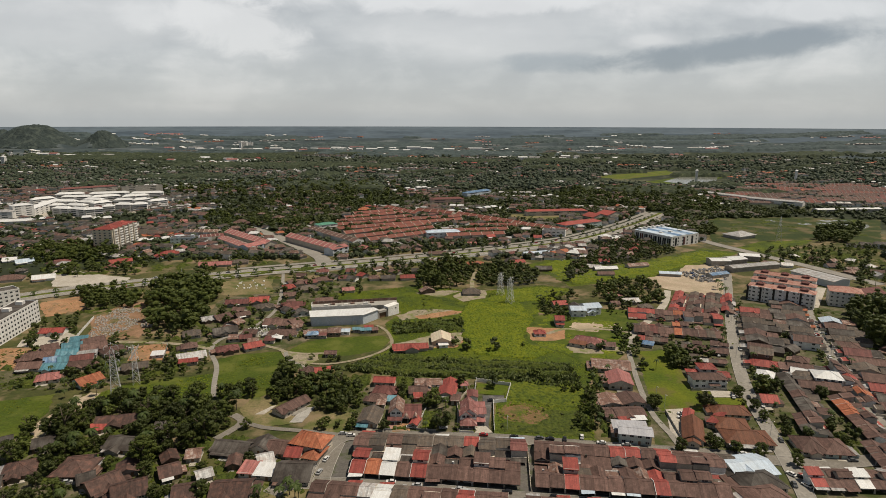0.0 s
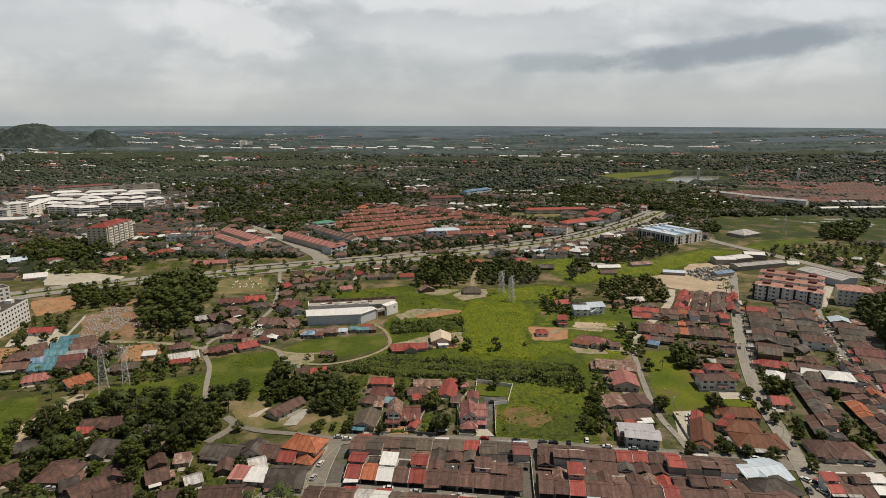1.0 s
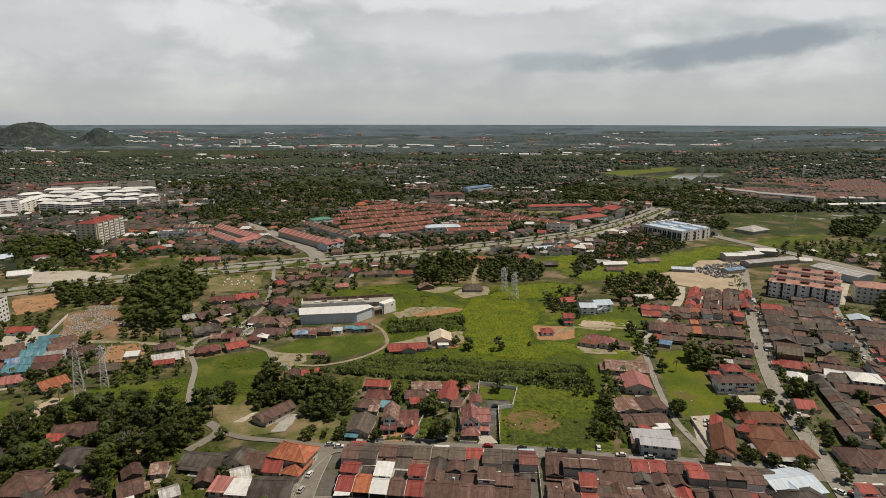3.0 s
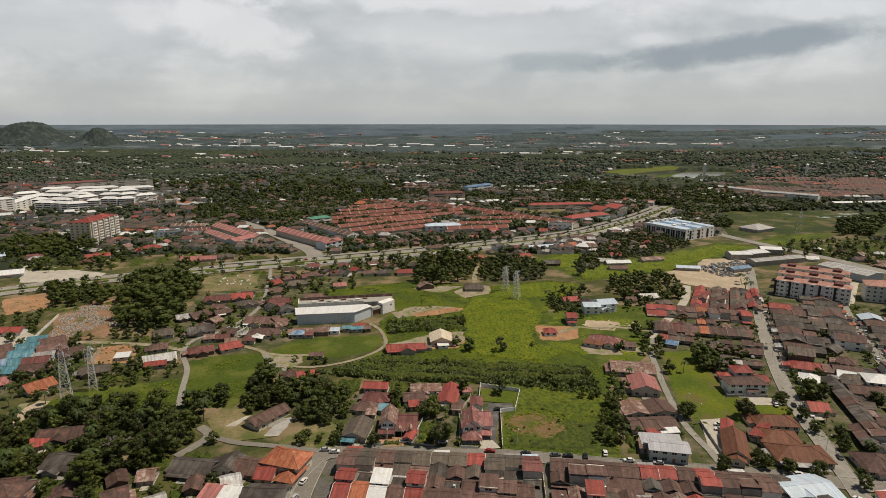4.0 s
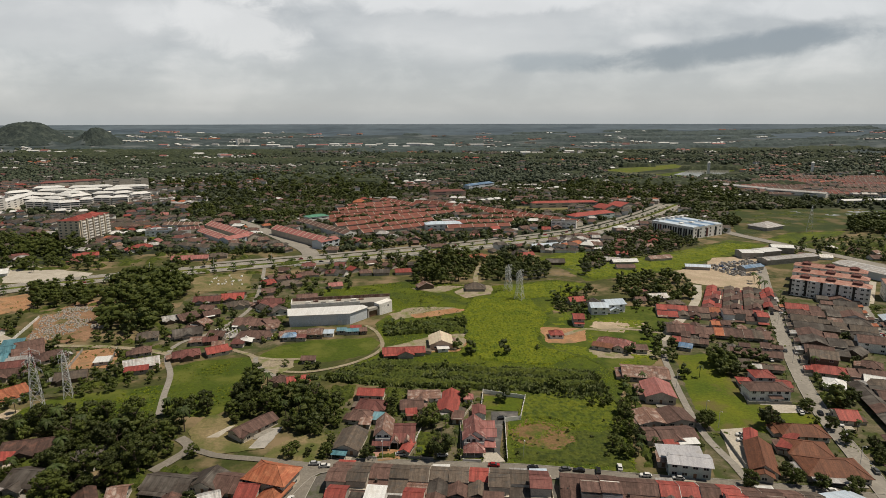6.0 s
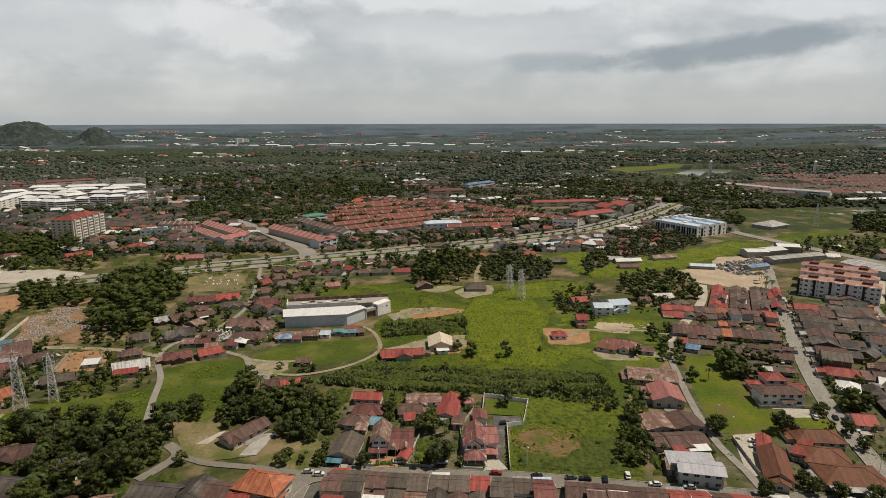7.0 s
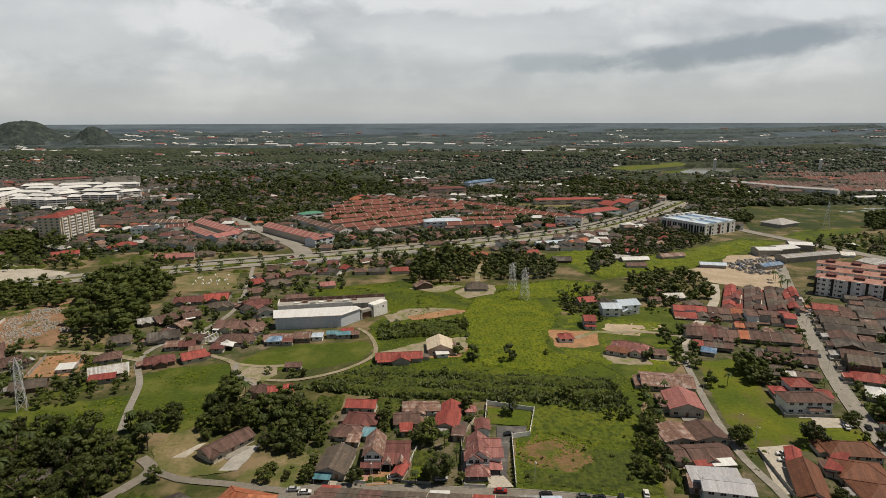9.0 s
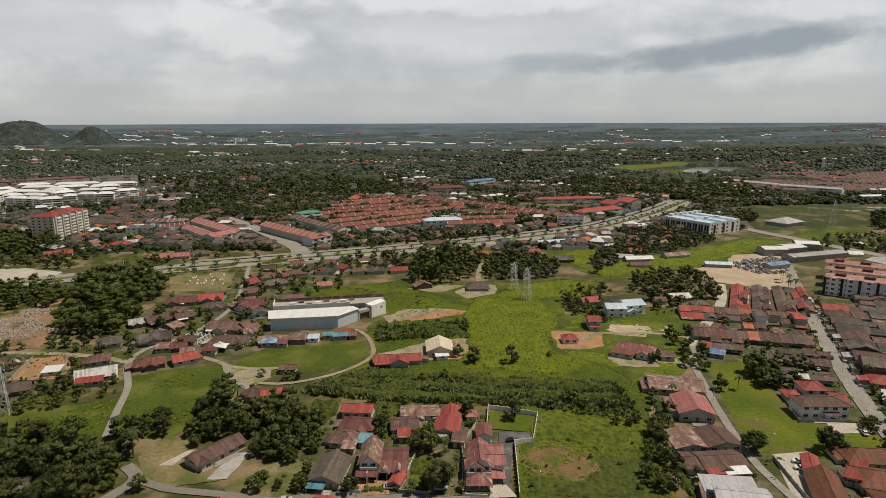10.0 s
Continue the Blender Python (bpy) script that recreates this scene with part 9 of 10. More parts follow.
grove(BROAD, 8.5, 0.7, 1.0, -351.2, 573.0, -301.5, 572, -315.3, 599.2, -345.4, 611.7, -380, 602, -400, 590, -372, 572, seed=53)
grove(("broad", "round", "dark"), 10.0, 0.6, 0.9, -317.2, 599.2, -300, 599.1, -300, 633.3, -318.8, 652.0, -345.5, 652.2, seed=54)
grove(("broad", "dark", "round"), 8.0, 0.7, 0.95, -224.3, 562, -189.6, 562, -201.9, 590.5, -242.2, 598.7, -250, 575, seed=55)
grove(("shrub", "light", "round"), 6.0, 0.7, 1.0, -251.0, 640, -194.7, 630, -200, 676.2, -250.8, 671.4, seed=56)
grove(BROAD, 7.0, 0.75, 1.05, -281, 456, -262, 469.4, -280, 512, -335, 512, -312, 490, -296, 478, seed=57)
grove(("broad", "dark"), 8.0, 0.75, 1.0, -256.5, 464.6, -248, 469.3, -262, 499.8, -277.2, 499.8, seed=58)
grove(("round", "dark", "light", "palm"), 15.0, 0.6, 0.95, -433, 524, -600, 760, -500, 800, -440, 720, -300, 700, -200, 650, -190, 605, -275, 625, -360, 560, seed=59)
grove(("dark", "round", "tall"), 6.5, 0.8, 1.1, -23.5, 524.4, -22.5, 595.8, 9.8, 631.2, 32.5, 596.4, 25.8, 548.1, 3.2, 524.6)
grove(("dark", "round"), 6.5, 0.8, 1.1, 30.6, 538.2, 41.2, 596.5, 68.9, 611.3, 93.9, 580.7, 87.5, 538.7)
grove(("round", "dark", "light", "palm"), 5.0, 0.5, 0.8, 78.5, 482, 90.0, 500.4, 118.3, 512.1, 116, 494, 92, 492, 88, 470, 101.4, 464, 100.4, 452.5, 90.1, 441.3, 82.2, 453.5, 77.6, 467.6, seed=71)
grove(("dark", "round", "shrub"), 5.0, 0.55, 0.85, 130.5, 449.5, 140.3, 454.2, 158, 462, 150, 472, 136, 468, seed=74)
grove(("shrub", "round", "dark"), 5.0, 0.5, 0.8, 88, 428, 96, 434, 104, 443, 100, 446, 90, 438, seed=75)
grove(("round", "dark"), 6.0, 0.6, 0.9, 75.6, 455.1, 83.2, 485.4, 104.9, 493.8, 104.2, 462.5, 90.9, 445.4)
grove(M3, 6.2, 0.8, 1.15, -93.8, 300.8, -98.4, 331.4, -76.7, 339.7, -59.6, 330.0, -46.1, 316.4, -46.8, 294.5, -71.0, 290.6)
grove(M3, 6.2, 0.75, 1.1, -188.8, 263.0, -191.2, 282.6, -163.0, 290.1, -132.3, 284.1, -109.4, 294.2, -102.2, 283.1, -106.8, 266.1, -113.1, 250.8, -126.9, 271.4, -147.9, 271.3, -177.9, 279.7)
grove(M3, 6.2, 0.7, 1.05, -189.3, 236.7, -185.9, 250.5, -167.0, 263.1, -149.7, 236.9, -169.0, 228.3)
grove(M3, 6.2, 0.7, 1.05, -153.4, 234.7, -154.2, 244.9, -141.3, 260.6, -110.5, 250.8, -106.7, 234.9, -119.1, 224.5, -138.6, 234.7)
grove(M3, 6.0, 0.7, 1.0, -170.0, 209.4, -171.1, 224.3, -149.9, 220.5, -143.3, 209.5)
grove(M3, 6.0, 0.7, 1.0, -125.1, 213.1, -122.7, 222.1, -102.2, 223.8, -94.3, 209.6)
grove(("round", "dark", "palm"), 6.5, 0.6, 0.9, -216.9, 311.9, -215.4, 330.7, -195.4, 330.9, -189.6, 308.5, -203.4, 300.2)
grove(("round", "light", "shrub"), 4.5, 0.6, 0.9, -183.7, 330.9, -177.9, 343.3, -159.7, 349.4, -152.6, 332.7, -174.9, 323.2)
grove(("dark", "tall"), 6.5, 1.0, 1.3, 318.5, 449.8, 346.9, 471.8, 363.2, 450.1, 324.6, 378.7, 290.6, 373.5, 303.3, 411.3)
grove(("dark", "round"), 6.0, 0.8, 1.1, 141.2, 353.9, 152.6, 369.8, 160.2, 358.5, 156.1, 345.2, 141.5, 345.1)
grove(("round", "dark"), 6.0, 0.7, 1.0, 177.0, 317.6, 192.5, 339.5, 207.0, 334.7, 199.0, 317.7, 173.2, 302.2)
grove(("round", "dark", "palm"), 6.0, 0.6, 0.9, 205.5, 317.8, 215.5, 329.2, 214.0, 310.6, 200.6, 284.5, 199.4, 297.0)
grove(("broad", "dark", "round"), 7.5, 0.75, 1.0, 129.2, 493.9, 145.5, 539.2, 185.7, 549.5, 200.3, 530.0, 181.9, 478.3, 151.2, 470.3)
grove(("dark", "round"), 7.0, 0.8, 1.1, 118.5, 548.9, 135.4, 617.0, 153.4, 630.0, 144.9, 581.2)
grove(("round", "dark", "dark"), 6.0, 0.75, 1.05, 153.4, 617.2, 185, 720, 244, 756, 276.6, 688.6, 228.4, 644.2, 189.4, 617.5)
grove(("round", "light", "dark", "palm"), 10.0, 0.7, 1.1, 334.0, 618.9, 368.9, 674.3, 425.4, 660.3, 454.1, 595.7, 395.0, 479.9, 375.3, 513.1, 414.5, 595.3, 389.9, 632.4)
grove(("broad", "dark"), 9.0, 0.8, 1.1, 470, 745, 502, 733, 560, 795, 588, 832, 545, 836, 500, 790)
grove(("broad", "dark", "round"), 13.5, 0.8, 1.05, 198, 1004, 219, 1111, 262, 1320, 437, 1325, 565, 1231, 470, 1010, 395, 876, 345, 900, 330, 985, 300, 1010, 260, 980, seed=61)
grove(("dark", "broad", "round"), 10.5, 0.7, 1.05, -345, 845, -176, 840, -170, 1010, -390, 990, seed=66)
grove(("dark", "broad", "dark"), 15.0, 0.8, 1.1, -460, 1010, -170, 1015, -60, 1010, -90, 1420, -420, 1500, -620, 1300, -470, 1180, seed=67, cap=330)
grove(("dark", "broad"), 9.0, 0.7, 1.0, 283, 790, 318, 795, 322, 870, 300, 872, 262, 830, seed=62)
grove(("dark", "broad"), 8.0, 0.7, 1.0, 338, 770, 370, 800, 396, 858, 345, 890, seed=63)
grove(("dark", "broad", "round"), 9.0, 0.6, 0.95, 440, 948, 610, 958, 770, 1020, 775, 1044, 610, 984, 450, 990, seed=64)
grove(("round", "dark", "light", "shrub"), 7.5, 0.55, 0.9, 384, 704, 450, 707, 514, 722, 520, 700, 455, 620, 411, 579, 376, 640, seed=65)
grove(("round", "dark"), 8.0, 0.7, 1.1, -79.7, 568.1, -81.3, 602.5, -32.2, 615.3, -27.1, 568.6)
grove(("round", "dark", "light"), 8.5, 0.55, 0.9, -141.6, 508.9, -143.4, 556.9, -81.1, 579.1, -71.8, 509.4, -103.3, 468.4, -96.5, 397.2, -112.3, 397.1)
grove(("round", "dark", "light"), 9.0, 0.6, 0.95, -173.7, 446.2, -185.4, 491.4, -146.8, 491.7, -131.0, 420.4, -149.8, 402.5)
grove(("round", "dark"), 7.0, 0.6, 0.9, -211.0, 396.5, -213.3, 445.9, -155.8, 396.8, -164.9, 370.7, -192.2, 365.7)
grove(("round", "dark"), 7.5, 0.7, 1.0, -279.3, 375.0, -305.5, 425.4, -283.6, 445.4, -261.1, 407.5, -285.3, 407.4)
grove(("dark", "round"), 8.0, 0.6, 1.0, -128.2, 684.1, -110, 717, -3, 735, 84, 754, 80, 715, -2.6, 679.3, -65.9, 655.1)
grove(("oil", "light", "shrub"), 4.0, 0.6, 0.9, -37.9, 406.7, -35.8, 431.2, 15.6, 434.1, 14.8, 409.4, -5.6, 411.6)
grove(("round", "light", "shrub", "palm"), 6.0, 0.5, 0.8, -38.1, 266.4, -42.9, 316.4, -28.1, 333.4, 12.0, 324.2, 13.0, 269.3, -12.0, 267.6, cap=34)
grove(("round", "dark", "palm", "light"), 5.0, 0.55, 0.85, 91.1, 340.4, 104.3, 345.9, 91.7, 311.1, 86.8, 277.5, 79.2, 265.5, 76.3, 274.4, 83.5, 311.1)
grove(("round", "shrub", "palm", "light"), 7.0, 0.5, 0.85, 122.3, 251.8, 131.6, 267.1, 174.3, 284.4, 176.7, 242.7, 153.8, 238.1, cap=30)
grove(("round", "dark", "shrub"), 9.0, 0.4, 0.75, 189.8, 358.7, 235.9, 449.2, 287.2, 449.6, 245.7, 310.8, 205.9, 252.2, 178.3, 262.1, cap=60)
grove(("round", "dark", "shrub"), 9.0, 0.4, 0.75, 137.7, 398.8, 175.8, 448.8, 213.3, 429.1, 189.2, 372.9, cap=22)
grove(("round", "shrub", "light"), 6.0, 0.5, 0.8, -62.6, 271.7, -54.4, 289.4, -41.7, 283.4, -42.4, 267.4)
grove(("round", "dark", "shrub", "palm"), 6.5, 0.5, 0.85, -97.8, 224.6, -97.5, 243.8, -72.5, 245.3, -55.4, 237.2, -52.8, 213.4, -91.2, 213.2, cap=26)
grove(("round", "dark", "palm", "light"), 7.5, 0.5, 0.9, -241.6, 315.4, -266.2, 356.0, -247.9, 385.4, -176.0, 370.7, -160.6, 343.4, -188.7, 330.9, -209.6, 315.6, cap=40)
for kind, x, y, s in (("round", 8.6, 385.0, 1.05), ("dark", 16.0, 376.8, 1.0), ("dark", 34.9, 376.9, 1.05), ("round", 54.7, 384.2, 0.55), ("dark", 105.9, 377.4, 0.9), ("round", 1.6, 357.6, 0.75), ("round", -8.4, 355.7, 0.6), ("round", -83.9, 360.7, 0.6), ("dark", -65.9, 357.2, 0.6), ("round", -71.3, 357.1, 0.7), ("round", -98.3, 343.7, 0.95), ("dark", -95.2, 348.1, 0.9), ("round", 113.5, 294.9, 1.05), ("dark", 140.6, 294.9, 1.2), ("round", 164.9, 308.8, 1.0), ("round", 165.1, 292.8, 0.9), ("round", 164.6, 281.8, 0.9), ("round", 110.2, 251.2, 1.1), ("round", 128.3, 254.1, 1.0), ("round", 135.2, 251.2, 1.0), ("round", 146.5, 249.0, 0.9), ("dark", 28.7, 319.5, 0.9), ("light", 11.8, 321.4, 1.0), ("dark", 11.3, 321.4, 0.9), ("light", -4.6, 296.6, 2.0), ("round", -8.2, 295.0, 1.1), ("dark", -0.3, 272.2, 1.2), ("round", -23.2, 311.6, 0.9), ("light", -45.5, 295.4, 1.0), ("round", -45.1, 272.4, 0.9), ("light", -59.6, 271.8, 1.1), ("light", -97.4, 272.5, 0.9), ("round", 112.0, 294.1, 1.0), ("shrub", 103.7, 277.5, 1.4), ("round", -98.6, 338.6, 0.75), ("light", -84.1, 346.8, 0.5), ("palm", -74.2, 311.8, 0.8), ("palm", -8.1, 269.8, 0.6), ("dark", -28.5, 271.1, 0.8), ("light", -194.2, 334.9, 0.5), ("palm", -121.9, 305.4, 0.9), ("round", -146.8, 339.3, 0.6), ("light", -143.3, 343.5, 0.35), ("dark", -87.9, 316.2, 1.0), ("round", 112.3, 299.9, 0.6), ("round", 143.0, 246.2, 0.8), ("round", 157.8, 239.9, 0.9), ("palm", 131.7, 345.8, 0.7), ("dark", 124.2, 345.8, 0.9), ("round", 125.9, 367.4, 0.9)):
    tree(kind, x, y, s)

for x, y, k in ((241.7, 500.5, 1.0), (245.8, 500.5, 1.1), (250.3, 524.8, 1.0), (247.2, 512.0, 1.1), (253.5, 533.0, 0.9)):
    tree("palm", x, y, k)
grove(("shrub", "light", "shrub"), 3.6, 0.6, 1.1, 41.9, 328.1, 62.7, 348.6, 82.9, 345.0, 83.9, 321.8, 74.0, 310.0, 60.2, 320.6, cap=30)
grove(("shrub", "shrub", "light"), 3.2, 0.6, 1.2, 64.0, 270.7, 82.0, 310.0, 87.3, 310.0, 77.8, 270.7, cap=60)
grove(("shrub",), 6.0, 0.4, 0.8, 25.0, 270.7, 30.3, 299.1, 79.3, 310.0, 66.4, 262.5, cap=14)
grove(("dark", "round", "tall", "palm", "light", "dark"), 5.0, 0.8, 1.3, -196, 240, -200, 268, -190, 288, -172, 304, -147, 298, -125, 290, -110, 282, -108, 262, -112, 246, -140, 236, cap=85, seed=12)
grove(("dark", "round", "light", "dark", "palm"), 4.6, 0.55, 0.9, -200, 275, -175.6, 276.9, -150.1, 264.2, -133.2, 259.0, -118, 250.8, -112, 236, -123.6, 232.7, -138.6, 238, -159.0, 246, -175.0, 243, -190, 246, seed=81, cap=75)
grove(("round", "palm", "light", "dark", "shrub"), 4.2, 0.5, 0.8, 212.9, 333.1, 219.3, 325.3, 211.4, 310.5, 195.7, 272.9, 186.4, 265.5, 193.4, 284.4, 195.9, 296.9, 197.9, 312.8, seed=82, cap=40)
grove(("round", "shrub", "dark", "light"), 4.2, 0.5, 0.8, 186.6, 341.1, 215.6, 349.8, 214.5, 335.8, 204.6, 337.4, 187.2, 334.6, seed=83, cap=30)
grove(("shrub", "round", "dark"), 4.0, 0.5, 0.75, 175.6, 284.4, 179.0, 274.6, 171.8, 263.5, 164.5, 269.0, seed=84, cap=16)
grove(("round", "dark", "light", "palm"), 6.0, 0.6, 1.0, -190, 208, -200, 240, -140, 236, -100, 240, -60, 226, -56, 208, cap=85, seed=19)
for q in ((-121.7, 304.9, -102.1, 304.8, -106.9, 314.8, -125.4, 314.9), (-95.0, 303.9, -70.2, 303.8, -73.3, 320.5, -99.0, 319.6), (-64.0, 288.8, -43.3, 294.6, -48.0, 318.5, -70.1, 317.6), (-160.9, 289.0, -139.4, 290.9, -150.6, 304.1, -168.9, 303.3), (-127.5, 273.0, -102.6, 279.0, -112.7, 295.6, -136.7, 294.8)):
    grove(("dark", "tall", "dark", "round"), 5.0, 0.85, 1.15, *q, cap=26, seed=14)
grove(("round", "shrub", "dark"), 4.5, 0.5, 0.85, 207.0, 310.6, 214.7, 307.8, 198.5, 252.1, 184.2, 246.4, cap=34, seed=15)
grove(("round", "shrub", "dark"), 4.5, 0.5, 0.85, 192.4, 310.5, 202.9, 317.8, 175.2, 257.0, 165.9, 251.0, cap=22, seed=15)
grove(("round", "shrub", "shrub"), 4.0, 0.5, 0.8, 135.3, 398.8, 136.7, 403.3, 194.5, 388.3, 192.0, 383.0, cap=18, seed=16)
grove(("dark", "broad", "dark", "tall"), 5.0, 0.7, 1.0, 143.1, 350.3, 148.7, 370.5, 156, 374, 174.0, 366.2, 168.9, 352.2, 160.4, 347.3, cap=26, seed=17)
tree("broad", 181.7, 314.0, 0.95)
rng = random.Random(77)
for line, off in ((pairs(246.1, 494.9, 209.3, 410.7, 184.8, 349.7, 170.4, 306.9, 162.9, 275.0, 156.9, 249.1), 6.6), (pairs(299.3, 471.5, 275.7, 423.2, 254.9, 370.4, 237.2, 321.6, 221.9, 277.6), 6.2)):
    for (x1, y1), (x2, y2) in zip(line, line[1:]):
        n = math.hypot(x2 - x1, y2 - y1)
        for k in range(int(n / 3.2)):
            side, t = rng.choice((-1, 1)), rng.random()
            o = side * (off + rng.uniform(-0.8, 2.2))
            x, y = x1 + (x2 - x1) * t - (y2 - y1) / n * o, y1 + (y2 - y1) * t + (x2 - x1) / n * o
            if on_plot(x, y, 0.4) or on_road(x, y, 0.6):
                continue
            tree(rng.choice(("shrub", "shrub", "shrub", "round", "light", "palm")), x, y, rng.uniform(0.4, 0.75))
grove(("dark", "round"), 5.0, 0.7, 1.0, 126.6, 416.5, 144.0, 414.6, 127.7, 371.5, 116.9, 369.4, cap=14, seed=18)
grove(("dark", "round", "shrub"), 7.0, 0.6, 0.9, -186.1, 339.0, -207.6, 323.0, -269.8, 355.9, -285.8, 396.0, -211.0, 396.5, -144.8, 356.7, -148.5, 339.3, cap=46, seed=9)
for q in ((118.4, 288.9), (115.3, 328.1), (117.2, 299.0), (32.1, 265.6), (84.4, 256.6), (-22.8, 265.4), (189.8, 358.7), (216.7, 422.8), (165.7, 290.5), (251.4, 359.0), (160.0, 261.0)):
    lamp_post(q[0], q[1] + 5.5, 8.0, -90)
plant_woods()

# ---- rank growth, past counting ----
def hummocks(name, label, material, cell, lump, high, *coords, rows=0.0, seed=1, skip=(), patchy=None):
    """Creepers and tall weeds grown into one uneven, lumpy cover over a stretch of the plan."""
    pts = pairs(*coords)
    xs, ys = [p[0] for p in pts], [p[1] for p in pts]
    nx, ny = int((max(xs) - min(xs)) / cell), int((max(ys) - min(ys)) / cell)
    rng = random.Random(seed)
    index, verts, faces = {}, [], []
    keep = {}
    for j in range(ny + 1):
        for i in range(nx + 1):
            x, y = min(xs) + i * cell, min(ys) + j * cell
            if not inside(x + 2.5 * noise.noise((x * 0.2, y * 0.2, 4)), y + 2.5 * noise.noise((x * 0.2, y * 0.2, 9)), pts) or any(inside(x, y, k) for k in skip) or any(inside(x, y, k) for k in BARE) or on_road(x, y, 0.4):
                continue
            if patchy is not None and (noise.noise((x * 0.06, y * 0.06, seed)) + 0.6 * noise.noise((x * 0.2, y * 0.2, seed)) < patchy or on_plot(x, y, 0.8)):
                continue
            x, y = x + rng.uniform(-.35, .35) * cell, y + rng.uniform(-.35, .35) * cell
            near = noise.voronoi((x / lump, y / lump, seed * 1.7))[0][0]
            z = high * (max(0.0, 0.85 - near) ** 0.8 + 0.35 * noise.noise((x * 0.07, y * 0.07, seed)) + rng.uniform(-.12, .12))
            if rows:
                z += rows * (0.5 + 0.5 * math.sin(y * 0.62 + x * 0.10 + 2.0 * noise.noise((x * 0.03, y * 0.03, 2)))) * (0.6 + 0.8 * noise.noise((x * 0.05, y * 0.05, 5)))
            index[i, j] = len(verts)
            verts.append((x, y, 0.12 + max(0.0, z)))
    for (i, j), a in index.items():
        q = [index.get(k) for k in ((i, j), (i + 1, j), (i + 1, j + 1), (i, j + 1))]
        if None not in q:
            faces.append(tuple(q))
    rim = collections.Counter(e for f in faces for e in (frozenset((f[k], f[(k + 1) % 4])) for k in range(4)))
    for e, n in rim.items():
        if n == 1:
            for k in e:
                verts[k] = (verts[k][0], verts[k][1], 0.02)
    me = bpy.data.meshes.new(name)
    me.from_pydata(verts, [], faces)
    me.materials.append(material)
    return tagged(new(name, me), label, "vegetation", kind="stuff")


hummocks("creeper_cover", "bright creepers grown in hummocks over the meadow", VINES, 0.75, 2.0, 1.35, 15.3, 419.0, 12, 450, 21.7, 484.6, 65.2, 484.3, 72, 440, 59.8, 409.8, 58, 396, 61.3, 385.5, 75.9, 374.6, 56.7, 361.3, 22.8, 368.0, 12.5, 385.8, seed=2)
hummocks("reed_rows", "rows of tall reeds and banana plants behind the houses", RANK, 0.75, 1.8, 1.5, -62, 345, -34.6, 368.6, 16.7, 360, 45, 357, 73.6, 355.0, 78, 336, 68.5, 333.2, 39.0, 331, -7.9, 334, -31.8, 337, rows=2.2, seed=3)
hummocks("lot_growth", "coarse green growth in hummocks on the vacant lot", COARSE, 0.7, 2.4, 1.1, 31.5, 303.8, 40.0, 324.4, 59.1, 332.7, 82.7, 319.1, 76.2, 292.1, 57, 295, 48, 302, 38, 303, seed=4)
hummocks("lot_edge_growth", "coarse weeds along the edge of the vacant lot", RANK, 0.7, 2.0, 0.8, 56, 294, 76, 291, 72.2, 263.1, 27.7, 269.7, 28.7, 279, 46, 277, 55, 284, seed=5)
hummocks("north_growth", "rank creepers over the far end of the meadow", VINES, 1.3, 3.4, 1.4, 24, 488, 72, 486, 96, 492, 112, 524, 92, 534, 44, 516, 38, 494, seed=6)
hummocks("field_growth", "rank creepers over the field beside the highway", VINES, 2.0, 4.5, 1.6, 95, 612, 131.0, 650, 172, 612, 205, 625, 252.3, 652, 300, 690, 335, 678, 270, 625, 202.1, 570, 125, 540, 116, 565.5, seed=7)

hummocks("plantation_rows", "rows of banana plants in a planted plot", RANK, 0.8, 1.8, 1.6, -35, 427, -18, 432, 14.4, 437, 15.1, 415, -32.7, 407, rows=1.8, seed=8)
hummocks("hedge_growth", "dense bushes beside the bungalows", RANK, 0.8, 2.2, 2.6, -62, 300, -68, 340, -42, 337, -43, 318, -46, 300, seed=9, patchy=-0.35)
hummocks("roadside_growth", "scrub and bushes beside the highway", RANK, 2.0, 5.0, 3.0, -345, 470, -300, 440, -262, 445, -246, 470, -250, 520, -205, 545, -150, 560, -80, 590, 20, 630, 90, 665, 60, 690, -30, 650, -130, 615, -230, 575, -320, 525, seed=21, patchy=0.02)
hummocks("village_growth", "scrub and gardens beyond the highway", RANK, 2.4, 6.0, 3.4, -390, 560, -480, 640, -600, 770, -480, 830, -420, 740, -330, 700, -240, 690, -175, 660, -150, 640, -210, 600, -300, 580, seed=22, patchy=0.0)
hummocks("estate_growth", "scrub between the highway and the red estate", RANK, 2.4, 5.0, 3.0, -120, 640, -90, 725, 90, 760, 150, 785, 160, 765, 60, 715, -60, 660, seed=23, patchy=0.05)
hummocks("commercial_growth", "scrub before the commercial block", RANK, 2.4, 6.0, 3.2, 120, 550, 160, 690, 250, 745, 268, 700, 240, 655, 200, 635, 170, 610, seed=24, patchy=-0.05)
hummocks("orchard_growth", "orchard scrub east of the road", RANK, 2.6, 6.5, 3.6, 395, 560, 350, 640, 365, 690, 450, 715, 560, 720, 520, 640, 460, 560, seed=25, patchy=-0.1)
SOUTH_YARDS = (-205, 262, -190, 285, -150, 290, -112, 292, -104, 268, -75, 262, -58, 240, -56, 206, -190, 206, -215, 246)
hummocks("yard_growth", "bushes and undergrowth between the village houses", RANK, 0.9, 2.6, 2.2, *SOUTH_YARDS, seed=11, patchy=0.0)
hummocks("garden_growth", "bushes and flower beds between the bungalows", RANK, 0.7, 1.6, 1.4, -50, 268, -44, 316, -31, 335, 6, 333, 27, 316, 16, 296, 10, 270, seed=12, patchy=0.08)
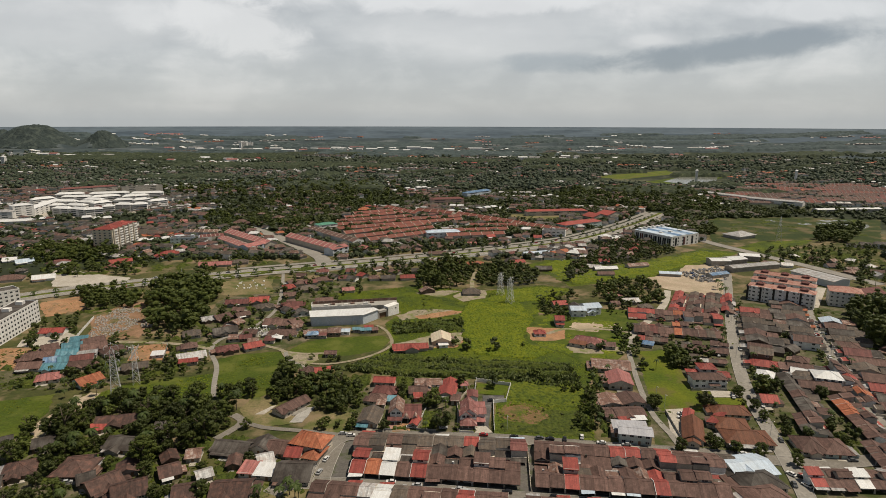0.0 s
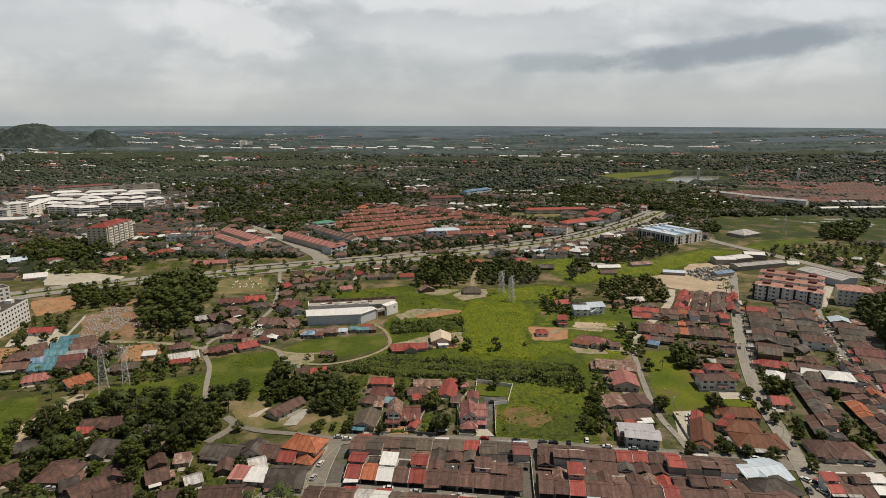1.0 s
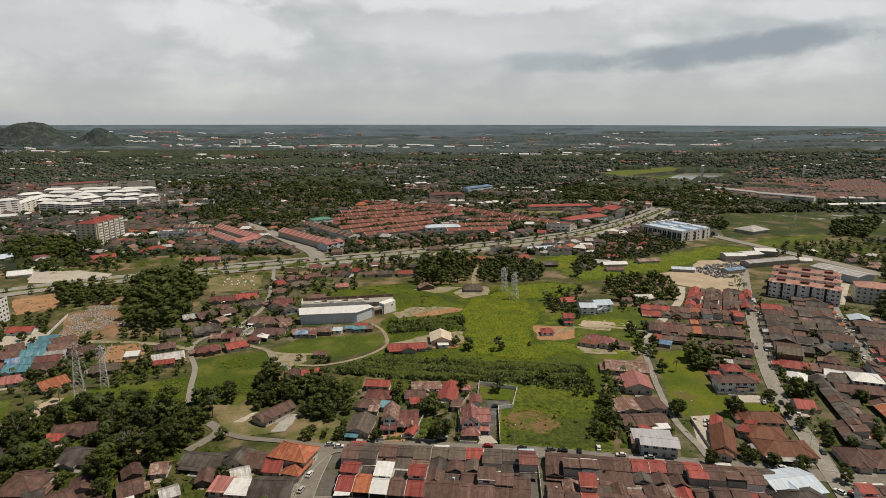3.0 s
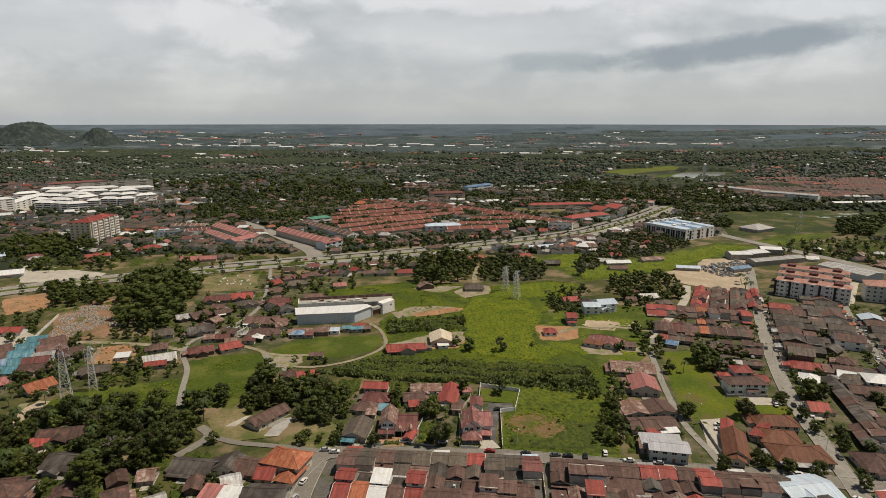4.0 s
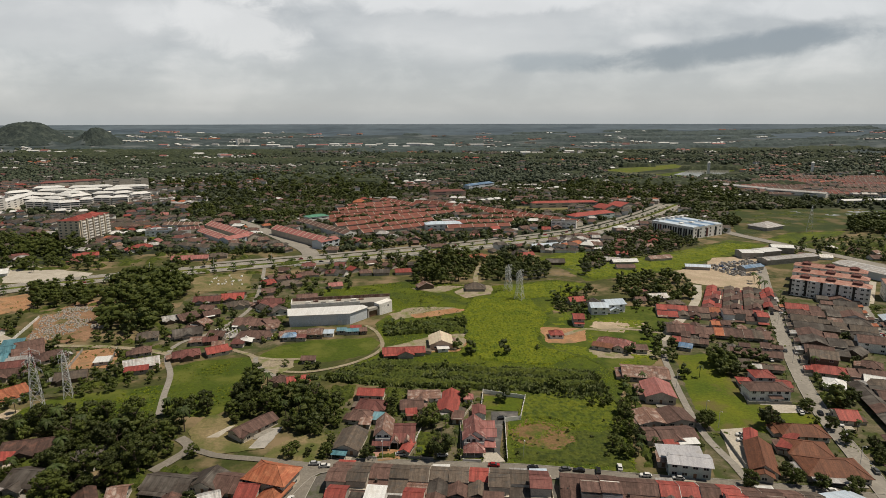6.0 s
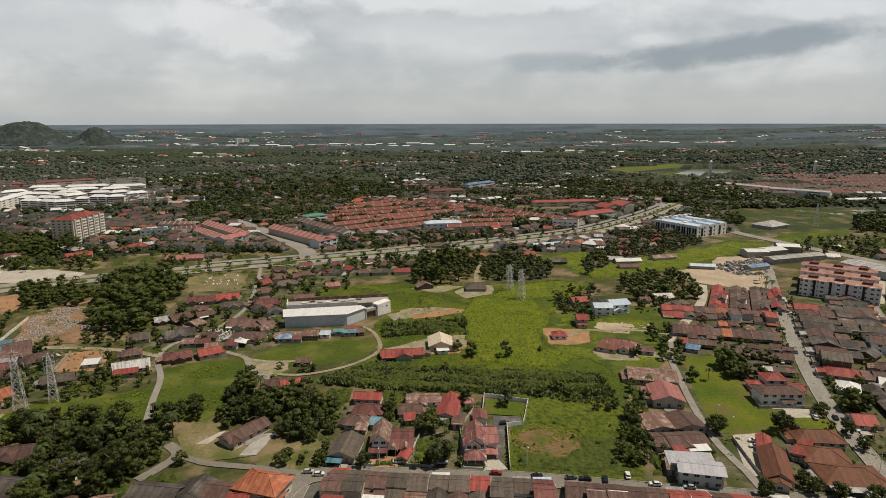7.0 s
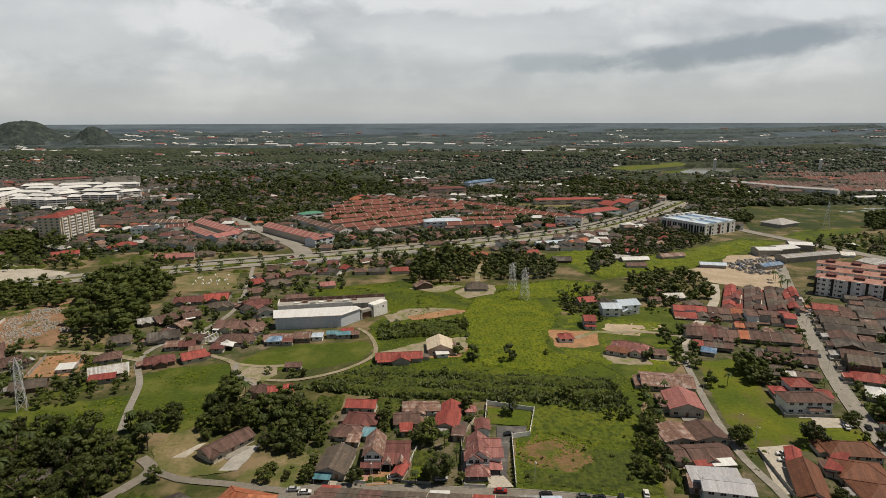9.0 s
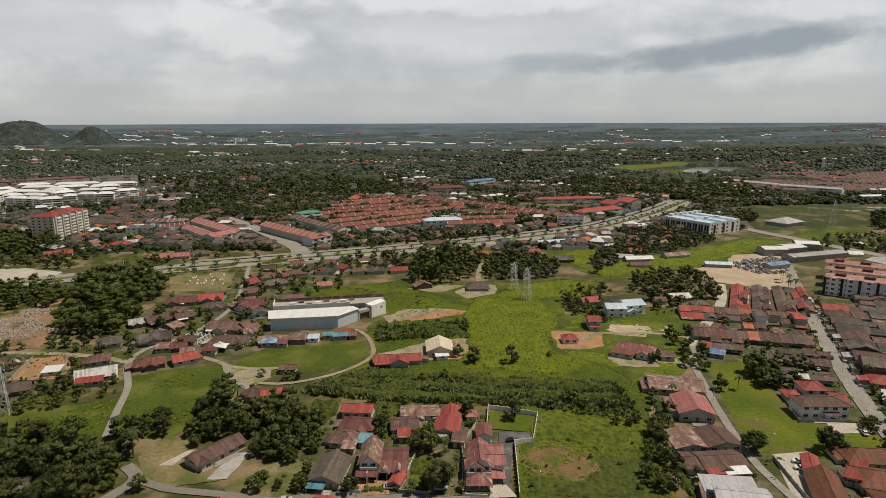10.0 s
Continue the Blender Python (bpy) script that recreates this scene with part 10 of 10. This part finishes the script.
hummocks("west_growth", "bushes between the western houses", RANK, 1.0, 2.6, 2.2, -270, 317, -275, 380, -215, 390, -150, 392, -150, 344, -185, 328, -225, 315, seed=13, patchy=0.12)
hummocks("lane_growth", "bushes and rough grass along the village lane", RANK, 1.1, 2.6, 1.8, -190, 395, -186, 490, -150, 530, -85, 565, -72, 512, -100, 468, -98, 396, seed=14, patchy=0.1)
hummocks("east_growth", "hedges and beds between the eastern houses", RANK, 0.9, 1.8, 1.5, 112, 256, 126, 262, 160, 290, 190, 345, 230, 440, 300, 470, 330, 440, 250, 300, 222, 250, 160, 240, seed=15, patchy=0.12)
hummocks("clearing_growth", "rough grass and weeds in tufts on a clearing", VINES, 0.9, 1.7, 0.55, 62, 440, 76, 468, 92, 440, 112, 441, 134, 440, 128, 412, 112, 412, 92, 412, 92, 394, 118, 400, 130, 398, 122, 384, 114, 366, 92, 350, 80, 372, 64, 384, 62, 392, 86, 394, 92, 420, 72, 426, seed=17, patchy=-0.15)
hummocks("pasture_growth", "rough tussocks and bushes on a low pasture", RANK, 3.0, 6.0, 1.8, 419, 930, 555, 932, 660, 910, 529, 725, 496, 745, 449, 765, 365, 760, seed=26, patchy=0.05)
hummocks("row_growth", "bushes behind the long row of houses", RANK, 0.8, 1.8, 2.0, 77, 264, 84, 312, 92, 345, 98, 350, 92, 312, 86, 264, seed=16, patchy=-0.3)

# ---- weeds, past counting ----
flat = [c for p in FIELD for c in p]
HOLES = [pairs(30.9, 292.9, 37.9, 298.0, 45.7, 295.9, 41.6, 288.9, 33.8, 286.0), pairs(44.3, 283.2, 50.4, 289.9, 53.1, 285.1, 48.4, 279.5), pairs(-31.2, 388.0, -7.9, 404.3, 17.1, 411.4, 13.4, 388.0, -7.3, 380.8, -26.4, 370.5), pairs(8.0, 501.4, 26.3, 524.8, 39.8, 519.4, 36.2, 496.5, 17.3, 484.9), pairs(-59.1, 447.0, -38.1, 461.4, -31.7, 447.2, -43.3, 421.0), pairs(18.2, 328.1, 40.8, 328.1, 34.6, 296.5, 16.7, 301.7), pairs(62.0, 411.4, 73.0, 433.3, 94.5, 419.8, 86.2, 399.3, 69.7, 394.5)]
scatter("meadow_weeds", "tall bright weeds growing through the meadow", WEED, 0.95, 0.3, 0.85, 0.5, *flat, seed=3, skip=HOLES)
scatter("dark_weeds", "dark rank weeds in drifts across the meadow", WEED_D, 0.05, 0.6, 1.4, 0.6, *flat, seed=5, skip=HOLES)
scatter("lot_weeds", "coarse weeds on the vacant lot", WEED_D, 0.55, 0.3, 0.7, 0.5, 30.5, 302.8, 40.0, 324.4, 59.1, 330.7, 82.7, 317.1, 72.2, 261.1, 25.7, 267.7, seed=6, skip=HOLES)
scatter("strip_weeds", "tall banana-like weeds and reeds behind the houses", REED, 1.5, 0.7, 1.5, 2.6, -67.1, 343.9, -34.6, 368.6, 16.7, 357.7, 77.0, 353.5, 84.3, 317.1, 69.8, 317.0, 39.0, 330.6, -7.9, 333.5, -31.8, 336.6, seed=7)
scatter("plantation_leaves", "broad banana leaves in a planted plot", REED, 0.9, 0.7, 1.5, 2.4, -35, 427, -18, 432, 14.4, 437, 15.1, 415, -32.7, 407, seed=41)
scatter("west_weeds", "weeds along the western meadow", WEED, 0.35, 0.4, 0.9, 0.6, -143.2, 360.4, -104.4, 374.1, -94.6, 357.0, -91.1, 316.2, -123.0, 303.3, seed=8)
scatter("pylon_weeds", "weeds round the pylon's foot", WEED, 0.35, 0.4, 0.9, 0.6, -195.9, 308.5, -182.2, 324.7, -138.3, 337.7, -126.9, 305.4, -145.4, 294.0, -190.4, 293.8, seed=9)

SOILS = [(-272.6, 445.5, -263.0, 482.7, -229.9, 482.9, -219.9, 445.9, -213.0, 396.5, -247.1, 394.0), (-336.6, 480.5, -311.4, 500.5, -291.6, 474.6, -290.3, 456.6, -308.1, 442.5), (-315.1, 372.8, -274.4, 380.1, -262.7, 356.0, -264.1, 342.8, -291.9, 334.3)]
for i, q in enumerate(SOILS):
    scatter("soil_weeds", "sparse weeds on bare earth", WEED_D, 0.12, 0.6, 1.4, 0.5, *q, seed=20 + i)
stones("gravestones", "crowded pale gravestones on brown earth", CONCRETE, 0.5, 0.45, 0.95, -247.1, 394.0, -268.0, 442.8, -262.0, 467.2, -243.7, 462.8, -227.7, 426.0, -232.3, 403.1)
stones("grave_rubble", "pale gravestones beside trees", CONCRETE, 0.25, 0.8, 1.5, -222.5, 419.8, -230.5, 443.0, -224.3, 445.8, -215.4, 422.3)
stones("yard_scrap", "scrap and stacked material in a sandy yard", ZINC, 0.09, 0.8, 2.4, 233.8, 584.3, 297.8, 618.6, 271.9, 550.3, 245.0, 550.0, seed=5)
stones("field_lines", "pale stones laid out on a dry field", WHITE, 0.05, 0.6, 1.3, -188.9, 522.9, -192.8, 550.2, -169.3, 552.5, -158.2, 523.2, seed=6)
frame_at = pose(-141.2, 404.7, 0, 0, 0, -18)
site = thing("unfinished_house", frame_at, "unfinished concrete house frame with rows of bare white columns", "building site")
s = Shape()
s.box(-0.8, -0.8, 0, 15.0, 11.2, 0.4)
part("floor_slab", s, PAVING, site)
for i in range(6):
    for k in range(5):
        s = Shape()
        s.box(i * 2.8, k * 2.5, 0.4, i * 2.8 + 0.4, k * 2.5 + 0.4, 3.0 if (i + k) % 4 else 3.6)
        part("column", s, WHITE, site)
    if i % 2 == 0:
        s = Shape()
        s.box(i * 2.8 + 0.05, 0, 3.0, i * 2.8 + 0.35, 10.4, 3.25)
        part("beam", s, WHITE, site)
for k, (x, y) in enumerate(((4.2, 0.1), (9.8, 5.1), (1.4, 7.6))):
    s = Shape()
    s.box(x, y, 0.4, x + 3.6, y + 0.18, 2.3 - 0.3 * k)
    part("infill_wall", s, (DULL, WHITE, CONCRETE)[k], site)
scatter("yard_weeds_west", "weeds and low plants in the western yards", WEED_D, 0.10, 0.6, 1.6, 0.7, -270.3, 315.2, -294.2, 374.9, -179.5, 396.7, -148.0, 386.1, -150.2, 343.5, -203.2, 315.6, seed=31)
scatter("yard_weeds_south", "weeds and low plants in the village yards", WEED_D, 0.16, 0.5, 1.3, 0.8, -183.3, 209.3, -211.3, 260.3, -120.3, 255.6, -61.5, 266.3, -49.8, 209.8, seed=32)
scatter("yard_weeds_middle", "weeds and low plants between bungalows", WEED_D, 0.2, 0.4, 1.0, 0.8, -53.2, 266.3, -46.1, 316.4, -31.7, 335.8, 5.6, 333.6, 27.2, 316.8, 22.9, 267.7, seed=33)
scatter("yard_weeds_east", "low plants and verges between the terraces", WEED_D, 0.05, 0.5, 1.3, 0.8, 103.9, 251.7, 137.7, 398.8, 259.2, 512.2, 348.9, 450.0, 230.1, 252.3, seed=34, skip=[pairs(129.5, 375.5, 153.7, 377.7, 146.1, 340.9, 146.6, 317.5, 166.4, 310.4, 162.7, 290.5, 116.1, 291.5, 115.8, 310.1)])
scatter("edge_weeds", "grass along the southern fields", WEED, 0.3, 0.4, 0.9, 0.5, -272.4, 294.6, -243.1, 300.0, -216.0, 310.5, -206.7, 288.6, -204.2, 265.6, -236.5, 245.5, seed=35)
scatter("north_weeds", "rank grass of the northern field", WEED, 0.12, 0.6, 1.3, 0.5, 87.4, 616.5, 177.4, 617.4, 313, 705, 275.8, 623.5, 202.1, 566.3, 117.9, 533.1, seed=36)

# ---- parked cars ----
for x, y, a, c in ((34.6, 263.5, 8, "black"), (46.7, 262.5, 8, "grey"), (58.7, 261.5, 80, "black"), (67.4, 263.7, 80, "white"), (-48.3, 266.3, 5, "silver"), (-44.2, 264.7, 5, "white"), (-52.3, 244.0, 75, "white"), (-53.3, 233.8, 75, "silver"), (-21.7, 226.5, 175, "white"), (-16.0, 222.5, 175, "silver"), (4.0, 220.3, 175, "white"), (26.7, 219.6, 175, "black"), (124.8, 287.5, 170, "white"), (123.2, 283.4, 170, "white"), (26.7, 301.8, 10, "black"), (-31.4, 378.7, 5, "black"), (280.7, 438.7, 80, "white"), (279.5, 429.6, 80, "silver"), (236.7, 337.3, 120, "white"), (235.3, 307.2, 125, "silver"), (235.1, 302.5, 125, "black"), (154.3, 230.4, 120, "black"), (152.9, 224.8, 120, "white"), (138.0, 249.0, 5, "white"), (150.9, 232.9, 120, "white"), (184.9, 243.6, 0, "grey"), (-157.9, 225.9, 20, "silver"), (161.0, 306.9, 75, "white"), (179.7, 367.1, 80, "white"), (-291.3, 407.3, 10, "white"), (-287.7, 407.3, 10, "silver"), (0.6, 272.2, 5, "silver"), (-15.9, 272.9, 5, "white")):
    car(x, y, a, c)
rng = random.Random(6)
for line in (pairs(246.1, 494.9, 184.8, 349.7, 162.9, 275.0, 149.6, 220.9), pairs(275.7, 423.2, 237.2, 321.6, 221.9, 277.6), pairs(-33.9, 224.8, 26.8, 216.2, 71.0, 210.6), pairs(-22.8, 265.4, 31.7, 261.9, 133.4, 247.5)):
    for (x1, y1), (x2, y2) in zip(line, line[1:]):
        n = math.hypot(x2 - x1, y2 - y1)
        for k in range(int(n / 24)):
            t, o = rng.random(), rng.choice((-2.6, 2.6))
            car(x1 + (x2 - x1) * t - (y2 - y1) / n * o, y1 + (y2 - y1) * t + (x2 - x1) / n * o, math.degrees(math.atan2(y2 - y1, x2 - x1)) + rng.choice((0, 180)), rng.choice(("white", "silver", "grey", "black", "red")))
rng = random.Random(5)
lot = pairs(241.3, 589.0, 297.8, 618.6, 279.0, 571.4, 249.3, 560.4)
for i in range(44):
    x, y = rng.uniform(236, 300), rng.uniform(540, 620)
    if inside(x, y, lot):
        car(x, y, rng.choice((20, 110)) + rng.uniform(-8, 8), rng.choice(("white", "silver", "blue", "red", "grey")))
